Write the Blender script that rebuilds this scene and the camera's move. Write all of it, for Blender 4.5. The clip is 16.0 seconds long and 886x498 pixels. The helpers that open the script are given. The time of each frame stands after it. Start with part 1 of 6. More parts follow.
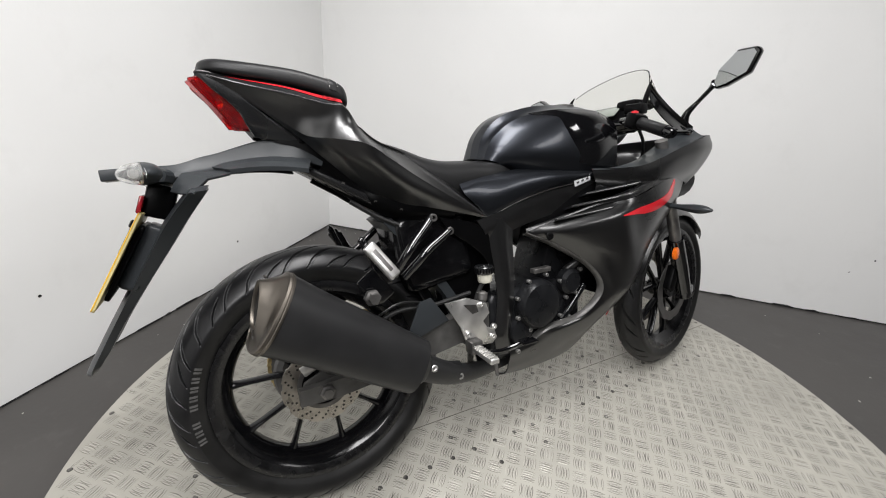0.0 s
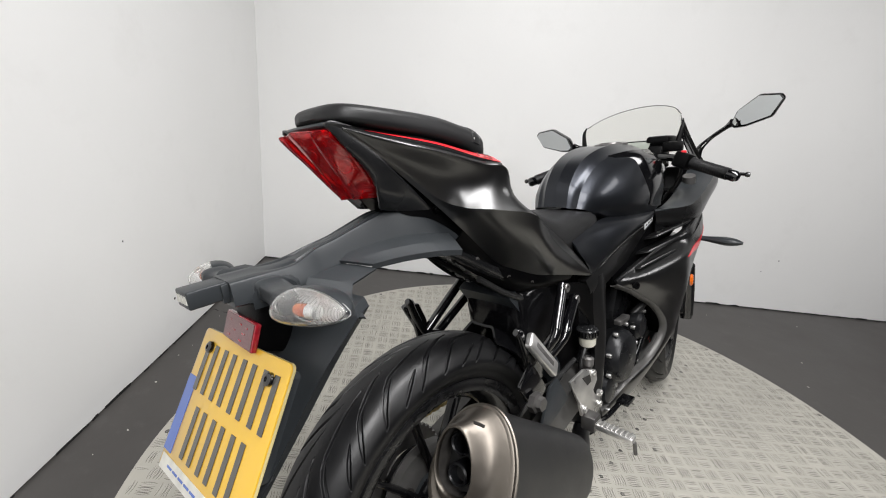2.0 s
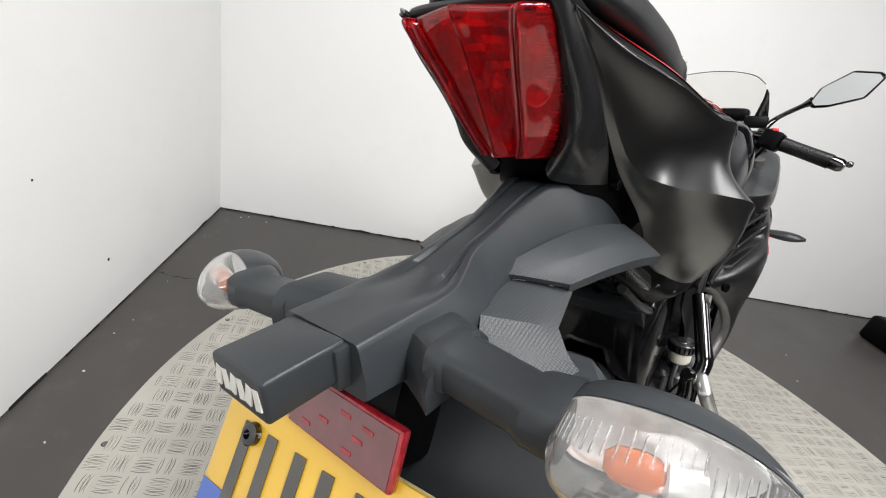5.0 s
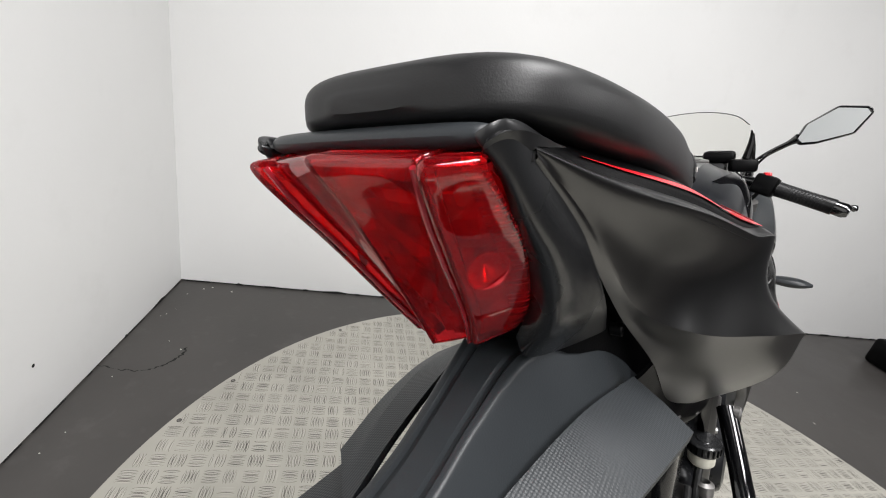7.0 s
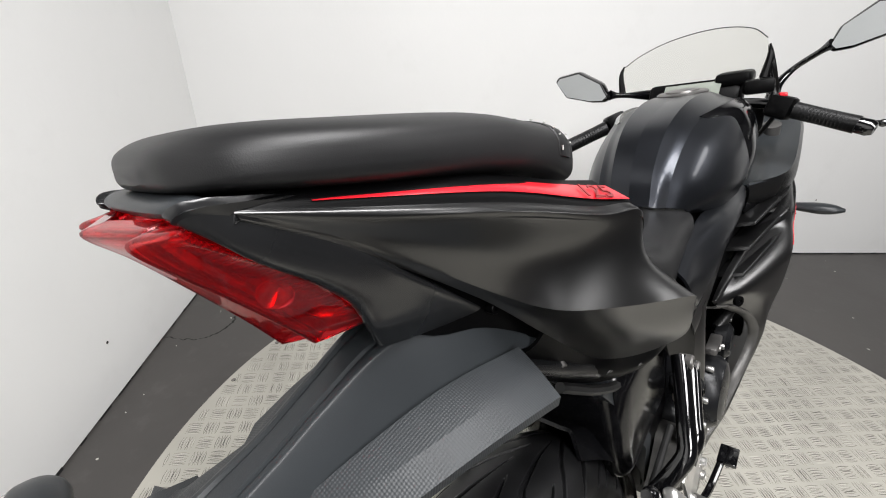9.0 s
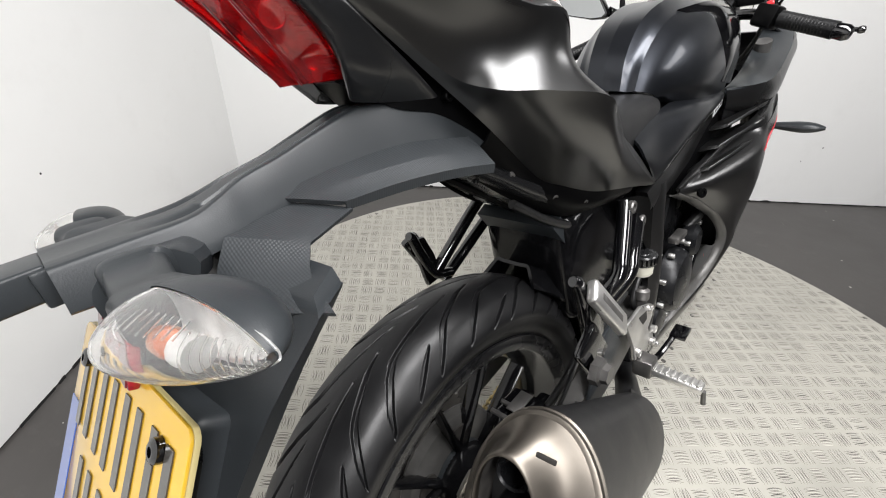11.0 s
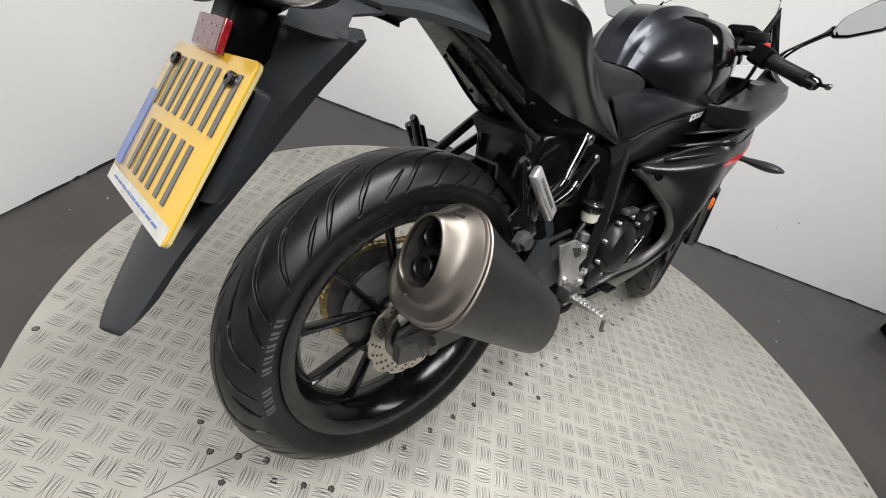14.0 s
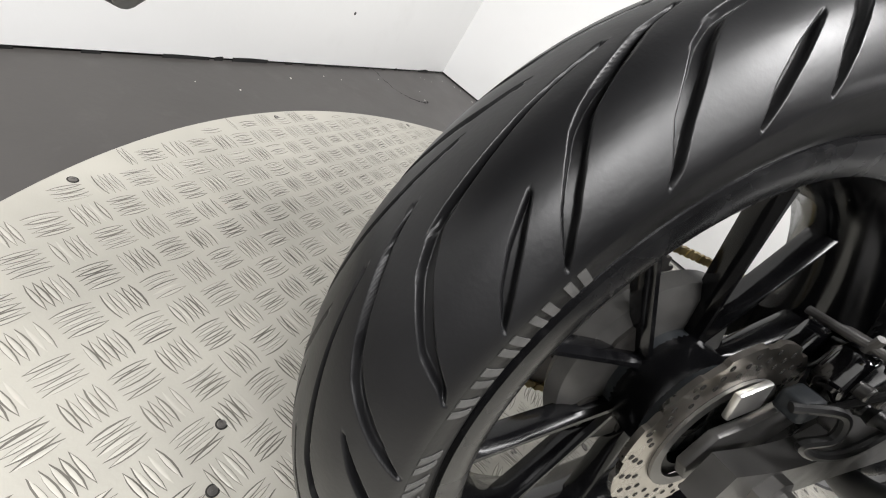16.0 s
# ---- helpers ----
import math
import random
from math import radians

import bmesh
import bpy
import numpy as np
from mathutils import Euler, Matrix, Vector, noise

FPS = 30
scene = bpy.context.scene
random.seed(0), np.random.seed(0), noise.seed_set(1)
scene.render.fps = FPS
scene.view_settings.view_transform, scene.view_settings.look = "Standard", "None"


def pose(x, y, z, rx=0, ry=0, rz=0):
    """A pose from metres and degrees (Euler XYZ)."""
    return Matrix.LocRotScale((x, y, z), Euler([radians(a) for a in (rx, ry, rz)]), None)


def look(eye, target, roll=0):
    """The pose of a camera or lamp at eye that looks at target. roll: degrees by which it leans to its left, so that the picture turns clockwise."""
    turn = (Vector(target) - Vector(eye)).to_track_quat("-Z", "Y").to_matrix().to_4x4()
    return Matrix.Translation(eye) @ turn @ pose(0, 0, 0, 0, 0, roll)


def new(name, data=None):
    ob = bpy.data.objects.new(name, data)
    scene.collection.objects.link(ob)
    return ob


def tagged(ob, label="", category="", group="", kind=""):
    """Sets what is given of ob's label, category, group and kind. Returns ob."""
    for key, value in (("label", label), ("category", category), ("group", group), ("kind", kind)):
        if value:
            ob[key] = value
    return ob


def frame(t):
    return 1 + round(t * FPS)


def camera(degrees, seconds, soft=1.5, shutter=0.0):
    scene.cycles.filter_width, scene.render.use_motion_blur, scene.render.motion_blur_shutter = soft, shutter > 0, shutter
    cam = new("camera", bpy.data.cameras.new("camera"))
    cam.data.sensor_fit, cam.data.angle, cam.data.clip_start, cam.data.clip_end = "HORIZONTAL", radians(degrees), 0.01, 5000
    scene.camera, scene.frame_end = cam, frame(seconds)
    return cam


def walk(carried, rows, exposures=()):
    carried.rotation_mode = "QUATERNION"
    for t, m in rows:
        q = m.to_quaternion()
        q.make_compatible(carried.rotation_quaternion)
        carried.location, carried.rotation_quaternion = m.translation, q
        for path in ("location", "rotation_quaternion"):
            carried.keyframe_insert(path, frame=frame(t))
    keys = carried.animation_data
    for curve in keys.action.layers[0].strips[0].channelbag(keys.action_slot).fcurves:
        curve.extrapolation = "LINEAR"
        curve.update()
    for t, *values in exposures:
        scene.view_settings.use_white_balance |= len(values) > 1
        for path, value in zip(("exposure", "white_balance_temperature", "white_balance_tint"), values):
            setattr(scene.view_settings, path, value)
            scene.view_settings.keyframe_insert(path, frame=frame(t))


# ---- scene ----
LENS = 93.4
cam = camera(LENS, 16.0, soft=1.1)
# seconds, eye, point looked at, roll
ROWS = [
    (0, (0.755, -0.161, 0.991), (-0.837, 0.757, 0.203), 4.3),
    (0.5, (0.581, -0.201, 0.981), (-0.968, 0.81, 0.219), 4.0),
    (1, (0.454, -0.26, 0.995), (-1.014, 0.867, 0.237), 4.4),
    (1.5, (0.359, -0.381, 1.017), (-1.007, 0.879, 0.277), 5.6),
    (2, (0.265, -0.447, 1.02), (-0.972, 0.939, 0.28), 7.4),
    (2.5, (0.096, -0.452, 0.982), (-1.006, 1.024, 0.204), 9.5),
    (3, (-0.043, -0.451, 0.913), (-1.033, 1.08, 0.091), 11.2),
    (5.5, (-0.071, -0.377, 0.92), (-1.044, 1.139, 0.052), 15.4),
    (6, (-0.06, -0.336, 0.961), (-1.062, 1.187, 0.138), 14.9),
    (6.5, (-0.079, -0.301, 0.981), (-1.079, 1.253, 0.217), 13.5),
    (7, (-0.14, -0.275, 0.965), (-1.127, 1.311, 0.249), 11.3),
    (7.5, (-0.153, -0.273, 0.954), (-1.148, 1.302, 0.226), 8.8),
    (8, (-0.136, -0.261, 0.987), (-1.17, 1.252, 0.188), 6.1),
    (8.5, (-0.091, -0.231, 1.023), (-1.158, 1.209, 0.136), 4.2),
    (9, (-0.042, -0.211, 1.021), (-1.127, 1.158, 0.049), 3.2),
    (9.5, (-0.003, -0.203, 1.005), (-1.078, 1.117, -0.046), 3.0),
    (10, (0.023, -0.224, 0.981), (-1.047, 1.074, -0.101), 2.8),
    (12.5, (0.218, -0.402, 0.887), (-0.806, 0.844, -0.295), 11.7),
    (13, (0.242, -0.427, 0.874), (-0.771, 0.831, -0.306), 14.5),
    (13.5, (0.268, -0.43, 0.864), (-0.74, 0.844, -0.303), 18.3),
    (14, (0.299, -0.416, 0.868), (-0.718, 0.869, -0.278), 23.5),
    (14.5, (0.293, -0.384, 0.817), (-0.775, 0.89, -0.294), 29.8),
    (15, (0.162, -0.368, 0.687), (-1.011, 0.832, -0.4), 36.9),
    (15.5, (0.085, -0.392, 0.577), (-1.201, 0.688, -0.508), 38.9),
    (16, (0.051, -0.381, 0.482), (-1.285, 0.664, -0.577), 37.4),
]

walk(cam, [(t, look(eye, target, roll)) for t, eye, target, roll in ROWS], exposures=((0.0, -0.12), (1.0, -0.10), (2.5, -0.10), (3.0, -0.02), (5.5, 0.16), (6.0, 0.08), (7.0, 0.02), (8.5, 0.02), (9.5, 0.15), (10.0, 0.26), (12.5, 0.03), (14.0, -0.06), (15.0, 0.08), (15.5, 0.36), (16.0, 0.48)))

# ---- world and light ----
world = bpy.data.worlds.new("world")
scene.world = world
world.use_nodes = True
world.node_tree.nodes["Background"].inputs[0].default_value = (0.8, 0.85, 0.9, 1)
world.node_tree.nodes["Background"].inputs[1].default_value = 0.02
scene.view_settings.exposure = 0.0
LAMP_WATTS = 53.0

# ---- plan ----
LEAN = 14.5                      # the machine leans on its side stand
CORNER = Vector((-1.882, 0.476, 0))
BACK = Vector((0.7071, 0.7071, 0))     # along the long wall
SIDE = Vector((0.7071, -0.7071, 0))    # square to it
WEST = (SIDE - BACK * 0.022).normalized()     # along the other wall, which opens a little
WEST_IN = (BACK + SIDE * 0.022).normalized()
FLOOR_Z = -0.012
DISC_C, DISC_R = Vector((-0.027, 0.547, 0)), 1.182
CEIL = 2.5
ROOM_B, ROOM_S = 6.2, 5.6


# ---- materials ----
def material(name, color, rough=0.5, metal=0.0, noise_scale=0.0, amount=0.0, bump=0.0, bump_scale=200.0, coat=0.0,
             transmission=0.0, ior=1.45, emission=0.0, spots=0.0, spot_color=(0, 0, 0), spot_scale=8.0, rough_var=0.0, spec=0.5):
    m = bpy.data.materials.new(name)
    m.use_nodes = True
    nt = m.node_tree
    p = nt.nodes["Principled BSDF"]
    p.inputs["Base Color"].default_value = (*color, 1)
    p.inputs["Roughness"].default_value = rough
    p.inputs["Metallic"].default_value = metal
    p.inputs["IOR"].default_value = ior
    p.inputs["Specular IOR Level"].default_value = spec
    p.inputs["Coat Weight"].default_value = coat
    p.inputs["Coat Roughness"].default_value = 0.08
    p.inputs["Transmission Weight"].default_value = transmission
    if emission:
        p.inputs["Emission Color"].default_value = (*color, 1)
        p.inputs["Emission Strength"].default_value = emission
    tex = nt.nodes.new("ShaderNodeTexCoord")
    out = tex.outputs["Object"]
    if noise_scale:
        n = nt.nodes.new("ShaderNodeTexNoise")
        n.inputs["Scale"].default_value, n.inputs["Detail"].default_value = noise_scale, 6
        nt.links.new(out, n.inputs["Vector"])
        mix = nt.nodes.new("ShaderNodeMix")
        mix.data_type = "RGBA"
        mix.inputs[6].default_value = (*[c * (1 - amount) for c in color], 1)
        mix.inputs[7].default_value = (*[min(1, c * (1 + amount)) for c in color], 1)
        ramp = nt.nodes.new("ShaderNodeMapRange")
        ramp.inputs["From Min"].default_value, ramp.inputs["From Max"].default_value = 0.3, 0.7
        nt.links.new(n.outputs["Fac"], ramp.inputs["Value"])
        nt.links.new(ramp.outputs[0], mix.inputs[0])
        color_out = mix.outputs[2]
        if spots:
            s = nt.nodes.new("ShaderNodeTexNoise")
            s.inputs["Scale"].default_value, s.inputs["Detail"].default_value = spot_scale, 9
            s.inputs["Roughness"].default_value = 0.65
            nt.links.new(out, s.inputs["Vector"])
            r2 = nt.nodes.new("ShaderNodeMapRange")
            r2.inputs["From Min"].default_value, r2.inputs["From Max"].default_value = 0.56, 0.72
            r2.inputs["To Max"].default_value = spots
            nt.links.new(s.outputs["Fac"], r2.inputs["Value"])
            mix2 = nt.nodes.new("ShaderNodeMix")
            mix2.data_type = "RGBA"
            nt.links.new(r2.outputs[0], mix2.inputs[0])
            nt.links.new(color_out, mix2.inputs[6])
            mix2.inputs[7].default_value = (*spot_color, 1)
            color_out = mix2.outputs[2]
        nt.links.new(color_out, p.inputs["Base Color"])
        if rough_var:
            r3 = nt.nodes.new("ShaderNodeMapRange")
            r3.inputs["From Min"].default_value, r3.inputs["From Max"].default_value = 0.3, 0.7
            r3.inputs["To Min"].default_value, r3.inputs["To Max"].default_value = rough - rough_var, rough + rough_var
            nt.links.new(n.outputs["Fac"], r3.inputs["Value"])
            nt.links.new(r3.outputs[0], p.inputs["Roughness"])
    if bump:
        n2 = nt.nodes.new("ShaderNodeTexNoise")
        n2.inputs["Scale"].default_value, n2.inputs["Detail"].default_value = bump_scale, 3
        nt.links.new(out, n2.inputs["Vector"])
        b = nt.nodes.new("ShaderNodeBump")
        b.inputs["Strength"].default_value, b.inputs["Distance"].default_value = bump, 0.001
        nt.links.new(n2.outputs["Fac"], b.inputs["Height"])
        nt.links.new(b.outputs[0], p.inputs["Normal"])
    return m


def weave(name, color):
    """Moulded plastic with a fine woven relief of small squares."""
    m = material(name, color, 0.45, noise_scale=30, amount=0.10, spec=0.4)
    nt = m.node_tree
    p = nt.nodes["Principled BSDF"]
    tex = nt.nodes.new("ShaderNodeTexCoord")
    sep = nt.nodes.new("ShaderNodeSeparateXYZ")
    nt.links.new(tex.outputs["Object"], sep.inputs[0])
    waves = []
    for sign in (1.0, -1.0):
        both = nt.nodes.new("ShaderNodeMath")
        both.operation = "MULTIPLY_ADD"
        nt.links.new(sep.outputs["X"], both.inputs[0])
        both.inputs[1].default_value = sign
        nt.links.new(sep.outputs["Y"], both.inputs[2])
        k = nt.nodes.new("ShaderNodeMath")
        k.operation = "MULTIPLY"
        nt.links.new(both.outputs[0], k.inputs[0])
        k.inputs[1].default_value = 1650.0
        w = nt.nodes.new("ShaderNodeMath")
        w.operation = "SINE"
        nt.links.new(k.outputs[0], w.inputs[0])
        waves.append(w)
    cross = nt.nodes.new("ShaderNodeMath")
    cross.operation = "MULTIPLY"
    nt.links.new(waves[0].outputs[0], cross.inputs[0])
    nt.links.new(waves[1].outputs[0], cross.inputs[1])
    b = nt.nodes.new("ShaderNodeBump")
    b.inputs["Strength"].default_value, b.inputs["Distance"].default_value = 0.22, 0.0005
    nt.links.new(cross.outputs[0], b.inputs["Height"])
    nt.links.new(b.outputs[0], p.inputs["Normal"])
    return m


M = {
    "wall": material("white_wall_paint", (0.80, 0.80, 0.79), 0.55, noise_scale=1.3, amount=0.025, bump=0.25, bump_scale=90, spots=0.10,
                     spot_color=(0.55, 0.54, 0.52), spot_scale=5),
    "farwall": material("charcoal_wall_paint", (0.075, 0.075, 0.078), 0.6, noise_scale=1.5, amount=0.1, bump=0.2, bump_scale=90),
    "floor": material("grey_floor_paint", (0.060, 0.056, 0.053), 0.42, noise_scale=3.0, amount=0.16, bump=0.3, bump_scale=60, spots=0.25,
                      spot_color=(0.11, 0.105, 0.10), spot_scale=14, rough_var=0.1),
    "ceiling": material("dark_ceiling", (0.055, 0.055, 0.058), 0.7, noise_scale=2, amount=0.1),
    "plate": material("aluminium_tread_plate", (0.43, 0.415, 0.368), 0.50, 0.22, noise_scale=5, amount=0.12, bump=0.2, bump_scale=260, spots=0.4, spot_color=(0.36, 0.345, 0.30), spot_scale=3.0, rough_var=0.08),
    "bar": material("worn_tread_bar", (0.47, 0.455, 0.407), 0.47, 0.25, noise_scale=9, amount=0.12, rough_var=0.08),
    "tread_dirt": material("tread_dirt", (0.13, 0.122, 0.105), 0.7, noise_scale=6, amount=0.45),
    "dirt": material("black_gap", (0.012, 0.012, 0.012), 0.9, noise_scale=20, amount=0.4),
    "screw": material("dark_screw", (0.22, 0.21, 0.20), 0.35, 0.9, noise_scale=60, amount=0.3),
    "hole": material("dark_hole", (0.02, 0.018, 0.016), 0.8, noise_scale=80, amount=0.5),
    "paint": material("satin_black_paint", (0.003, 0.003, 0.0032), 0.285, noise_scale=3, amount=0.06, rough_var=0.02, bump=0.012, bump_scale=700, ior=1.92),
    "tankpaint": material("metallic_black_paint", (0.030, 0.0325, 0.0385), 0.33, 0.85, noise_scale=3, amount=0.06, rough_var=0.02, bump=0.015, bump_scale=700, coat=0.2),
    "gloss": material("gloss_black", (0.0025, 0.0025, 0.003), 0.09, noise_scale=8, amount=0.2, rough_var=0.03, spec=0.5, ior=1.75),
    "plastic": material("black_moulded_plastic", (0.0235, 0.0265, 0.0292), 0.38, noise_scale=10, amount=0.12, bump=0.10, bump_scale=900, rough_var=0.05, spec=0.35),
    "dark": material("dark_matt_plastic", (0.0016, 0.0016, 0.0018), 0.40, noise_scale=12, amount=0.25, bump=0.1, bump_scale=500, spec=0.11),
    "surround": material("satin_black_moulding", (0.009, 0.0093, 0.010), 0.27, noise_scale=10, amount=0.12, bump=0.03, bump_scale=900, rough_var=0.04, spec=0.5, ior=1.65),
    "weave": weave("woven_moulded_plastic", (0.0265, 0.0297, 0.0325)),
    "vinyl": material("black_seat_vinyl", (0.0105, 0.0105, 0.011), 0.43, noise_scale=9, amount=0.15, bump=0.10, bump_scale=1500, rough_var=0.04, spec=0.4),
    "thread": material("grey_thread", (0.48, 0.48, 0.46), 0.8, noise_scale=100, amount=0.2),
    "rubber": material("tyre_rubber", (0.0055, 0.0055, 0.006), 0.40, noise_scale=14, amount=0.3, bump=0.08, bump_scale=350, rough_var=0.09, spec=0.45),
    "sidewall": material("worn_sidewall_rubber", (0.0095, 0.0094, 0.0093), 0.42, noise_scale=18, amount=0.3, bump=0.1, bump_scale=300, rough_var=0.08, spec=0.3),
    "mark": material("moulded_tyre_marking", (0.065, 0.064, 0.062), 0.6, noise_scale=80, amount=0.3),
    "wheel": material("black_wheel_paint", (0.0035, 0.0035, 0.004), 0.15, noise_scale=25, amount=0.3, rough_var=0.05, spots=0.25, spot_color=(0.03, 0.03, 0.03), spot_scale=40, spec=0.4),
    "lip": material("worn_rim_lip", (0.006, 0.006, 0.0065), 0.27, noise_scale=30, amount=0.3, rough_var=0.06, ior=1.5, spots=0.25, spot_color=(0.05, 0.05, 0.05), spot_scale=60),
    "steel": material("brushed_steel", (0.165, 0.148, 0.128), 0.42, 1.0, noise_scale=20, amount=0.14, bump=0.03, bump_scale=1400, rough_var=0.05),
    "satingrey": material("worn_satin_grey", (0.075, 0.073, 0.070), 0.38, 0.3, noise_scale=30, amount=0.25, bump=0.1, bump_scale=500, rough_var=0.08),
    "matblack": material("heat_black_coating", (0.013, 0.013, 0.0135), 0.40, noise_scale=16, amount=0.15, bump=0.1, bump_scale=1200, rough_var=0.05, spec=0.35),
    "alu": material("bare_aluminium", (0.70, 0.69, 0.67), 0.34, 0.9, noise_scale=25, amount=0.14, bump=0.1, bump_scale=500, rough_var=0.08),
    "cast": material("cast_aluminium", (0.40, 0.395, 0.385), 0.38, 0.9, noise_scale=40, amount=0.2, bump=0.1, bump_scale=400, rough_var=0.1),
    "dull": material("dull_metal", (0.16, 0.155, 0.15), 0.42, 0.8, noise_scale=30, amount=0.3, rough_var=0.1),
    "brake": material("brake_disc_steel", (0.46, 0.43, 0.385), 0.30, 1.0, noise_scale=40, amount=0.15, rough_var=0.06, spots=0.3, spot_color=(0.30, 0.23, 0.17), spot_scale=30),
    "chain": material("gold_chain", (0.42, 0.33, 0.16), 0.42, 0.8, noise_scale=60, amount=0.5, rough_var=0.1, spots=0.5, spot_color=(0.05, 0.04, 0.03), spot_scale=90),
    "engine": material("engine_casing_black", (0.010, 0.0104, 0.0115), 0.30, 0.2, noise_scale=25, amount=0.25, bump=0.15, bump_scale=500, rough_var=0.08, spec=0.28),
    "red": material("red_decal", (0.62, 0.012, 0.022), 0.3, noise_scale=6, amount=0.06, coat=0.3),
    "decal_dark": material("dark_decal", (0.03, 0.03, 0.032), 0.4, noise_scale=30, amount=0.2),
    "decal_red": material("dark_red_decal", (0.22, 0.012, 0.016), 0.35, noise_scale=60, amount=0.2),
    "decal_grey": material("grey_decal", (0.34, 0.34, 0.35), 0.4, noise_scale=60, amount=0.2),
    "redlens": material("red_lens", (0.94, 0.022, 0.034), 0.03, transmission=0.93, ior=1.58),
    "redinner": material("red_reflector_bowl", (0.90, 0.030, 0.040), 0.22, 0.45, noise_scale=55, amount=0.75),
    "silver": material("silvered_reflector", (0.82, 0.82, 0.80), 0.36, 0.75, noise_scale=90, amount=0.25),
    "film": material("glossy_film", (0.13, 0.03, 0.034), 0.10, noise_scale=60, amount=0.12, ior=1.9),
    "clear": material("clear_lens", (0.97, 0.97, 0.96), 0.04, transmission=0.94, ior=1.22),
    "amber": material("amber_bulb", (0.80, 0.17, 0.015), 0.15, transmission=0.6, ior=1.4),
    "orange": material("orange_reflector", (0.85, 0.16, 0.01), 0.2, noise_scale=100, amount=0.2, coat=0.6),
    "screen": material("clear_windscreen", (0.93, 0.93, 0.90), 0.02, transmission=1.0, ior=1.05),
    "mirror": material("mirror_glass", (0.56, 0.58, 0.59), 0.015, 1.0),
    "yellow": material("yellow_plate", (0.66, 0.40, 0.03), 0.33, noise_scale=9, amount=0.06, coat=1.0),
    "blue": material("blue_band", (0.03, 0.10, 0.42), 0.35, noise_scale=20, amount=0.1, coat=1.0),
    "black_ink": material("black_ink", (0.05, 0.046, 0.04), 0.5, noise_scale=40, amount=0.2, coat=1.0),
    "white": material("white_print", (0.58, 0.57, 0.52), 0.45, noise_scale=60, amount=0.12),
    "fluid": material("fluid_reservoir", (0.72, 0.70, 0.60), 0.35, noise_scale=20, amount=0.1),
    "redref": material("dark_red_reflector", (0.28, 0.012, 0.02), 0.12, noise_scale=200, amount=0.25, coat=0.7),
    "lcd": material("display_glass", (0.24, 0.26, 0.23), 0.12, noise_scale=30, amount=0.15),
    "lamp": material("lamp_panel", (1.0, 0.97, 0.92), 0.5, emission=1.0),
    "housing": material("white_lamp_housing", (0.7, 0.7, 0.7), 0.5),
    "cream": material("cream_glare_back", (0.50, 0.42, 0.20), 0.4, noise_scale=12, amount=0.1),
    "label": material("paper_label", (0.62, 0.63, 0.64), 0.4, noise_scale=80, amount=0.15),
    "hose": material("rubber_hose", (0.014, 0.014, 0.014), 0.38, noise_scale=40, amount=0.3),
}


# ---- mesh helpers ----
def crease(bm, degrees=35):
    limit = radians(degrees)
    for f in bm.faces:
        f.smooth = True
    for e in bm.edges:
        e.smooth = len(e.link_faces) == 2 and e.calc_face_angle(0) < limit


def mesh_of(name, bm, mat, degrees=35):
    bmesh.ops.recalc_face_normals(bm, faces=bm.faces)
    crease(bm, degrees)
    me = bpy.data.meshes.new(name)
    bm.to_mesh(me)
    bm.free()
    for one in (mat if isinstance(mat, (list, tuple)) else [mat]):
        me.materials.append(M[one])
    return me


def part(name, bm, mat, parent=None, label="", degrees=35):
    ob = new(name, mesh_of(name, bm, mat, degrees))
    if parent is not None:
        ob.parent = parent
    return tagged(ob, label)


def spline(points, n, closed=False):
    """Points evenly by parameter on a Catmull-Rom curve."""
    p = np.array(points, float)
    k = len(p)
    if k == 2 and not closed:
        return p[0] + (p[1] - p[0]) * np.linspace(0, 1, n)[:, None]
    u = np.linspace(0, k if closed else k - 1, n, endpoint=not closed)
    i = np.minimum(u.astype(int), (k if closed else k - 1) - 1)
    t = (u - i)[:, None]
    if closed:
        g = lambda j: p[(i + j) % k]
    else:
        ext = np.vstack([2 * p[0] - p[1], p, 2 * p[-1] - p[-2]])
        g = lambda j: ext[i + j + 1]
    a, b, c, d = g(-1), g(0), g(1), g(2)
    return 0.5 * (2 * b + (c - a) * t + (2 * a - 5 * b + 4 * c - d) * t**2 + (3 * b - a - 3 * c + d) * t**3)


def grid(bm, P, closed_u=False, closed_v=False, flip=False):
    """Quads over an array of points [u][v]."""
    nu, nv = P.shape[:2]
    v = [[bm.verts.new(P[a, b]) for b in range(nv)] for a in range(nu)]
    for a in range(nu - (not closed_u)):
        for b in range(nv - (not closed_v)):
            q = [v[a][b], v[(a + 1) % nu][b], v[(a + 1) % nu][(b + 1) % nv], v[a][(b + 1) % nv]]
            bm.faces.new(q[::-1] if flip else q)
    return v


def across(lines, nu, nv, sharp=()):
    """A smooth sheet through feature lines; sharp: lines that stay edges."""
    L = [spline(l, nu) for l in lines]
    cuts = [0, *sorted(sharp), len(L) - 1]
    sheet = []
    for a, b in zip(cuts, cuts[1:]):
        seg = np.array([spline([l[j] for l in L[a:b + 1]], max(2, (b - a) * nv + 1)) for j in range(nu)])
        sheet.append(seg if a == 0 else seg[:, 1:])
    return np.concatenate(sheet, 1)


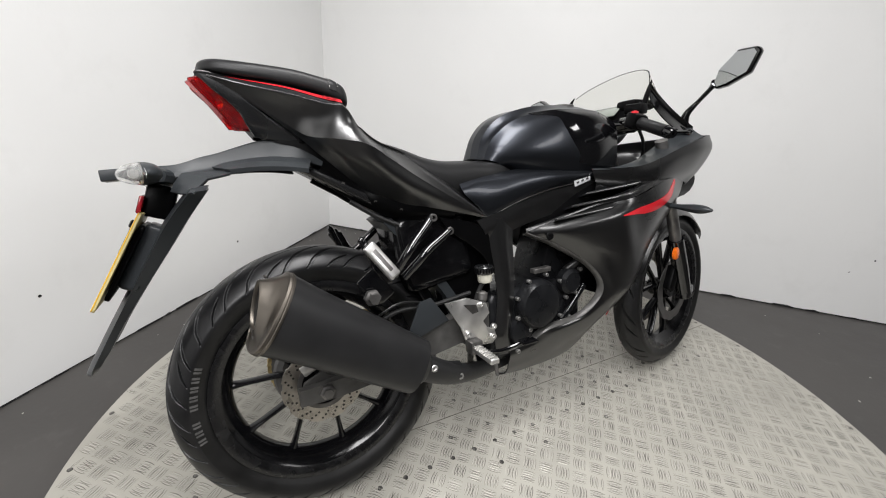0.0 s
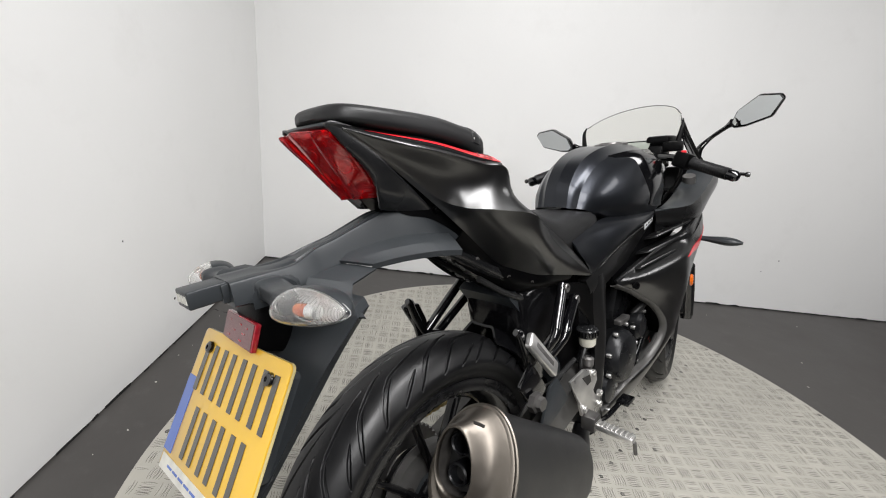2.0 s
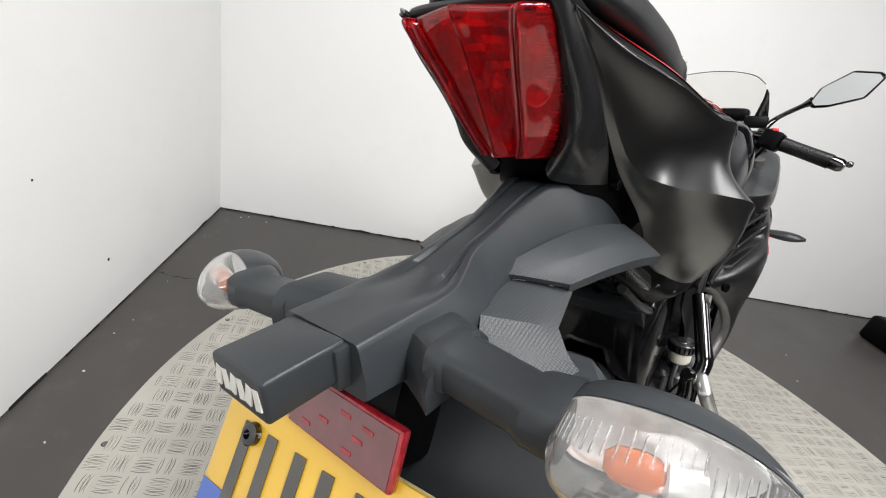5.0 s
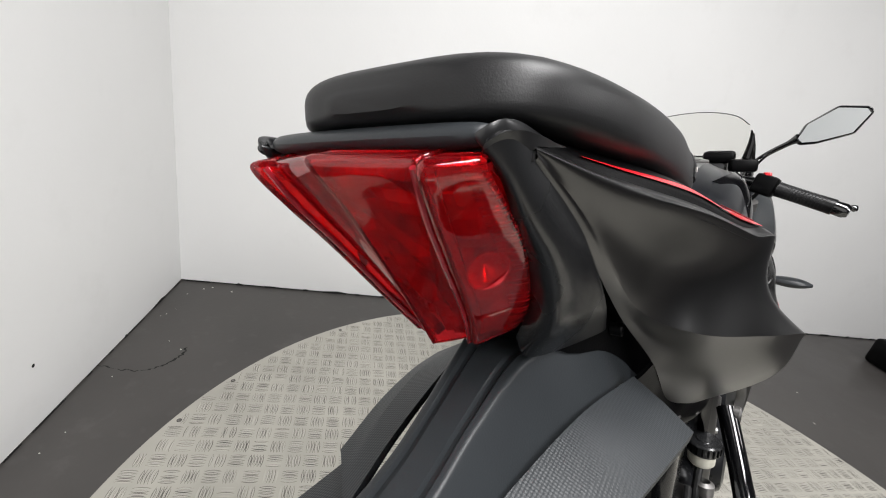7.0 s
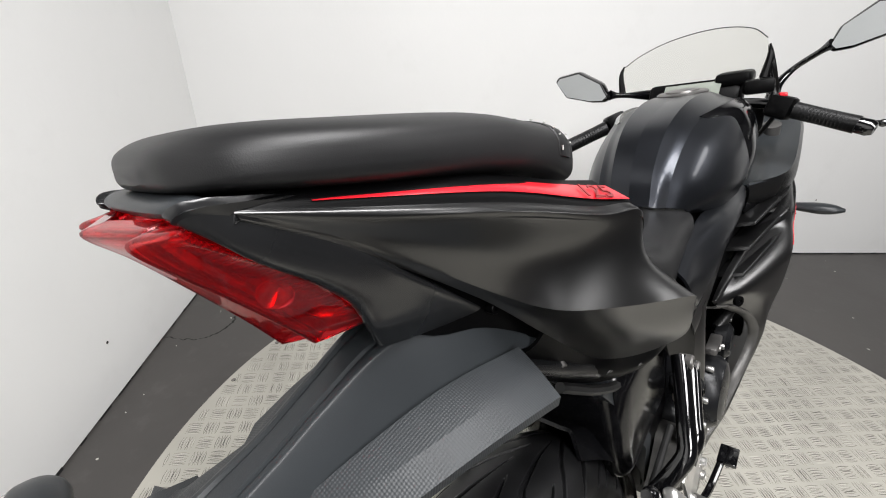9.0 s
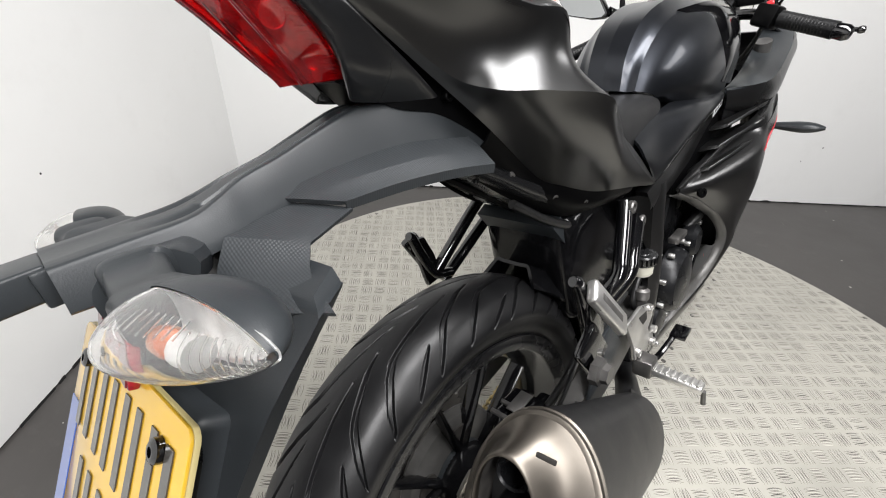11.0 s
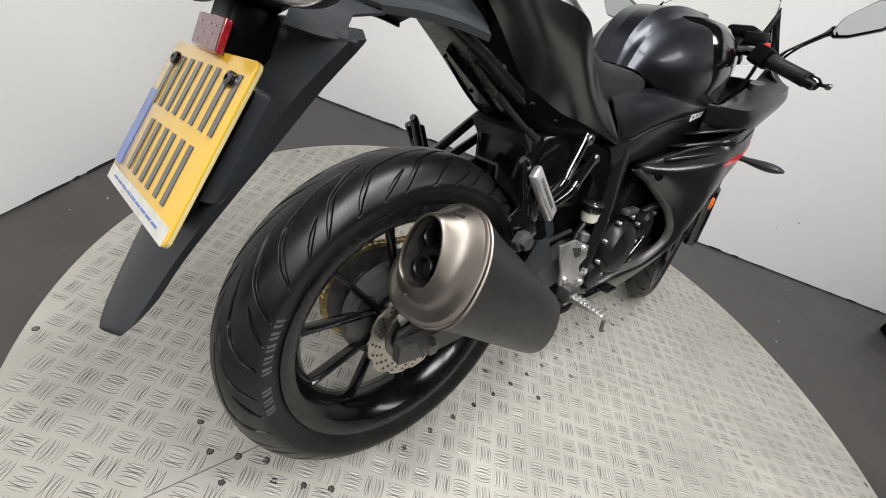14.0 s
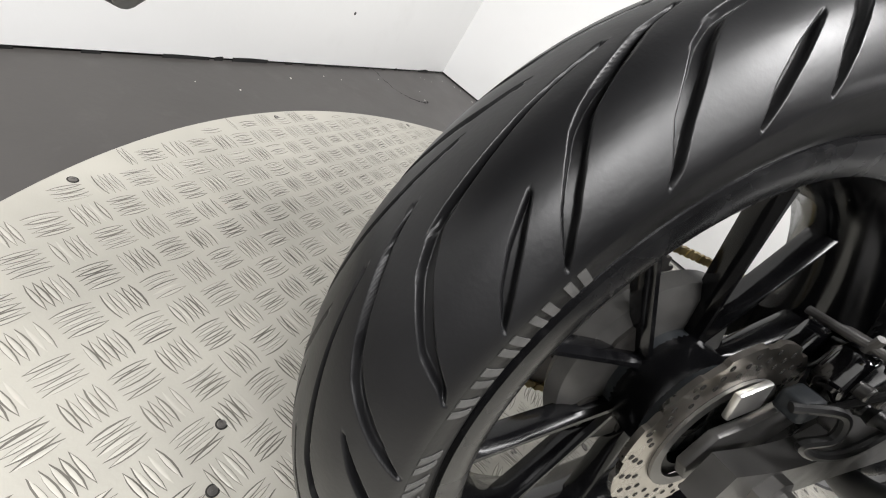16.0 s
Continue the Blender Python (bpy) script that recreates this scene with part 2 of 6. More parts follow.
def patch(lines, nu=24, nv=5, sharp=(), thick=0.003, side=1, bm=None, cx=0.0):
    """A panel with thickness through feature lines, mirrored for side -1."""
    bm = bm or bmesh.new()
    P = across(lines, nu, nv, sharp)
    if side < 0:
        P = P * np.array([-1, 1, 1]) + np.array([2 * cx, 0, 0])
    du, dv = np.gradient(P, axis=0), np.gradient(P, axis=1)
    N = np.cross(du, dv)
    N /= np.linalg.norm(N, axis=2, keepdims=True) + 1e-9
    out = 1 if (N * (P - np.array([0, P[:, :, 1].mean(), P[:, :, 2].mean()]))).sum() > 0 else -1
    Q = P - N * thick * out
    v, w = grid(bm, P), grid(bm, Q)
    nu, nv = P.shape[:2]
    ring = [(a, 0) for a in range(nu)] + [(nu - 1, b) for b in range(1, nv)] + [(a, nv - 1) for a in range(nu - 2, -1, -1)] + [(0, b) for b in range(nv - 2, 0, -1)]
    for (a, b), (c, d) in zip(ring, ring[1:] + ring[:1]):
        bm.faces.new([v[a][b], v[c][d], w[c][d], w[a][b]])
    return bm


def loft(rings, bm=None, caps=True, smooth_n=0):
    """A closed body through rings of equal count."""
    bm = bm or bmesh.new()
    R = np.array(rings, float)
    if smooth_n:
        R = np.stack([spline(R[:, j], smooth_n) for j in range(R.shape[1])], 1)
    v = grid(bm, R, closed_v=True)
    if caps:
        bm.faces.new(v[0])
        bm.faces.new(v[-1][::-1])
    return bm


def tube(points, radius, n=40, seg=12, bm=None, curve=True, caps=True):
    """A round bar along a curve. radius: one, or one for each point."""
    bm = bm or bmesh.new()
    pts = spline(points, n) if curve else np.array(points, float)
    n = len(pts)
    rad = np.interp(np.linspace(0, 1, n), np.linspace(0, 1, len(radius)), radius) if np.ndim(radius) else np.full(n, radius)
    tan = np.gradient(pts, axis=0)
    tan /= np.linalg.norm(tan, axis=1, keepdims=True) + 1e-12
    up = np.array([0, 0, 1.0]) if abs(tan[0][2]) < 0.9 else np.array([1.0, 0, 0])
    rings = []
    side = np.cross(tan[0], up)
    for k in range(n):
        side = side - tan[k] * (side @ tan[k])
        side /= np.linalg.norm(side)
        nor = np.cross(side, tan[k])
        a = np.linspace(0, 2 * math.pi, seg, endpoint=False)[:, None]
        rings.append(pts[k] + rad[k] * (np.cos(a) * side + np.sin(a) * nor))
    return loft(rings, bm, caps)


def lathe(profile, center, axis=(1, 0, 0), seg=64, bm=None, closed=True):
    """A body turned round an axis; profile of (along, radius)."""
    bm = bm or bmesh.new()
    ax = Vector(axis).normalized()
    u = ax.orthogonal().normalized() if abs(ax.x) < 0.99 else Vector((0, 1, 0))
    w = ax.cross(u)
    P = []
    for k in range(seg):
        a = 2 * math.pi * k / seg
        d = u * math.cos(a) + w * math.sin(a)
        P.append([Vector(center) + ax * s + d * r for s, r in profile])
    grid(bm, np.array([[tuple(q) for q in row] for row in P]), closed_u=True, closed_v=closed)
    return bm


def frame_of(origin, x_axis, y_axis):
    x = Vector(x_axis).normalized()
    z = x.cross(Vector(y_axis)).normalized()
    y = z.cross(x)
    m = Matrix((x, y, z)).transposed().to_4x4()
    m.translation = origin
    return m


def slab(outline, thick, m=None, bevel=0.0, bm=None, steps=1):
    """A flat piece: an outline in its own plane, thick along its normal, at the pose m."""
    own = bmesh.new()
    lo = [own.verts.new((x, y, 0)) for x, y in outline]
    hi = [own.verts.new((x, y, thick)) for x, y in outline]
    own.faces.new(lo[::-1])
    own.faces.new(hi)
    for k in range(len(lo)):
        j = (k + 1) % len(lo)
        own.faces.new([lo[k], lo[j], hi[j], hi[k]])
    if bevel:
        bmesh.ops.recalc_face_normals(own, faces=own.faces)
        bmesh.ops.bevel(own, geom=list(own.edges), offset=bevel, segments=steps + 1, affect="EDGES", profile=0.5)
    if m is not None:
        own.transform(m)
    if bm is None:
        return own
    me = bpy.data.meshes.new("tmp")
    own.to_mesh(me)
    own.free()
    bm.from_mesh(me)
    bpy.data.meshes.remove(me)
    return bm


def box(size, m=None, bevel=0.002, bm=None, steps=1):
    x, y, z = (s / 2 for s in size)
    m = (m or Matrix()) @ Matrix.Translation((0, 0, -z))
    return slab([(-x, -y), (x, -y), (x, y), (-x, y)], size[2], m, bevel, bm, steps)


def rounded(w, h, r, n=5):
    """The outline of a rounded rectangle."""
    out = []
    for cx, cy, a0 in ((w / 2 - r, h / 2 - r, 0), (-w / 2 + r, h / 2 - r, 90), (-w / 2 + r, -h / 2 + r, 180), (w / 2 - r, -h / 2 + r, 270)):
        out += [(cx + r * math.cos(radians(a0 + 90 * k / n)), cy + r * math.sin(radians(a0 + 90 * k / n))) for k in range(n + 1)]
    return out


def bolt(center, axis, r=0.006, h=0.005, bm=None):
    """A socket-head bolt."""
    prof = [(-0.004, r * 0.9), (h * 0.8, r), (h, r * 0.85), (h, r * 0.5), (h * 0.4, r * 0.45), (h * 0.4, 0.0003)]
    return lathe(prof, center, axis, 12, bm, closed=False)


def thing(name, at, label, category, group=""):
    ob = new(name)
    ob.empty_display_size = 0.1
    ob.location = at
    return tagged(ob, label, category, group)


# ---- room ----
def wall(name, start, along, length, height, z0=0.0, inward=None, paint="wall"):
    """A wall 0.12 m thick whose inner face stands on the line from start."""
    a = Vector(along).normalized()
    n = Vector(inward)
    c = Vector(start) + a * length / 2 - n * 0.06
    bm = box((length, 0.12, height - z0), frame_of((c.x, c.y, z0 + (height - z0) / 2), a, Vector((-a.y, a.x, 0))), 0.0)
    return tagged(part(name, bm, paint), kind="structure")


GAP = 0.007
wall("wall_north", CORNER - BACK * 0.12, BACK, ROOM_B + 0.24, CEIL, FLOOR_Z + GAP, SIDE)
wall("wall_west", CORNER, WEST, ROOM_S, CEIL, FLOOR_Z + GAP, WEST_IN)
wall("wall_south", CORNER + SIDE * ROOM_S - BACK * 0.36, BACK, ROOM_B + 0.48, CEIL, FLOOR_Z + GAP, -SIDE, "farwall")
wall("wall_east", CORNER + BACK * ROOM_B, SIDE, ROOM_S, CEIL, FLOOR_Z + GAP, -BACK, "farwall")
MID = CORNER + BACK * ROOM_B / 2 + SIDE * ROOM_S / 2
tagged(part("floor", box((ROOM_B + 0.8, ROOM_S + 0.4, 0.1), frame_of((MID.x, MID.y, FLOOR_Z - 0.05), BACK, -SIDE), 0), "floor"), kind="structure")
tagged(part("ceiling", box((ROOM_B + 0.8, ROOM_S + 0.4, 0.1), frame_of((MID.x, MID.y, CEIL + 0.05), BACK, -SIDE), 0), "ceiling"), kind="structure")
# dark gap under the two boarded walls, with ragged paint
for nm, d, n, length in (("trim", BACK, SIDE, ROOM_B), ("trim", WEST, WEST_IN, ROOM_S)):
    c = CORNER + d * length / 2 - n * 0.02
    tagged(part(nm, box((length, 0.03, GAP), frame_of((c.x, c.y, FLOOR_Z + GAP / 2), d, Vector((-d.y, d.x, 0))), 0), "dirt"), kind="structure")

# nail marks on the walls, chipped paint along the foot, a crack and specks on the floor
rng = np.random.RandomState(11)
for d, n, s, z, r in ((WEST, WEST_IN, 0.80, 0.163, 0.005), (WEST, WEST_IN, 1.592, 0.275, 0.005), (WEST, WEST_IN, 0.997, 0.465, 0.003), (BACK, SIDE, 2.904, 0.303, 0.004), (BACK, SIDE, 2.828, 0.228, 0.003)):
    c = CORNER + d * s
    mk = thing("nail_hole", (c.x, c.y, z), "small dark nail hole in the white wall", "nail hole", "nail holes")
    part("hole", lathe([(0.0003, 0.0003), (0.0012, r * 0.6), (0.0004, r)], (0, 0, 0), n, 8, closed=False), "dirt", mk)
for name, d, n, length in (("paint_chips", BACK, SIDE, 4.6), ("paint_chips", WEST, WEST_IN, 2.6)):
    bm = bmesh.new()
    s = 0.02
    while s < length:
        w = rng.uniform(0.015, 0.11)
        h = GAP + rng.uniform(0.0, 0.006) * (rng.rand() < 0.6)
        c = CORNER + d * (s + w / 2)
        pts = [(-w / 2, 0), (w / 2, 0), (w / 2, h * rng.uniform(0.5, 1)), (w * rng.uniform(-0.2, 0.2), h), (-w / 2, h * rng.uniform(0.5, 1))]
        slab(pts, 0.0012, frame_of((c.x, c.y, FLOOR_Z), d, (0, 0, 1)) @ Matrix.Translation((0, 0, -0.0006)), 0, bm)
        s += w + rng.uniform(0.0, 0.12)
    tagged(part(name, bm, "dirt"), "dark chipped edge at the foot of the wall", kind="stuff")
crack = bmesh.new()
path = spline([(-1.50, 0.045), (-1.40, 0.120), (-1.375, 0.182), (-1.388, 0.25), (-1.416, 0.285)], 40)
path = path + rng.normal(0, 0.0025, path.shape)
wd = 0.0012 + 0.0018 * np.abs(np.sin(np.arange(40) * 0.55))
grid(crack, np.array([[(x - w, y - w, FLOOR_Z + 0.0006), (x + w, y + w, FLOOR_Z + 0.0006)] for (x, y), w in zip(path, wd)]))
tagged(part("floor_crack", crack, "dirt"), "thin dark crack in the grey floor", kind="structure")
specks = bmesh.new()
for k in range(45):
    p = CORNER + BACK * (rng.uniform(0.02, 1.0) ** 2 * 3.5 + 0.03) + SIDE * (rng.uniform(0.05, 1.0) ** 2 * 2.0 + 0.03)
    r = rng.uniform(0.001, 0.0035)
    a0 = rng.uniform(0, 3)
    slab([(r * q * math.cos(a0 + t), r * math.sin(a0 + t)) for t, q in ((0, 2), (1.3, 1), (2.6, 1.6), (3.9, 1), (5.2, 1.5))], 0.0006, Matrix.Translation((p.x, p.y, FLOOR_Z)), 0, specks)
tagged(part("paint_specks", specks, "white"), "small white paint specks on the floor", kind="stuff")

# ceiling lights
for b, s, along, share in ((1.38, 1.70, SIDE, 1.0), (1.38, 3.20, SIDE, 1.0), (1.38, 4.70, SIDE, 1.0), (3.60, 1.70, SIDE, 0.5)):
    at = CORNER + BACK * b + SIDE * s
    lamp = thing("ceiling_light", (at.x, at.y, CEIL), "white ceiling light with a long glowing diffuser", "ceiling light", "ceiling lights")
    part("housing", box((1.24, 0.64, 0.05), frame_of((0, 0, -0.026), along, Vector((-along.y, along.x, 0))), 0.004), "housing", lamp)
    part("diffuser", box((1.20, 0.60, 0.012), frame_of((0, 0, -0.058), along, Vector((-along.y, along.x, 0))), 0.003), "lamp", lamp, "glowing white diffuser")
    light = bpy.data.lights.new("lamp", "AREA")
    light.shape, light.size, light.size_y, light.energy, light.color = "RECTANGLE", 1.2, 0.6, LAMP_WATTS * share, (0.995, 0.985, 0.99)
    lo = new("lamp_light", light)
    lo.matrix_world = Matrix.Translation((at.x, at.y, CEIL - 0.07)) @ frame_of((0, 0, 0), along, Vector((-along.y, along.x, 0)))

# ---- turntable ----
table = thing("turntable", (DISC_C.x, DISC_C.y, FLOOR_Z), "round turntable of worn aluminium tread plate on the floor", "turntable")
TO = Vector((-DISC_C.x, -DISC_C.y, -FLOOR_Z))


def at_table(ob):
    ob.location = TO
    return ob


top = lathe([(0.0, 0.0005), (0.0, DISC_R - 0.002), (-0.002, DISC_R), (-0.010, DISC_R), (-0.010, 0.0005)], DISC_C, (0, 0, 1), 256, closed=True)
at_table(part("deck", top, "plate", table, "worn aluminium tread plate", 20))


def tread_bars():
    """Lens-shaped raised bars, five to a group, groups turned by turns."""
    pitch, rng = 0.0452, np.random.RandomState(4)
    ux, uy = np.array([math.cos(radians(TREAD_TURN)), math.sin(radians(TREAD_TURN))]), np.array([-math.sin(radians(TREAD_TURN)), math.cos(radians(TREAD_TURN))])
    n = 5
    s = np.linspace(-1, 1, n)
    half, wide, high = 0.0190, 0.0022, 0.0012
    prof_l = [(t * half, -wide * (1 - t * t), 0.0002) for t in s]
    prof_r = [(t * half, wide * (1 - t * t), 0.0002) for t in s]
    ridge = [(t * half * 0.9, 0.0, high * (1 - 0.6 * t * t)) for t in s]
    unit = np.array(prof_l + ridge + prof_r)
    quads = [(k, k + 1, n + k + 1, n + k) for k in range(n - 1)] + [(n + k, n + k + 1, 2 * n + k + 1, 2 * n + k) for k in range(n - 1)]
    verts, faces, kinds = [], [], []
    # flat dark outline laid under a bar, wider than the bar itself
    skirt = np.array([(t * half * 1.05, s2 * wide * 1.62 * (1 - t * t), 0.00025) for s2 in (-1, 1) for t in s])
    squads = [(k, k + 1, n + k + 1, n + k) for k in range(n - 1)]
    count = int(2.4 * DISC_R / pitch) + 2
    c0, mid = np.array([-0.473, -0.514]), np.array([DISC_C.x, DISC_C.y])
    for i in range(-count, count):
        for j in range(-count, count):
            turned = (i + j) % 2
            for k in range(5):
                o = (k - 2) * 0.0073
                p = c0 + ux * (i * pitch) + uy * (j * pitch) + (uy if turned else ux) * o
                if np.hypot(*(p - mid)) > DISC_R - 0.02 or abs(p[0] - SEAM_X) < 0.010:
                    continue
                a, b = (ux, uy) if turned else (uy, ux)
                h = rng.uniform(0.55, 1.15)
                base = len(verts)
                w = p + unit[:, :1] * a + unit[:, 1:2] * b
                verts += [(x, y, z * h) for (x, y), z in zip(w, unit[:, 2])]
                faces += [tuple(base + v for v in q) for q in quads]
                kinds += [0] * len(quads)
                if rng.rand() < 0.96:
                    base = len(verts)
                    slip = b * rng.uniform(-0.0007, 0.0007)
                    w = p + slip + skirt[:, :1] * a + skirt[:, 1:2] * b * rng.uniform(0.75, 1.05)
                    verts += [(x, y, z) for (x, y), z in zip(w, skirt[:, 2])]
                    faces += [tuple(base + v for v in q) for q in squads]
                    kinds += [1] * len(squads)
    me = bpy.data.meshes.new("tread_pattern")
    me.from_pydata(verts, [], faces)
    me.polygons.foreach_set("use_smooth", [True] * len(faces))
    me.materials.append(M["bar"])
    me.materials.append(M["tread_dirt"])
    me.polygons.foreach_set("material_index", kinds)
    ob = new("tread_pattern", me)
    ob.parent = table
    return at_table(tagged(ob, "raised five-bar tread pattern", kind="stuff"))


TREAD_TURN, SEAM_X = 45.0, -0.075
tread_bars()
at_table(part("seam", box((0.0015, 2.33, 0.001), Matrix.Translation((SEAM_X, DISC_C.y, 0.0004)), 0), "tread_dirt", table, "dark joint between two plates"))
# screws along the joint, in a patch under the rear wheel and round the rim
spots = [(-0.002, 0.35 + 0.066 * k) for k in range(18)] + [(0.061, 0.107 + 0.0715 * k) for k in range(20)] + [(-0.13, 0.10 + 0.083 * k) for k in range(19)]
spots += [(-0.105, -0.303), (-0.073, -0.264), (-0.042, -0.223), (0.0, -0.225), (0.033, -0.182), (0.064, -0.14), (-0.042, -0.301), (0.002, -0.302), (0.13, 0.439),
          (0.066, 0.03), (-0.17, -0.302), (0.13, 0.60), (0.135, 0.85), (-0.19, 0.93), (-0.2, 1.25)]
for k in range(20):
    a = radians(8 + 18 * k + 5 * math.sin(k * 2.1))
    spots.append((DISC_C.x + (DISC_R - 0.02) * math.cos(a), DISC_C.y + (DISC_R - 0.02) * math.sin(a)))
head = mesh_of("screw", lathe([(0.0, 0.0050), (0.0011, 0.0045), (0.0011, 0.0024), (0.0004, 0.0021), (0.0004, 0.0003)], (0, 0, 0), (0, 0, 1), 12, closed=False), "screw")
ringm = mesh_of("screw_seat", lathe([(0.00015, 0.0066), (0.0004, 0.0060), (0.0004, 0.0048)], (0, 0, 0), (0, 0, 1), 14, closed=False), "hole")
for x, y in spots:
    s = new("screw", head)
    s.parent = table
    s.location = Vector((x, y, 0.0)) + TO
    r = new("screw_seat", ringm)
    r.parent = s

# ---- motorcycle ----
bike = thing("motorcycle", (0, 0, 0), "black sports motorcycle with red decals leaning on its side stand", "motorcycle")
bike.rotation_euler = (0, radians(-LEAN), 0)

RW, RR, RHW = Vector((0.0005, -0.001, 0.3115)), 0.3085, 0.063
FW, FR, FHW = Vector((0, 1.29, 0.292)), 0.290, 0.047


def tyre_mesh(R, hw, rim_r, grooves, n_th, n_s):
    """A tyre whose tread grooves are cut into the surface."""
    # profile from one bead over the crown to the other
    ctrl = [(-0.74 * hw, rim_r), (-0.93 * hw, rim_r + 0.018), (-1.0 * hw, rim_r + 0.44 * (R - rim_r)), (-0.93 * hw, R - 0.030), (-0.70 * hw, R - 0.0125), (-0.38 * hw, R - 0.0030), (0, R)]
    ctrl = ctrl + [(-a, b) for a, b in ctrl[-2::-1]]
    prof = spline(ctrl, n_s)
    seg = np.r_[0, np.cumsum(np.hypot(*np.diff(prof, axis=0).T))]
    even = np.linspace(0, seg[-1], n_s)
    prof = np.stack([np.interp(even, seg, prof[:, 0]), np.interp(even, seg, prof[:, 1])], 1)
    off = even - seg[-1] / 2                       # metres from the crown
    th = np.linspace(0, 2 * math.pi, n_th, endpoint=False)
    arc = th * R
    # slant the mesh along the grooves
    slant = np.interp(np.abs(off) / grooves["edge"], [0.0, 0.07, 0.14, 0.31, 0.43, 0.71, 0.93, 1.3], [-0.035, -0.030, 0.0, 0.058, 0.080, 0.108, 0.130, 0.140]) * grooves.get("slant", 1.0)
    A, S = np.meshgrid(arc, off, indexing="ij")
    A = A + slant[None, :]
    depth = np.zeros_like(A)
    total = 2 * math.pi * R
    reps = grooves["reps"]
    P = total / reps
    for line in grooves["lines"]:
        q = np.array(line, float)
        for mirror in (1, -1):
            shift = 0.0 if mirror > 0 else 0.5 * P
            for (a0, s0, w0), (a1, s1, w1) in zip(q, q[1:]):
                a_rel = (A - grooves.get("start", 0.0) - shift - (a0 + a1) / 2 + 0.5 * P) % P - 0.5 * P + (a1 - a0) / 2
                d = np.array([a1 - a0, (s1 - s0) * mirror])
                L = np.hypot(*d)
                pa, ps = a_rel, S - s0 * mirror
                t = np.clip((pa * d[0] + ps * d[1]) / L**2, 0, 1)
                dist = np.hypot(pa - t * d[0], ps - t * d[1])
                w = w0 + (w1 - w0) * t
                depth = np.maximum(depth, np.clip((w - dist) / 0.0015 + 0.5, 0, 1) * (w > 0.0002))
    tan = np.gradient(prof, axis=0)
    nor = np.stack([-tan[:, 1], tan[:, 0]], 1)
    nor /= np.linalg.norm(nor, axis=1, keepdims=True)
    nor *= np.sign((nor * np.stack([prof[:, 0], prof[:, 1] - rim_r], 1)).sum(1, keepdims=True) + 1e-9)
    x = prof[:, 0][None, :] - depth * 0.0052 * nor[:, 0][None, :]
    r = prof[:, 1][None, :] - depth * 0.0052 * nor[:, 1][None, :]
    V = np.stack([x, r * np.cos(A / R), r * np.sin(A / R)], 2).reshape(-1, 3)
    i, j = np.meshgrid(np.arange(n_th), np.arange(n_s - 1), indexing="ij")
    i2 = (i + 1) % n_th
    F = np.stack([i * n_s + j, i2 * n_s + j, i2 * n_s + j + 1, i * n_s + j + 1], 2).reshape(-1, 4)
    me = bpy.data.meshes.new("tyre")
    me.from_pydata(V.tolist(), [], F.tolist())
    me.materials.append(M["rubber"])
    me.materials.append(M["sidewall"])
    side = (np.abs(off[:-1]) > grooves["edge"]).astype(int)
    me.polygons.foreach_set("material_index", np.tile(side, n_th))
    me.polygons.foreach_set("use_smooth", [True] * len(F))
    me.update()
    return me


TREAD = {"reps": 13, "edge": 0.084, "start": 0.663, "lines": [
    [(-0.040, 0.006, 0.0003), (0.000, 0.012, 0.0012), (0.066, 0.026, 0.0026), (0.084, 0.0365, 0.0034), (0.112, 0.060, 0.0032), (0.124, 0.074, 0.0016), (0.131, 0.0785, 0.0003)],
    [(0.070, 0.006, 0.0004), (0.092, 0.012, 0.0016), (0.138, 0.033, 0.0028), (0.148, 0.040, 0.0034), (0.172, 0.062, 0.0030), (0.189, 0.0785, 0.0006)],
    [(0.030, 0.046, 0.0006), (0.050, 0.058, 0.0024), (0.066, 0.068, 0.0024), (0.081, 0.0785, 0.0006)],
]}


def rim_profile(hw, r):
    """A cast rim's section: flanges, drop centre and inner face."""
    return [(-hw, r + 0.012), (-hw + 0.004, r + 0.014), (-hw + 0.007, r + 0.010), (-hw + 0.010, r - 0.002), (-hw * 0.5, r - 0.006), (-hw * 0.3, r - 0.020), (hw * 0.3, r - 0.020),
            (hw * 0.5, r - 0.006), (hw - 0.010, r - 0.002), (hw - 0.007, r + 0.010), (hw - 0.004, r + 0.014), (hw, r + 0.012), (hw - 0.002, r - 0.004), (hw - 0.008, r - 0.014),
            (hw * 0.4, r - 0.030), (0.010, r - 0.036), (-0.010, r - 0.036), (-hw * 0.4, r - 0.030), (-hw + 0.008, r - 0.014), (-hw + 0.002, r - 0.004)]


def spoke(a, r0, r1, w0, w1, d0, d1, skew=0.0):
    """One cast spoke with a ridge, from hub to rim."""
    c, s = math.cos(a), math.sin(a)
    rings = []
    for k in range(7):
        t = k / 6
        r, w, d = r0 + (r1 - r0) * t, w0 + (w1 - w0) * t + 0.006 * max(0, t - 0.8) / 0.2, d0 + (d1 - d0) * t
        ring = []
        for x, y in ((d, 0.35), (d, -0.35), (d * 0.55, -1), (-d * 0.55, -1), (-d, -0.35), (-d, 0.35), (-d * 0.55, 1), (d * 0.55, 1)):
            v = y * w + skew * (1 - t)
            ring.append((x, r * c - v * s, r * s + v * c))
        rings.append(ring)
    return loft(rings)


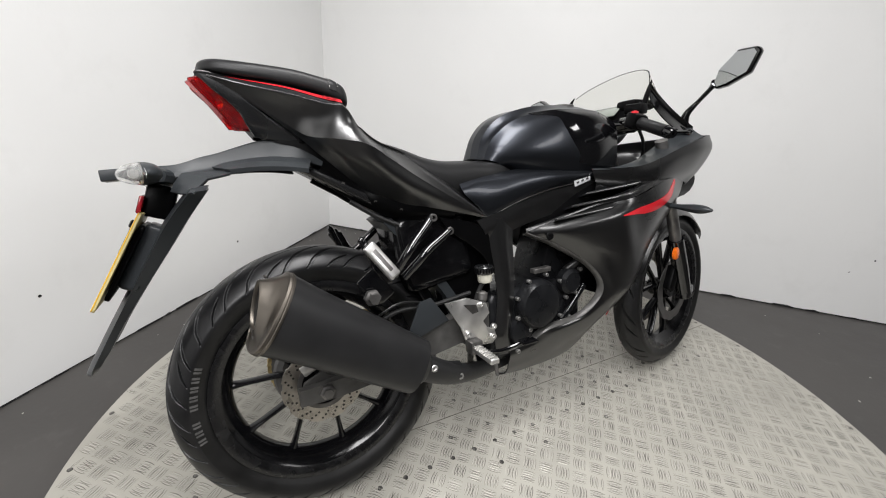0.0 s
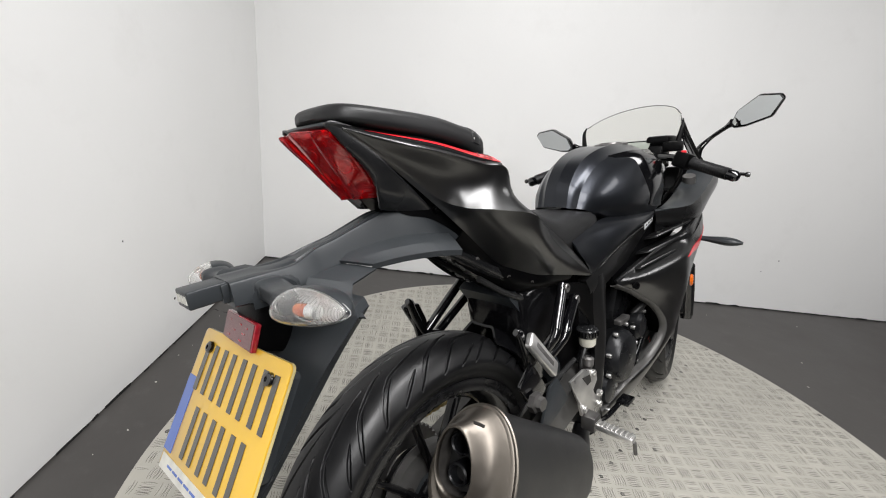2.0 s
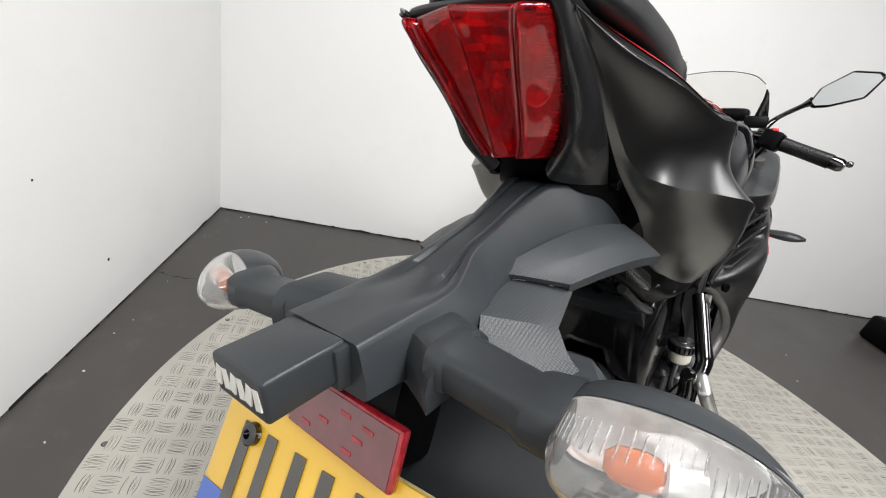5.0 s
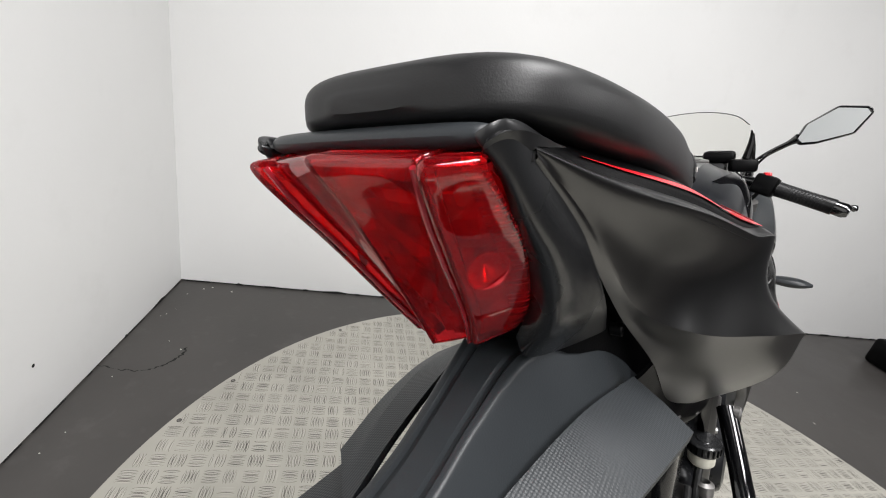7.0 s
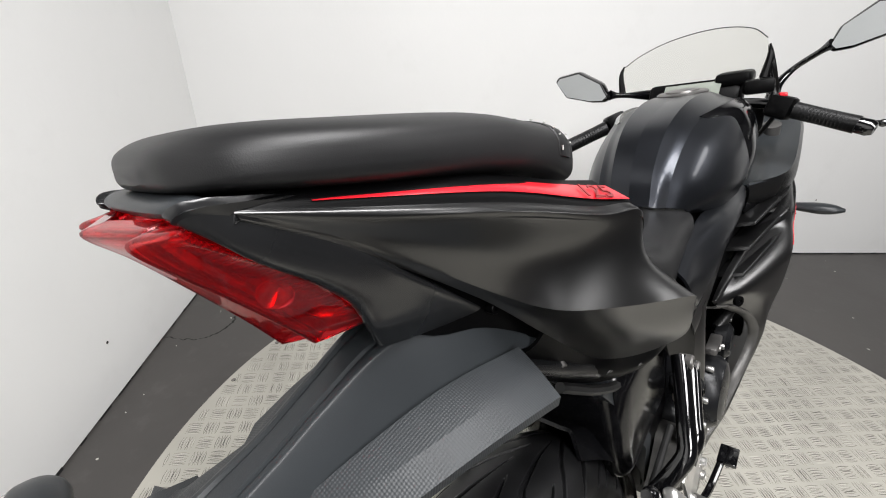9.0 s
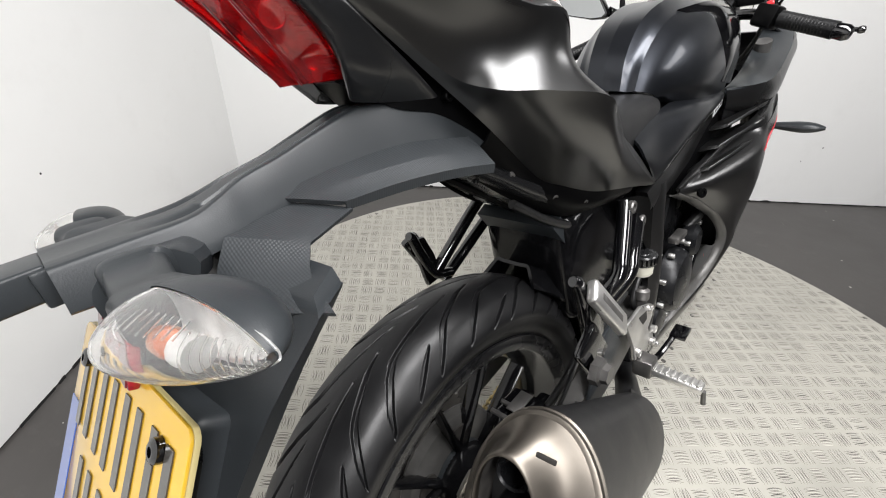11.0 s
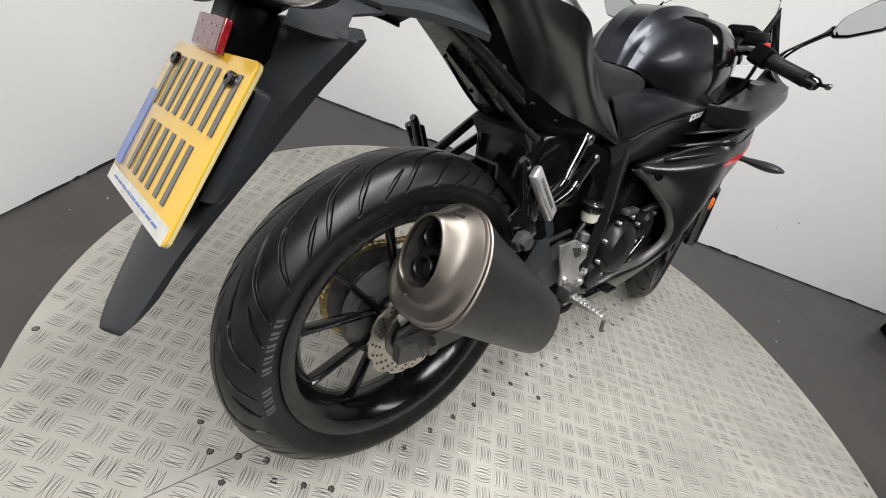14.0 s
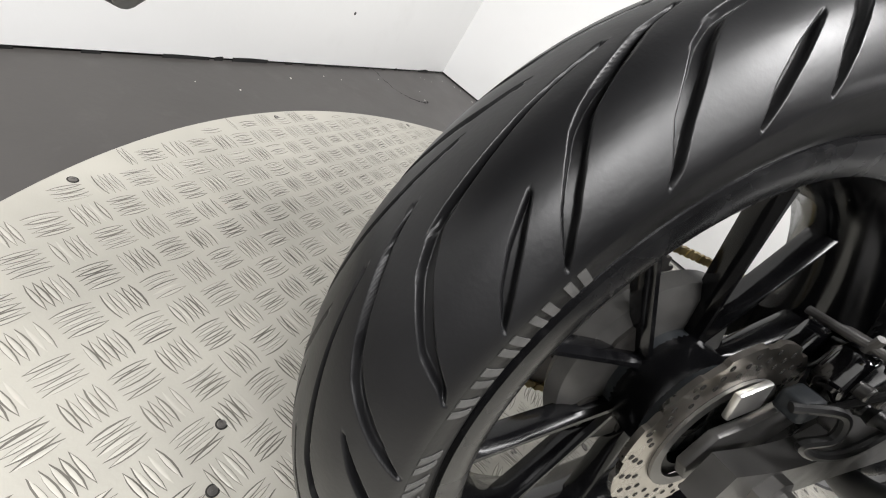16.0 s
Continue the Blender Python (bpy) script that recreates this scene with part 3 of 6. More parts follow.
def brake_disc(R, r_in, x, thick, waves, holes):
    """A wavy brake disc; its rows of drilled holes are laid on as dark plugs."""
    bm = bmesh.new()
    n = 180
    ang = [2 * math.pi * k / n for k in range(n)]
    prof = []
    for a in ang:
        w = R - 0.0035 * (1 if math.sin(waves * a) > 0.55 else 0)
        prof.append([(x - thick / 2, r_in * math.cos(a), r_in * math.sin(a)), (x - thick / 2, w * math.cos(a), w * math.sin(a)),
                     (x + thick / 2, w * math.cos(a), w * math.sin(a)), (x + thick / 2, r_in * math.cos(a), r_in * math.sin(a))])
    grid(bm, np.array(prof), closed_u=True, closed_v=True)
    return bm


def disc_holes(R, x, thick, holes):
    bm = bmesh.new()
    # dark plugs stand for the drilled holes, shade put into their colour
    for k in range(holes):
        for j, rr in enumerate((R - 0.008, R - 0.015, R - 0.022)):
            a = 2 * math.pi * (k + 0.28 * j) / holes
            lathe([(-thick / 2 - 0.0004, 0.0003), (-thick / 2 - 0.0004, 0.0026), (thick / 2 + 0.0004, 0.0026), (thick / 2 + 0.0004, 0.0003)],
                  (x, rr * math.cos(a), rr * math.sin(a)), (1, 0, 0), 8, bm, closed=False)
    return bm


def wheel(name, at, R, hw, rim_r, rim_hw, hub, spokes, tyre, label):
    w = part(name, lathe(rim_profile(rim_hw, rim_r), (0, 0, 0), (1, 0, 0), 128), "wheel", bike, label, 30)
    w.location = at
    t = new("tyre", tyre)
    t.parent = w
    tagged(t, "black rubber tyre with angled grooves")
    part("rim_lip", lathe([(rim_hw - 0.004, rim_r + 0.0135), (rim_hw + 0.0008, rim_r + 0.0125), (rim_hw + 0.0012, rim_r + 0.006), (rim_hw - 0.0005, rim_r - 0.003), (rim_hw - 0.0055, rim_r - 0.0115), (rim_hw - 0.008, rim_r - 0.010)], (0, 0, 0), (1, 0, 0), 128), "lip", w, "worn dark rim lip")
    part("hub", lathe([(-hub[0], 0.012), (-hub[0], hub[1] * 0.8), (-hub[0] * 0.6, hub[1]), (hub[0] * 0.6, hub[1]), (hub[0], hub[1] * 0.85), (hub[0], 0.012)], (0, 0, 0), (1, 0, 0), 48), "wheel", w)
    for k in range(spokes):
        a = 2 * math.pi * k / spokes + radians(30)
        part("spoke", spoke(a, hub[1] * 0.75, rim_r - 0.022, 0.0068, 0.0042, 0.011, 0.013, skew=0.012 * (1 if k % 2 else -1)), "wheel", w)
    return w


rear = wheel("rear_wheel", RW, RR, RHW, 0.2215, 0.052, (0.050, 0.052), 10, tyre_mesh(RR, RHW, 0.2320, TREAD, 2600, 190), "gloss black ten-spoke cast rear wheel")
# pale moulded marks on the right sidewall: plain bars
for k in range(9):
    if k == 5:
        continue
    for da, wa in ((0.0, 0.018), (0.030, 0.016)):
        a0 = radians(157 + 4.3 * k) + da
        lines = []
        for rr, xx in ((0.2500, 0.0592), (0.2570, 0.0616), (0.2640, 0.0628)):
            lines.append([(xx + 0.0006, rr * math.cos(a0 + t), rr * math.sin(a0 + t)) for t in np.linspace(0, wa, 3)])
        part("sidewall_bar", patch(lines, 4, 2, thick=0.0006), "mark", rear)
# hub drum and the web with cast windows beside it
part("hub_drum", lathe([(-0.012, 0.020), (-0.012, 0.050), (-0.006, 0.053), (0.030, 0.050), (0.046, 0.048), (0.050, 0.044), (0.050, 0.020)], (0, 0, 0), (1, 0, 0), 56), "plastic", rear, "black hub drum")
web = part("hub_web", lathe([(-0.030, 0.030), (-0.030, 0.094), (-0.022, 0.100), (-0.008, 0.096), (-0.002, 0.084), (-0.001, 0.060), (-0.001, 0.030)], (0, 0, 0), (1, 0, 0), 60), "satingrey", rear, "grey cast hub web")
# each window is a black slab, the opening's shade put into its colour
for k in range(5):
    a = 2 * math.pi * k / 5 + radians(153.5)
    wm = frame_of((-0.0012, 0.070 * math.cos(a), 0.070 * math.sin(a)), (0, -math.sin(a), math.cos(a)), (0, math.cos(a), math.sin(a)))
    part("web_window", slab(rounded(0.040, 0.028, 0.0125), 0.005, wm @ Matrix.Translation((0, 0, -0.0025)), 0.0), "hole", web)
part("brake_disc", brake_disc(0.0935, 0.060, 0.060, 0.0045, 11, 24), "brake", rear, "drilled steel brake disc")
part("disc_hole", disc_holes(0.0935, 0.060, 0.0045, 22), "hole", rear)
part("disc_carrier", lathe([(0.050, 0.040), (0.050, 0.064), (0.056, 0.064), (0.060, 0.050), (0.060, 0.040)], (0, 0, 0), (1, 0, 0), 40), "dark", rear)
part("sensor_ring", lathe([(0.0625, 0.050), (0.0625, 0.060), (0.065, 0.060), (0.065, 0.050)], (0, 0, 0), (1, 0, 0), 72), "dull", rear, "toothed sensor ring")
part("cush_hub", lathe([(-0.075, 0.020), (-0.075, 0.050), (-0.066, 0.064), (-0.045, 0.064), (-0.045, 0.020)], (0, 0, 0), (1, 0, 0), 40), "wheel", rear)


def sprocket():
    bm = bmesh.new()
    n = 44 * 4
    prof = []
    for k in range(n):
        a = 2 * math.pi * k / n
        r = 0.098 + (0.004 if (k % 4) in (1, 2) else -0.001)
        prof.append([(-0.088, 0.050 * math.cos(a), 0.050 * math.sin(a)), (-0.088, r * math.cos(a), r * math.sin(a)), (-0.082, r * math.cos(a), r * math.sin(a)), (-0.082, 0.050 * math.cos(a), 0.050 * math.sin(a))])
    grid(bm, np.array(prof), closed_u=True, closed_v=True)
    return bm


part("sprocket", sprocket(), "dull", rear, "worn steel rear sprocket")


def chain():
    """Link plates and rollers round the sprocket and forward to the gearbox."""
    bm = bmesh.new()
    path = [(0.52, 0.40)]
    r, cy, cz = 0.102, RW.y, RW.z
    for k in range(25):
        a = radians(83 + 194 * k / 24)
        path.append((cy + r * math.cos(a), cz + r * math.sin(a)))
    path.append((0.52, 0.33))
    p = np.array(path)
    seg = np.r_[0, np.cumsum(np.hypot(*np.diff(p, axis=0).T))]
    n = int(seg[-1] / 0.0127)
    q = np.stack([np.interp(np.arange(n) * 0.0127, seg, p[:, k]) for k in (0, 1)], 1)
    for k in range(n - 1):
        d = q[k + 1] - q[k]
        c = (q[k] + q[k + 1]) / 2
        m = Matrix.Translation((-0.085, c[0], c[1])) @ Matrix.Rotation(math.atan2(d[1], d[0]), 4, "X")
        for sx in (-1, 1):
            o = (0.0070 if k % 2 else 0.0052) * sx
            pts = [(-0.0095, -0.003), (-0.006, -0.0048), (0, -0.0034), (0.006, -0.0048), (0.0095, -0.003), (0.0095, 0.003), (0.006, 0.0048), (0, 0.0034), (-0.006, 0.0048), (-0.0095, 0.003)]
            slab(pts, 0.0016, m @ Matrix.Translation((o, 0, 0)) @ Matrix(((0, 0, 1, 0), (1, 0, 0, 0), (0, 1, 0, 0), (0, 0, 0, 1))), 0, bm)
        lathe([(-0.0085, 0.0003), (-0.0085, 0.0032), (0.0085, 0.0032), (0.0085, 0.0003)], (-0.085, q[k][0], q[k][1]), (1, 0, 0), 8, bm, closed=False)
    return bm


part("chain", chain(), "chain", bike, "gold drive chain")

STEER = 10.0
BAR_TURN = 12.5
FRONT_T = {"reps": 12, "edge": 0.055, "lines": [[(0.0, 0.004, 0.0006), (0.03, 0.016, 0.0028), (0.06, 0.036, 0.0030), (0.075, 0.046, 0.0008)], [(0.080, 0.012, 0.0008), (0.105, 0.030, 0.0028), (0.13, 0.044, 0.0010)]]}
front = wheel("front_wheel", FW, FR, FHW, 0.2175, 0.038, (0.040, 0.036), 10, tyre_mesh(FR, FHW, 0.2215, FRONT_T, 700, 60), "gloss black ten-spoke cast front wheel")
front.rotation_euler = (0, 0, radians(STEER))
part("brake_disc", brake_disc(0.145, 0.100, -0.052, 0.0045, 12, 30), "brake", front, "drilled steel brake disc")
part("brake_disc", brake_disc(0.118, 0.085, 0.046, 0.004, 12, 30), "dull", front, "thin steel rotor")

# fork legs, turned with the bars


SM = Matrix.Translation(FW) @ Matrix.Rotation(radians(STEER), 4, "Z") @ Matrix.Translation(-FW)


def steered(ob):
    ob.matrix_local = SM @ ob.matrix_local
    return ob


for sx in (1, -1):
    steered(part("fork_leg", tube([(0.088 * sx, 1.285, 0.285), (0.088 * sx, 1.235, 0.40), (0.088 * sx, 1.19, 0.50)], [0.024, 0.027, 0.026], 12, 20, curve=False), "gloss", bike, "gloss black lower fork leg"))
    steered(part("fork_tube", tube([(0.088 * sx, 1.20, 0.48), (0.088 * sx, 1.055, 0.83)], 0.0185, 2, 20, curve=False), "dull", bike, "steel fork tube"))
    steered(part("fork_foot", box((0.04, 0.06, 0.05), Matrix.Translation((0.088 * sx, 1.29, 0.292)), 0.008), "gloss", bike))
steered(part("brake_caliper", box((0.035, 0.06, 0.10), Matrix.Translation((-0.075, 1.18, 0.36)) @ Matrix.Rotation(radians(-25), 4, "X"), 0.010), "dull", bike))
steered(part("caliper_bracket", box((0.03, 0.045, 0.09), Matrix.Translation((0.070, 1.215, 0.355)) @ Matrix.Rotation(radians(-25), 4, "X"), 0.008), "dark", bike))
steered(part("side_reflector", lathe([(0.0, 0.0005), (0.0, 0.021), (0.006, 0.021), (0.009, 0.017), (0.010, 0.0005)], (0.103, 1.155, 0.458), (1, 0, 0), 28, closed=False), "orange", bike, "round orange side reflector"))


def front_mudguard():
    rings = []
    for k in range(15):
        a = radians(35 + 125 * k / 14)
        r = FR + 0.018
        w = 0.058 if 0 < k < 14 else 0.045
        ring = []
        for t in np.linspace(-1, 1, 9):
            rr = r - 0.030 * t**4
            ring.append((w * t, FW.y + rr * math.cos(a), FW.z + rr * math.sin(a)))
        rings.append(ring)
    return np.array(rings)


G = front_mudguard()
steered(part("front_mudguard", patch(list(G.transpose(1, 0, 2)), 24, 2, thick=0.003), "paint", bike, "satin black front mudguard"))

# ---- tail ----
# satin black side panels: shoulder edge, hollow, wing edge, tuck-under, lower edge
X0 = -0.011      # middle of the tail
PANEL = [
    [(0.0515, -0.149, 0.9712), (0.0635, -0.097, 0.9585), (0.0875, -0.019, 0.9400), (0.1095, 0.046, 0.9200), (0.1235, 0.083, 0.9110), (0.110, 0.117, 0.868), (0.0995, 0.160, 0.838), (0.0965, 0.230, 0.807), (0.099, 0.33, 0.739), (0.1045, 0.433, 0.6575)],
    [(0.0524, -0.149, 0.9703), (0.0665, -0.095, 0.9555), (0.0930, -0.019, 0.9360), (0.1155, 0.047, 0.9155), (0.1280, 0.084, 0.9075), (0.1135, 0.1175, 0.8665), (0.102, 0.160, 0.8365), (0.0985, 0.230, 0.8055), (0.1004, 0.33, 0.7375), (0.105, 0.433, 0.6563)],
    [(0.0524, -0.1488, 0.9698), (0.0662, -0.094, 0.9515), (0.0932, -0.018, 0.9315), (0.1160, 0.047, 0.9110), (0.1287, 0.0840, 0.9030), (0.1155, 0.1175, 0.864), (0.1035, 0.160, 0.8345), (0.0998, 0.230, 0.803), (0.101, 0.33, 0.7355), (0.1052, 0.433, 0.6555)],
    [(0.0525, -0.1485, 0.9695), (0.0585, -0.098, 0.945), (0.0730, -0.012, 0.905), (0.099, 0.036, 0.885), (0.125, 0.072, 0.876), (0.134, 0.112, 0.852), (0.123, 0.165, 0.818), (0.113, 0.235, 0.783), (0.111, 0.338, 0.719), (0.106, 0.434, 0.653)],
    [(0.0528, -0.148, 0.968), (0.0550, -0.097, 0.9395), (0.0620, -0.006, 0.872), (0.095, 0.021, 0.853), (0.130, 0.058, 0.846), (0.157, 0.114, 0.833), (0.147, 0.168, 0.802), (0.129, 0.238, 0.760), (0.114, 0.340, 0.703), (0.107, 0.435, 0.651)],
    [(0.0522, -0.1475, 0.967), (0.0540, -0.098, 0.938), (0.0565, -0.007, 0.869), (0.079, 0.034, 0.836), (0.117, 0.086, 0.800), (0.143, 0.132, 0.786), (0.141, 0.183, 0.757), (0.130, 0.243, 0.730), (0.112, 0.340, 0.688), (0.106, 0.436, 0.649)],
    [(0.0505, -0.147, 0.9655), (0.0515, -0.100, 0.936), (0.052, -0.008, 0.866), (0.067, 0.047, 0.812), (0.071, 0.125, 0.743), (0.085, 0.160, 0.724), (0.097, 0.215, 0.702), (0.108, 0.258, 0.693), (0.106, 0.340, 0.673), (0.104, 0.438, 0.647)],
]
for sx in (1, -1):
    panel = part("side_panel", patch(PANEL, 60, 8, sharp=(4,), thick=0.004, side=sx, cx=X0), "paint", bike, "satin black tail side panel", 16)
    # top ledge with the red decal
    edge = PANEL[0][:5]
    front = lambda y: min(1.0, max(0.0, (y + 0.02) / 0.09))
    RISE = [min(1.0, max(0.0, (y + 0.150) / 0.075)) for x, y, z in edge]
    LEDGE = [[(x, y, z - 0.0005) for x, y, z in edge], [(x - 0.002 - 0.001 * k, y, z + 0.0025 + 0.004 * k - 0.003 * front(y)) for (x, y, z), k in zip(edge, RISE)],
             [(x - 0.004 - 0.008 * k, y + 0.001, z + 0.003 + 0.010 * k - 0.005 * front(y)) for (x, y, z), k in zip(edge, RISE)], [(x - 0.006 - 0.024 * k, y + 0.002, z + 0.002 + 0.015 * k) for (x, y, z), k in zip(edge, RISE)]]
    part("ledge", patch(LEDGE, 24, 6, thick=0.004, side=sx, cx=X0), "dark", panel, "rounded upper ledge")
    P = across(LEDGE, 40, 6)
    bm = bmesh.new()
    w0 = P[6:, :].copy()
    Q = []
    for k in range(w0.shape[0]):
        f = min(1.0, 0.08 + k / 25)
        row = np.array([w0[k, 3] + (w0[k, j] - w0[k, 3]) * f for j in (6, 7, 9, 11, 13, 15)]) + np.array([0.0006, 0, 0.0011])
        Q.append(row)
    Q = np.array(Q) * np.array([sx, 1, 1]) + np.array([X0 - sx * X0, 0, 0])
    grid(bm, Q)
    stripe = part("red_stripe", bm, "red", panel, "red tapering decal")
    # the figures 125 on the stripe
    font = bpy.data.curves.new("figures", "FONT")
    font.body, font.size, font.extrude, font.shear, font.align_x, font.align_y = "125", 0.022, 0.0003, 0.2, "CENTER", "CENTER"
    probe = bpy.data.objects.new("figures", font)
    flat = bpy.data.meshes.new_from_object(probe)
    bpy.data.objects.remove(probe)
    tm = bmesh.new()
    tm.from_mesh(flat)
    bpy.data.meshes.remove(flat)
    here = Vector(Q[26, 3]) + Vector((sx * 0.0012, 0, 0.0012))
    along = Vector(Q[30, 3]) - Vector(Q[22, 3])
    up = Vector(Q[26, 5]) - Vector(Q[26, 0])
    tm.transform(frame_of(here, along * sx, up))
    part("figures", tm, "decal_red", stripe, "dark figures on the red decal")


# matt surround of the tail lamp
SURR = [
    [(0.0555, -0.148, 0.9640), (0.0530, -0.160, 0.972), (0.0540, -0.150, 0.955), (0.0510, -0.134, 0.940), (0.046, -0.113, 0.922), (0.038, -0.092, 0.900), (0.030, -0.081, 0.882), (0.022, -0.073, 0.867)],
    [(0.0575, -0.150, 0.9690), (0.0535, -0.1695, 0.9745), (0.0585, -0.158, 0.962), (0.0580, -0.143, 0.946), (0.055, -0.119, 0.925), (0.050, -0.101, 0.904), (0.044, -0.091, 0.883), (0.028, -0.077, 0.860)],
    [(0.0595, -0.146, 0.9720), (0.0605, -0.164, 0.9785), (0.0620, -0.152, 0.963), (0.0620, -0.137, 0.947), (0.061, -0.112, 0.924), (0.058, -0.096, 0.904), (0.053, -0.086, 0.883), (0.034, -0.070, 0.857)],
    [(0.0600, -0.120, 0.9700), (0.0615, -0.147, 0.9755), (0.0625, -0.133, 0.962), (0.0635, -0.115, 0.944), (0.064, -0.090, 0.921), (0.061, -0.068, 0.898), (0.055, -0.050, 0.875), (0.041, -0.042, 0.853)],
    [(0.0580, -0.090, 0.9640), (0.0590, -0.120, 0.9670), (0.0600, -0.112, 0.957), (0.0620, -0.100, 0.942), (0.064, -0.078, 0.918), (0.063, -0.055, 0.898), (0.060, -0.030, 0.877), (0.052, 0.004, 0.849)],
    [(0.0530, -0.080, 0.9620), (0.0540, -0.105, 0.9640), (0.0540, -0.096, 0.950), (0.0550, -0.085, 0.935), (0.056, -0.065, 0.913), (0.055, -0.045, 0.895), (0.051, -0.022, 0.875), (0.044, 0.008, 0.846)],
]
SURR = [[(X0 + x, y, z) for x, y, z in l] for l in SURR]
for sx in (1, -1):
    sur = part("lamp_surround", patch(SURR, 44, 5, thick=0.004, side=sx, cx=X0), "surround", bike, "satin black tail lamp surround", 60)
    part("panel_screw", bolt((X0 + sx * 0.0585, 0.009, 0.850), (sx, 0, 0.1), 0.005, 0.004), "dark", sur)
bar = []
for o, ry, rz in ((-0.0535, 0.0015, 0.0012), (-0.0515, 0.006, 0.0036), (-0.042, 0.009, 0.0044), (-0.02, 0.010, 0.0047), (0.0, 0.010, 0.0047), (0.02, 0.010, 0.0047), (0.042, 0.009, 0.0044), (0.0515, 0.006, 0.0036), (0.0535, 0.0015, 0.0012)):
    bar.append([(X0 + o, -0.1585 - 0.0020 * math.cos(o * 25) + ry * math.cos(a), 0.9745 + rz * math.sin(a)) for a in np.linspace(0, 2 * math.pi, 18, endpoint=False)])
part("rear_ledge", loft(bar, smooth_n=30), "plastic", bike, "matt black ledge under the seat")
part("seat_base", patch([[(X0 + o, -0.158, 0.9735) for o in (-0.055, 0, 0.055)], [(X0 + o, -0.10, 0.972) for o in (-0.06, 0, 0.06)], [(X0 + o, 0.0, 0.950) for o in (-0.07, 0, 0.07)], [(X0 + o, 0.09, 0.915) for o in (-0.07, 0, 0.07)]], 12, 4, thick=0.006), "dark", bike, "black seat base")
part("tail_core", loft([[(X0 + x * w, y, z) for x, z in ((-1, zb), (1, zb), (1, zt), (-1, zt))] for y, w, zb, zt in ((-0.080, 0.016, 0.875, 0.930), (-0.04, 0.040, 0.848, 0.930), (0.0, 0.052, 0.836, 0.925), (0.04, 0.060, 0.812, 0.912), (0.10, 0.064, 0.77, 0.885), (0.30, 0.075, 0.70, 0.75))], smooth_n=20), "dark", bike, "black inner tail frame")

# ---- tail lamp ----
# a prow in the middle, a seam on each side of it, and the outer edges
PROW = [(0.0, -0.176, 0.9715), (0.0, -0.1865, 0.968), (0.0, -0.173, 0.952), (0.0, -0.156, 0.929), (0.0, -0.137, 0.902), (0.0, -0.121, 0.877)]
SEAM = [(0.038, -0.166, 0.9695), (0.038, -0.178, 0.9655), (0.034, -0.167, 0.949), (0.029, -0.151, 0.930), (0.022, -0.126, 0.899), (0.014, -0.109, 0.877)]
OUT = [(0.0545, -0.156, 0.9695), (0.0555, -0.165, 0.9660), (0.0540, -0.146, 0.950), (0.0490, -0.119, 0.928), (0.037, -0.089, 0.894), (0.026, -0.076, 0.8765)]


def between(t, lift, side=1):
    """A line down the lamp between its seam and its outer edge, lifted outwards."""
    return [(X0 + side * (a[0] + (b[0] - a[0]) * t + lift * 0.6), a[1] + (b[1] - a[1]) * t - lift * 0.8, a[2] + (b[2] - a[2]) * t) for a, b in zip(SEAM, OUT)]


def middle(t, back):
    """A line down the lamp between its prow (0) and a seam (1 or -1), set back."""
    return [(X0 + t * b[0], a[1] + (b[1] - a[1]) * abs(t) + back, a[2] + (b[2] - a[2]) * abs(t) + back * 0.3) for a, b in zip(PROW, SEAM)]


inner = patch([[(X0 - x * 0.975, y + 0.006, z) for x, y, z in OUT], [(X0 - x * 0.9, y + 0.016, z) for x, y, z in SEAM], [(X0, y + 0.020, z) for x, y, z in PROW],
               [(X0 + x * 0.9, y + 0.016, z) for x, y, z in SEAM], [(X0 + x * 0.975, y + 0.006, z) for x, y, z in OUT]], 22, 5, thick=0.002)
jit = np.random.RandomState(5)
for v in inner.verts:
    v.co.y += jit.uniform(-0.003, 0.003)
lampbody = part("tail_lamp", inner, "redinner", bike, "red wedge-shaped tail lamp", 4)
for s in (1, -1):
    part("lens", patch([between(0.0, -0.007, s), between(0.012, 0.0015, s), between(0.05, 0.0050, s), between(0.14, 0.0060, s), between(0.5, 0.0046, s), between(0.92, 0.0020, s), between(1.0, -0.002, s)], 36, 4, thick=0.0026), "redlens", lampbody, "clear red lamp glass", 60)
part("lens", patch([middle(-1.0, 0.010), middle(-0.96, 0.006), middle(-0.90, 0.0030), middle(-0.45, 0.0008), middle(-0.10, -0.0004), middle(0, -0.0008), middle(0.10, -0.0004), middle(0.45, 0.0008), middle(0.90, 0.0030), middle(0.96, 0.006), middle(1.0, 0.010)], 36, 4, thick=0.0026), "redlens", lampbody, "clear red lamp glass", 60)
for s in (1, -1):
    part("seam", tube(between(-0.02, 0.0002, s)[1:], 0.0013, 40, 8), "redref", lampbody, "dark seam between the glasses")
    bowl_at = np.array((X0 + s * 0.0315, -0.127, 0.925))
    part("bowl", lathe([(0.0, 0.0005), (0.002, 0.004), (0.006, 0.008), (0.008, 0.0095), (0.0082, 0.0088), (0.005, 0.006), (0.001, 0.0005)], bowl_at, (s * 0.7, -0.68, -0.2), 20, closed=False), "redinner", lampbody, "bulb bowl")
    ribs = bmesh.new()
    for k in range(34):
        t = k / 33
        p = np.array(spline(between(0.62, -0.001, s), 60)[11 + int(46 * t)])
        q = np.array(spline(between(0.97, -0.001, s), 60)[11 + int(46 * t)])
        tube([p, q], 0.0006, 2, 5, ribs, curve=False)
    tagged(part("rib", ribs, "redinner", lampbody, "fine ribs inside the lamp"), kind="stuff")


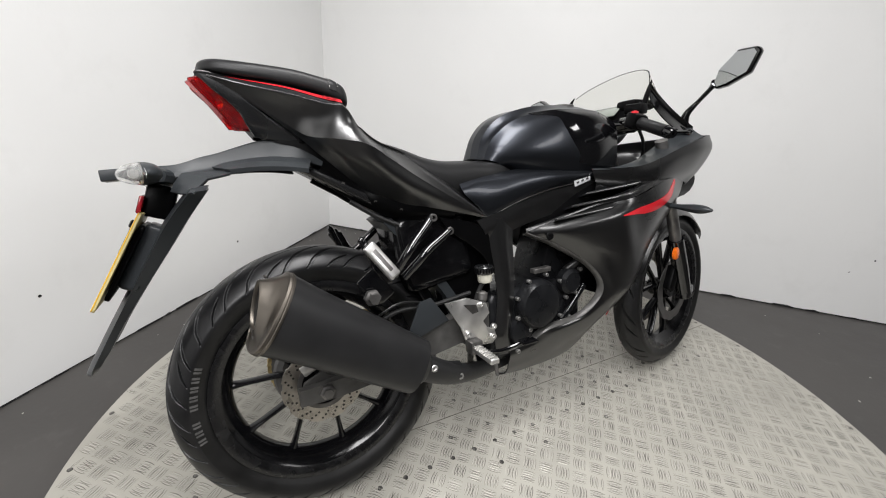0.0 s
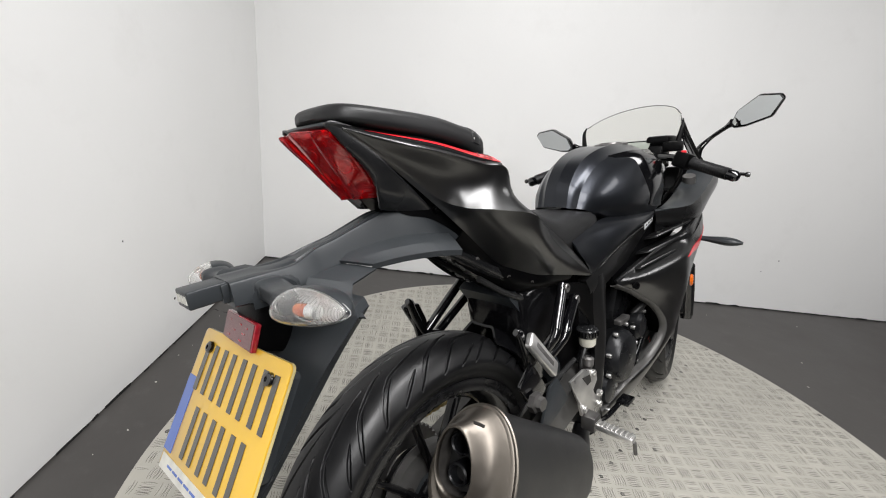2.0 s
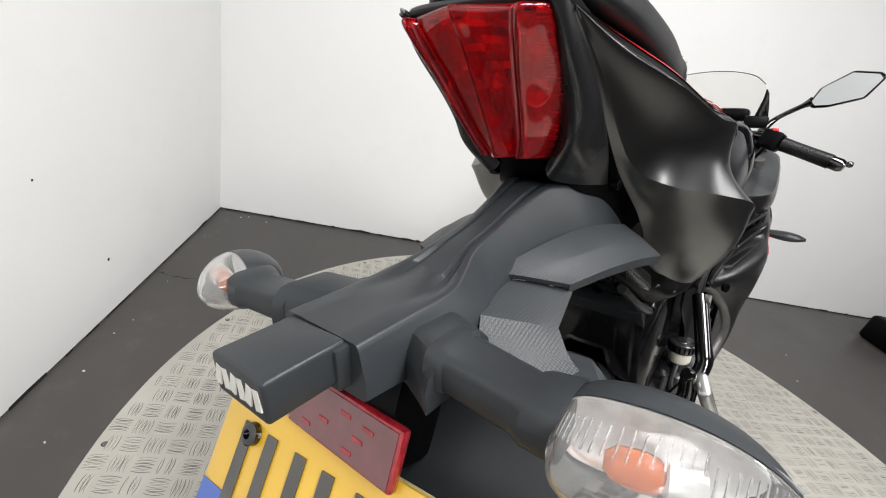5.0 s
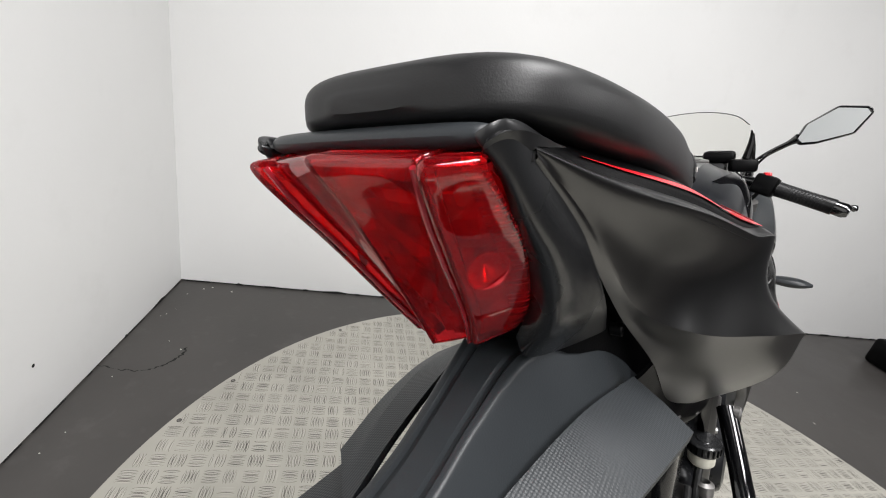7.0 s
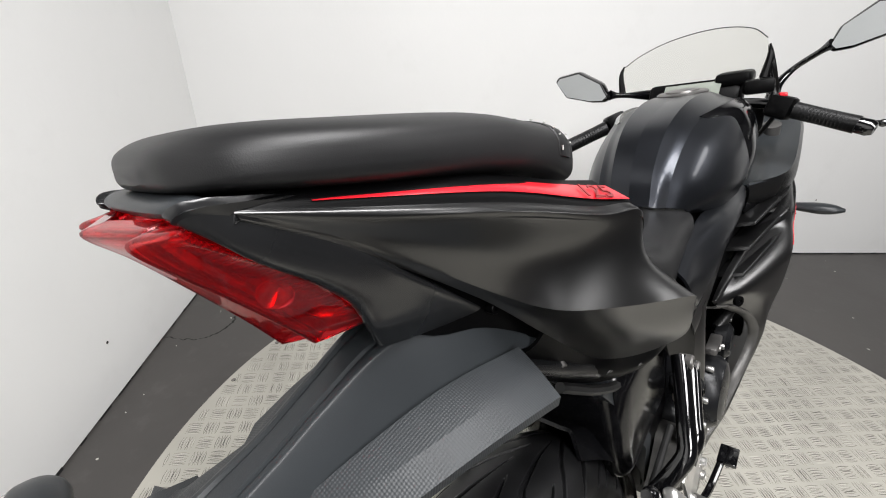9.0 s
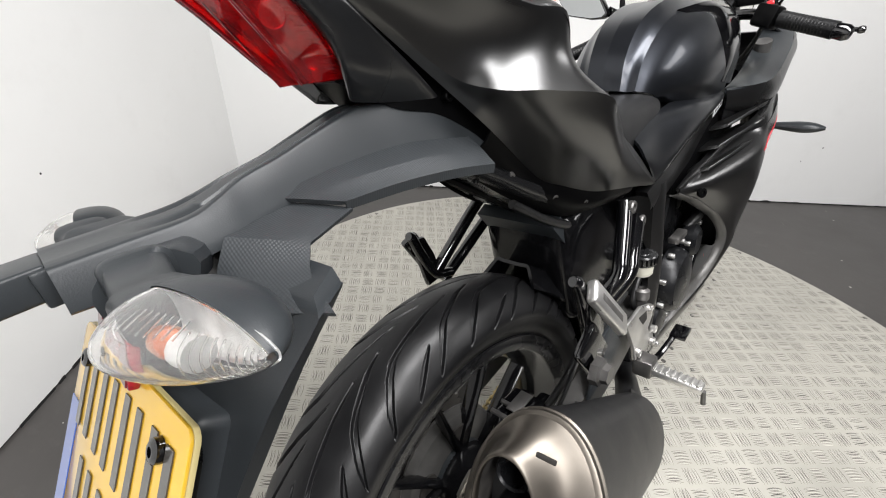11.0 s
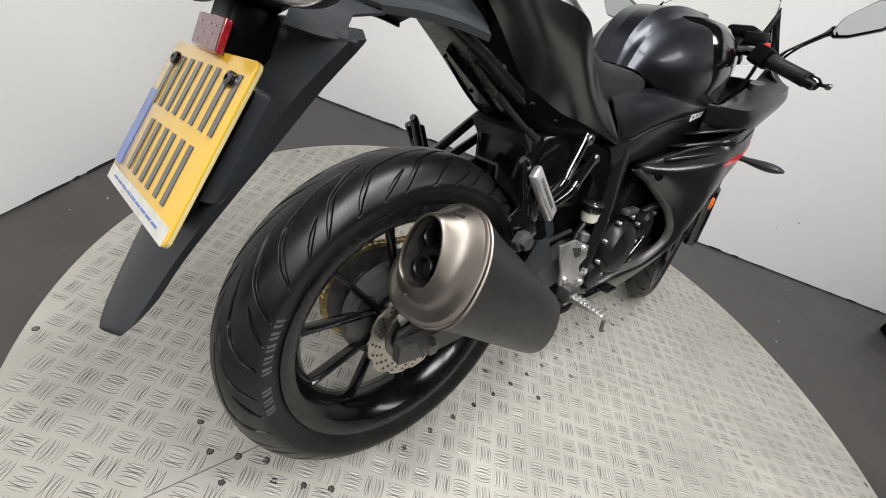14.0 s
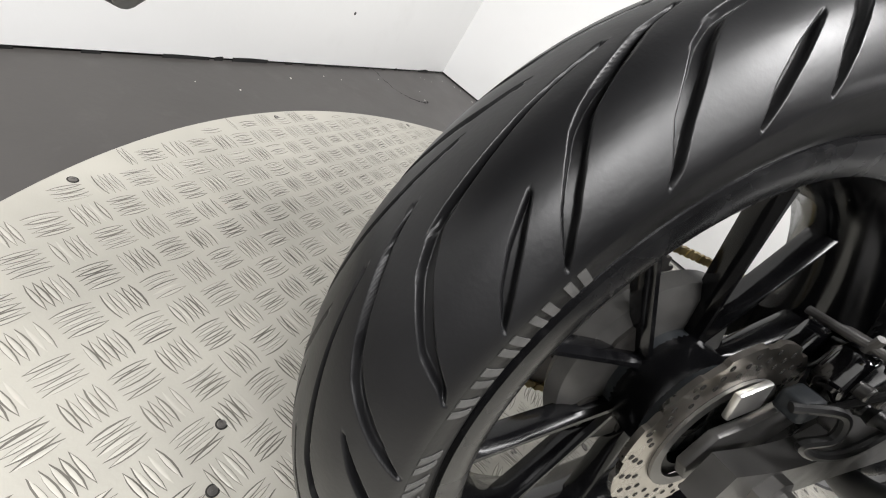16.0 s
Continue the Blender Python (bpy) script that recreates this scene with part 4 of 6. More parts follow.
# ---- seats ----
def cushion(stations, n=26, seg=26):
    """A padded seat: at each station y, half width, top, side and underside heights."""
    rings = []
    for y, w, zt, zs, zb in stations:
        ring = []
        for k in range(seg):
            a = 2 * math.pi * k / seg
            c, s = math.cos(a), math.sin(a)
            x = w * math.copysign(abs(c) ** 0.53, c)
            z = zs + (zt - zs) * abs(s) ** 0.54 if s >= 0 else zs - (zs - zb) * abs(s) ** 0.6
            ring.append((x, y, z))
        rings.append(ring)
    return loft(rings, smooth_n=n)


pillion = part("pillion_seat", cushion([(-0.166, 0.018, 0.990, 0.986, 0.984), (-0.159, 0.042, 0.9990, 0.985, 0.979), (-0.136, 0.062, 1.0030, 0.983, 0.974), (-0.08, 0.075, 0.9990, 0.976, 0.963),
                                        (0.0, 0.080, 0.9912, 0.966, 0.948), (0.05, 0.081, 0.981, 0.955, 0.936), (0.078, 0.081, 0.974, 0.947, 0.924), (0.100, 0.077, 0.965, 0.940, 0.918), (0.111, 0.064, 0.950, 0.933, 0.918), (0.114, 0.045, 0.939, 0.929, 0.921)], 54, 40), "vinyl", bike, "black vinyl pillion seat pad")
pillion.location.x = -0.004
strap_r = []
for y, bulge in ((0.069, -0.0006), (0.0715, 0.0013), (0.080, 0.0017), (0.0885, 0.0013), (0.091, -0.0006)):
    zt, zs, w = (np.interp(y, (0.05, 0.078, 0.100), v) for v in ((0.981, 0.974, 0.965), (0.955, 0.947, 0.940), (0.081, 0.081, 0.077)))
    strap_r.append([((w + bulge) * math.copysign(abs(math.cos(a)) ** 0.53, math.cos(a)), y, zs + (zt + bulge - zs) * abs(math.sin(a)) ** 0.54) for a in np.linspace(math.pi * 0.0, math.pi, 30)])
part("seat_band", patch([list(l) for l in strap_r], 30, 4, thick=0.003), "vinyl", pillion, "stitched band across the seat")
bst = bmesh.new()
for k in range(26):
    l = spline(strap_r[1 + 2 * (k % 2)], 80)
    a, b = l[3 * k + 1], l[3 * k + 2]
    n = np.array([a[0] * 0.3, 0, 0.03])
    n = n / np.linalg.norm(n) * 0.0004
    tube([a + n * 2.5, b + n * 2.5], 0.0007, 2, 5, bst, curve=False)
tagged(part("stitching", bst, "thread", pillion, "pale stitching"), kind="stuff")

part("rider_seat", cushion([(0.10, 0.060, 0.868, 0.850, 0.82), (0.16, 0.086, 0.849, 0.824, 0.79), (0.22, 0.100, 0.830, 0.795, 0.755), (0.28, 0.101, 0.808, 0.768, 0.72), (0.34, 0.096, 0.797, 0.752, 0.70), (0.42, 0.090, 0.795, 0.752, 0.70),
                                    (0.49, 0.086, 0.789, 0.757, 0.71), (0.545, 0.062, 0.778, 0.762, 0.73)], 34, 32), "vinyl", bike, "black vinyl rider seat")

# ---- tank ----
TANK = [
    [(0.000, 0.452, 0.800), (0.000, 0.470, 0.856), (0.000, 0.520, 0.903), (0.000, 0.600, 0.927), (0.000, 0.700, 0.937), (0.000, 0.815, 0.932), (0.000, 0.885, 0.911)],
    [(0.030, 0.454, 0.798), (0.031, 0.473, 0.854), (0.034, 0.523, 0.902), (0.038, 0.603, 0.929), (0.042, 0.700, 0.939), (0.045, 0.815, 0.934), (0.046, 0.885, 0.912)],
    [(0.052, 0.462, 0.796), (0.055, 0.484, 0.842), (0.060, 0.535, 0.884), (0.066, 0.603, 0.908), (0.080, 0.700, 0.920), (0.086, 0.815, 0.916), (0.084, 0.888, 0.895)],
    [(0.066, 0.474, 0.792), (0.076, 0.498, 0.828), (0.086, 0.550, 0.862), (0.094, 0.615, 0.884), (0.105, 0.705, 0.898), (0.107, 0.820, 0.890), (0.101, 0.892, 0.868)],
    [(0.074, 0.488, 0.786), (0.092, 0.520, 0.812), (0.107, 0.575, 0.832), (0.116, 0.640, 0.845), (0.120, 0.720, 0.850), (0.117, 0.825, 0.842), (0.104, 0.895, 0.828)],
    [(0.074, 0.500, 0.778), (0.098, 0.540, 0.790), (0.116, 0.600, 0.797), (0.124, 0.665, 0.800), (0.124, 0.740, 0.800), (0.117, 0.830, 0.795), (0.102, 0.895, 0.790)],
    [(0.062, 0.512, 0.770), (0.086, 0.555, 0.765), (0.102, 0.615, 0.759), (0.109, 0.680, 0.755), (0.111, 0.740, 0.752), (0.107, 0.830, 0.752), (0.094, 0.895, 0.752)],
]
for sx in (1, -1):
    hollow = [((a[0] + b[0]) / 2, a[1] * 0.5 + b[1] * 0.5 + 0.002, (a[2] + b[2]) / 2 - 0.0015) for a, b in zip(TANK[1], TANK[2])]
    tank = part("fuel_tank_cover", patch([*TANK[:2], hollow, *TANK[2:]], 40, 6, sharp=(1, 3), thick=0.004, side=sx), "tankpaint", bike, "metallic black fuel tank cover with two creases", 12)
    INLAY = [[(0.062, 0.603, 0.910), (0.078, 0.660, 0.917), (0.088, 0.720, 0.920), (0.090, 0.815, 0.917), (0.087, 0.890, 0.896)], [(0.080, 0.632, 0.896), (0.100, 0.690, 0.903), (0.108, 0.725, 0.902), (0.110, 0.820, 0.893), (0.104, 0.894, 0.870)],
             [(0.101, 0.665, 0.864), (0.117, 0.705, 0.868), (0.123, 0.745, 0.862), (0.121, 0.825, 0.850), (0.107, 0.896, 0.835)], [(0.116, 0.697, 0.825), (0.125, 0.728, 0.824), (0.127, 0.762, 0.818), (0.122, 0.830, 0.810), (0.106, 0.898, 0.800)], [(0.114, 0.722, 0.778), (0.118, 0.745, 0.772), (0.118, 0.780, 0.766), (0.113, 0.835, 0.760), (0.100, 0.900, 0.757)]]
    part("tank_inlay", patch([[(x + 0.003, y, z + 0.002) for x, y, z in l] for l in INLAY], 20, 5, thick=0.006, side=sx), "gloss", tank, "matt black tank inlay")
part("airbox", loft([[(x * w, y, z) for x, z in ((-1, zb), (1, zb), (1, zt - 0.02), (0.8, zt), (-0.8, zt), (-1, zt - 0.02))] for y, w, zb, zt in ((0.40, 0.080, 0.62, 0.735), (0.50, 0.078, 0.62, 0.765), (0.62, 0.088, 0.62, 0.775), (0.90, 0.080, 0.62, 0.775))]), "dark", bike, "black airbox under the tank")
capm = lathe([(-0.004, 0.045), (0.003, 0.045), (0.005, 0.042), (0.005, 0.030), (0.008, 0.028), (0.008, 0.0005)], (0, 0.77, 0.9385), (0, -0.05, 1), 40, closed=False)
part("fuel_cap", capm, "dull", bike, "dull metal fuel filler cap")

# frame cover between tank, seat and fairing
for sx in (1, -1):
    COVER = [[(0.090, 0.362, 0.742), (0.088, 0.450, 0.756), (0.086, 0.54, 0.766), (0.104, 0.64, 0.760), (0.110, 0.72, 0.755), (0.106, 0.80, 0.753)],
             [(0.104, 0.360, 0.728), (0.102, 0.442, 0.740), (0.110, 0.54, 0.754), (0.122, 0.63, 0.750), (0.122, 0.72, 0.746), (0.115, 0.80, 0.746)],
             [(0.109, 0.370, 0.710), (0.112, 0.434, 0.706), (0.121, 0.53, 0.727), (0.127, 0.62, 0.732), (0.124, 0.72, 0.735), (0.116, 0.80, 0.738)],
             [(0.109, 0.390, 0.692), (0.112, 0.434, 0.673), (0.120, 0.53, 0.700), (0.122, 0.62, 0.716), (0.118, 0.72, 0.726), (0.112, 0.80, 0.732)],
             [(0.106, 0.410, 0.674), (0.106, 0.437, 0.651), (0.112, 0.53, 0.685), (0.114, 0.62, 0.706), (0.112, 0.72, 0.719), (0.110, 0.80, 0.727)]]
    part("knee_edge", tube([(sx * (x + 0.0005), y, z) for x, y, z in COVER[4][1:5]], 0.0011, 40, 6), "dull", bike, "thin bright edge below the cover")
    part("knee_cover", patch(COVER, 24, 6, thick=0.004, side=sx), "tankpaint", bike, "metallic black cover below the tank")
    SPAR = [[(0.106, 0.40, 0.645), (0.112, 0.50, 0.672), (0.114, 0.60, 0.698), (0.112, 0.72, 0.714), (0.110, 0.82, 0.722)],
            [(0.108, 0.42, 0.615), (0.112, 0.50, 0.640), (0.112, 0.60, 0.670), (0.108, 0.72, 0.690), (0.105, 0.82, 0.700)],
            [(0.100, 0.43, 0.590), (0.104, 0.50, 0.608), (0.104, 0.60, 0.630), (0.100, 0.72, 0.650), (0.095, 0.82, 0.660)]]
    part("frame_spar", patch(SPAR, 24, 5, thick=0.02, side=sx), "paint", bike, "black frame spar")
    LEG = [[(0.100, 0.425, 0.645), (0.102, 0.435, 0.58), (0.104, 0.45, 0.50), (0.104, 0.455, 0.42), (0.102, 0.445, 0.33), (0.098, 0.455, 0.27)],
           [(0.112, 0.465, 0.645), (0.114, 0.470, 0.58), (0.116, 0.480, 0.50), (0.116, 0.480, 0.42), (0.112, 0.475, 0.33), (0.105, 0.490, 0.27)],
           [(0.104, 0.520, 0.655), (0.104, 0.510, 0.59), (0.106, 0.512, 0.50), (0.106, 0.508, 0.42), (0.102, 0.500, 0.33), (0.098, 0.510, 0.27)]]
    part("pivot_plate", patch(LEG, 30, 6, thick=0.015, side=sx), "paint", bike, "black frame pivot plate")
    part("cover_strip", patch([[(0.098, 0.30, 0.662), (0.103, 0.38, 0.645), (0.108, 0.43, 0.622)], [(0.096, 0.33, 0.625), (0.101, 0.395, 0.60), (0.106, 0.44, 0.56)], [(0.094, 0.385, 0.585), (0.099, 0.42, 0.55), (0.104, 0.455, 0.49)]], 16, 5, thick=0.004, side=sx), "dark", bike, "matt black frame cover")
label = part("warning_label", box((0.062, 0.0016, 0.018), frame_of((0.1175, 0.748, 0.7260), (0.0, 1, 0.26), (-1, 0, 0.1)), 0.0004), "label", bike, "small silver printed label")
for k in range(3):
    part("print_bar", box((0.009, 0.001, 0.005), frame_of((0.1186, 0.730 + 0.018 * k, 0.7212 + 0.0047 * k), (0.0, 1, 0.26), (-1, 0, 0.1)), 0.0), "decal_dark", label)

# ---- undertail and plate hanger ----




def spine():
    """A flat platform at the rear that narrows to a ridge with two flutes, and widens again under the tail."""
    rings = []
    for y, x0, hw, zt, hs, zl in ((-0.300, 0.0045, 0.0282, 0.8063, 0.034, 0.778), (-0.262, 0.0040, 0.0282, 0.8078, 0.037, 0.778), (-0.226, 0.0030, 0.0288, 0.8095, 0.041, 0.783), (-0.204, 0.0020, 0.0235, 0.8150, 0.040, 0.787),
                                  (-0.182, 0.0005, 0.0178, 0.8225, 0.035, 0.791), (-0.150, -0.001, 0.0168, 0.8300, 0.033, 0.795), (-0.12, -0.003, 0.0178, 0.8392, 0.036, 0.797), (-0.07, -0.006, 0.023, 0.853, 0.044, 0.804),
                                  (-0.03, -0.006, 0.034, 0.853, 0.051, 0.809), (0.005, -0.006, 0.043, 0.849, 0.056, 0.806), (0.05, -0.006, 0.046, 0.838, 0.058, 0.792), (0.10, -0.006, 0.044, 0.815, 0.058, 0.770)):
        flute = float(np.interp(y, (-0.25, -0.22, -0.10, -0.04), (0.0, 0.0026, 0.0030, 0.0016)))
        half = [(0.0, 0.0), (hw * 0.40, -0.0002), (hw * 0.47, -flute), (hw * 0.62, -flute), (hw * 0.70, -0.0001), (hw - 0.0030, -0.0003), (hw - 0.0012, -0.0008), (hw - 0.0003, -0.0019), (hw + 0.0004, -0.0036)]
        side = [(x, zt + dz) for x, dz in half] + [(hs * 0.97, zl + 0.010), (hs, zl + 0.002), (hs - 0.003, zl)]
        rings.append([(x0 + x, y, z) for x, z in side] + [(x0 - x, y, z) for x, z in side[:0:-1]])
    return loft(rings, smooth_n=64)


fender = part("rear_fender", spine(), "plastic", bike, "matt black plastic rear fender", 50)
boxp = part("end_box", box((0.0425, 0.042, 0.0205), frame_of((0.0035, -0.3200, 0.7945), (1, 0, 0.04), (0, 1, 0.06)), 0.0022, steps=2), "plastic", fender, "rectangular end box")
part("end_seam", box((0.046, 0.012, 0.0225), frame_of((0.0040, -0.3015, 0.7935), (1, 0, 0), (0, 1, 0.06)), 0.002), "plastic", fender)
# maker's badge as plain pale bars
for k in range(6):
    part("badge_bar", box((0.0044, 0.0008, 0.0095), Matrix.Translation((-0.0125 + 0.0064 * k, -0.3411, 0.7930 + 0.0003 * k)) @ Matrix.Rotation(radians(12 * (-1) ** k), 4, "Y"), 0.0), "white", boxp)
for sx in (1, -1):
    WING = [[(0.024, -0.1690, 0.8035), (0.033, -0.120, 0.8135), (0.045, -0.050, 0.8190), (0.058, 0.023, 0.8110)], [(0.040, -0.1555, 0.8010), (0.058, -0.105, 0.8075), (0.072, -0.045, 0.8085), (0.079, 0.016, 0.8015)],
            [(0.067, -0.1335, 0.7955), (0.080, -0.085, 0.7985), (0.091, -0.035, 0.7965), (0.0985, 0.009, 0.7905)], [(0.065, -0.1320, 0.7880), (0.078, -0.083, 0.7900), (0.089, -0.034, 0.7880), (0.0965, 0.009, 0.7820)]]
    part("wing", patch(WING, 20, 5, sharp=(1, 2), thick=0.004, side=sx, cx=-0.004), "weave", fender, "textured side wing", 12)
    LOW = [[(0.0240, -0.1640, 0.7985), (0.046, -0.1450, 0.7945), (0.0675, -0.1290, 0.7890)], [(0.043, -0.2140, 0.7935), (0.061, -0.193, 0.7870), (0.0765, -0.1730, 0.7800)],
           [(0.050, -0.2260, 0.7780), (0.074, -0.2080, 0.7710), (0.095, -0.1870, 0.7670)], [(0.056, -0.2360, 0.7600), (0.096, -0.2180, 0.7560), (0.1320, -0.1965, 0.7562)]]
    part("lower_wing", patch(LOW, 14, 5, sharp=(1,), thick=0.003, side=sx, cx=-0.002), "weave", fender, "textured lower wing", 12)
    # boss of the indicator stem
    part("stem_boss", loft([[(0.003 + sx * x, y + dy, z + dz) for dy, dz in ((-0.024, -0.015), (0.024, -0.015), (0.028, -0.004), (0.026, 0.003), (0.018, 0.0095), (0.014, 0.011), (-0.012, 0.011), (-0.017, 0.0095), (-0.023, 0.003), (-0.025, -0.004))] for x, y, z in ((0.020, -0.245, 0.789), (0.036, -0.250, 0.790), (0.050, -0.258, 0.792), (0.059, -0.264, 0.794), (0.061, -0.265, 0.7935))]), "plastic", fender, degrees=30)
# hanging flap: front face, sides and rounded foot
FL = []
for cx, y, z, w, d in ((0.0, -0.1990, 0.764, 0.116, 0.040), (0.0, -0.2045, 0.757, 0.1270, 0.046), (0.0, -0.209, 0.750, 0.1270, 0.050), (0.002, -0.245, 0.705, 0.113, 0.052), (0.005, -0.283, 0.645, 0.097, 0.046), (0.008, -0.322, 0.580, 0.081, 0.034), (0.011, -0.358, 0.520, 0.066, 0.026), (0.014, -0.380, 0.482, 0.058, 0.025), (0.016, -0.393, 0.460, 0.050, 0.021), (0.017, -0.400, 0.447, 0.043, 0.017), (0.017, -0.4035, 0.440, 0.035, 0.012), (0.017, -0.4055, 0.435, 0.025, 0.008), (0.017, -0.406, 0.4325, 0.014, 0.005), (0.017, -0.406, 0.4315, 0.004, 0.002)):
    ring = []
    for t in np.linspace(-1, 1, 9):
        ring.append((cx + w * t, y - 0.012 * (1 - t * t), z))
    for t in np.linspace(1, -1, 9):
        ring.append((cx + w * t * 0.86, y + d * (0.52 + 0.10 * t * t), z + 0.004))
    FL.append(ring)
part("flap", loft(FL, smooth_n=36), "plastic", fender, "long hanging mudguard flap", 40)
part("hanger_stem", box((0.066, 0.048, 0.062), frame_of((0.002, -0.2585, 0.7415), (1, 0, 0), (0, 1, -0.35)), 0.006), "dark", fender)
refl = part("rear_reflector", box((0.088, 0.007, 0.034), frame_of((0.003, -0.2865, 0.7395), (1, 0, 0), (0, 1, -0.35)), 0.002), "redref", fender, "dark red rectangular reflector")
RM = frame_of((0.003, -0.2865, 0.7395), (1, 0, 0), (0, 1, -0.35))
part("film", box((0.083, 0.0008, 0.030), RM @ Matrix.Translation((0, -0.0038, 0)), 0.0), "film", refl, "pale printed film")
for x, z in ((-0.028, 0.008), (0.004, 0.008), (0.022, 0.007), (-0.012, -0.002), (0.016, -0.001), (-0.026, -0.010), (0.010, -0.010)):
    part("print_bar", box((0.008, 0.0004, 0.0022), RM @ Matrix.Translation((x, -0.0044, z)), 0.0), "redref", refl)

# number plate: bars in place of the characters
plate_m = frame_of((0.0152, -0.3278, 0.6455), (1, 0.065, 0.038), (0.0, -0.4924, -0.8704))
plate = part("number_plate", slab(rounded(0.2245, 0.178, 0.008), 0.0022, plate_m @ Matrix.Translation((0, 0, -0.0023)) @ Matrix.Rotation(math.pi, 4, "X"), 0.0007), "yellow", bike, "yellow number plate with dark bars and a blue band")


def on_plate(x, y, w, h, mat, name, turn=0.0, lift=0.0004, parent=None):
    """A flat mark on the plate; x to the right and y up from its centre."""
    m = plate_m @ Matrix.Translation((x, -y, -0.0046 - lift)) @ Matrix.Rotation(radians(turn), 4, "Z")
    return part(name, box((w, h, 0.0008), m, 0.0), mat, parent or plate)


# acrylic edge layer; its cream colour includes the plate's pale grazing glare
part("plate_back", slab(rounded(0.2245, 0.178, 0.008), 0.0034, plate_m @ Matrix.Translation((0, 0, 0.0012)) @ Matrix.Rotation(math.pi, 4, "X"), 0.0006), "cream", plate, "acrylic back layer, pale glare put into its cream colour")
on_plate(-0.0995, -0.020, 0.024, 0.094, "blue", "blue_band")
for row, y, n, x0 in ((0, 0.043, 4, -0.070), (1, -0.032, 3, -0.042)):
    for k in range(n):
        x = x0 + 0.051 * k
        on_plate(x - 0.014, y, 0.010, 0.060, "black_ink", "bar", lift=0.0008)
        on_plate(x + 0.010, y, 0.010, 0.060, "black_ink", "bar", lift=0.0008)
on_plate(0.0, -0.0795, 0.214, 0.017, "white", "dealer_strip")
for k in range(9):
    on_plate(-0.075 + 0.019 * k, -0.0795, 0.015, 0.0024, "blue", "print_bar", lift=0.0010)
for x, y in ((-0.0785, 0.068), (0.0800, 0.066)):
    c = plate_m @ Vector((x, -y, -0.005))
    part("plate_bolt", lathe([(0, 0.0075), (0.004, 0.0072), (0.0055, 0.005), (0.0055, 0.003), (0.003, 0.003), (0.003, 0.0003)], c, plate_m.to_3x3() @ Vector((0, 0, -1)), 16, closed=False), "gloss", plate, "black plate bolt")
part("plate_backing", slab(rounded(0.19, 0.14, 0.01), 0.008, plate_m @ Matrix.Translation((0, 0, 0.0045)), 0.002), "dark", bike, "black plate backing")
part("plate_bracket", box((0.150, 0.122, 0.032), plate_m @ Matrix.Translation((0, -0.014, 0.028)), 0.008, steps=2), "plastic", bike, "black bracket between plate and flap")


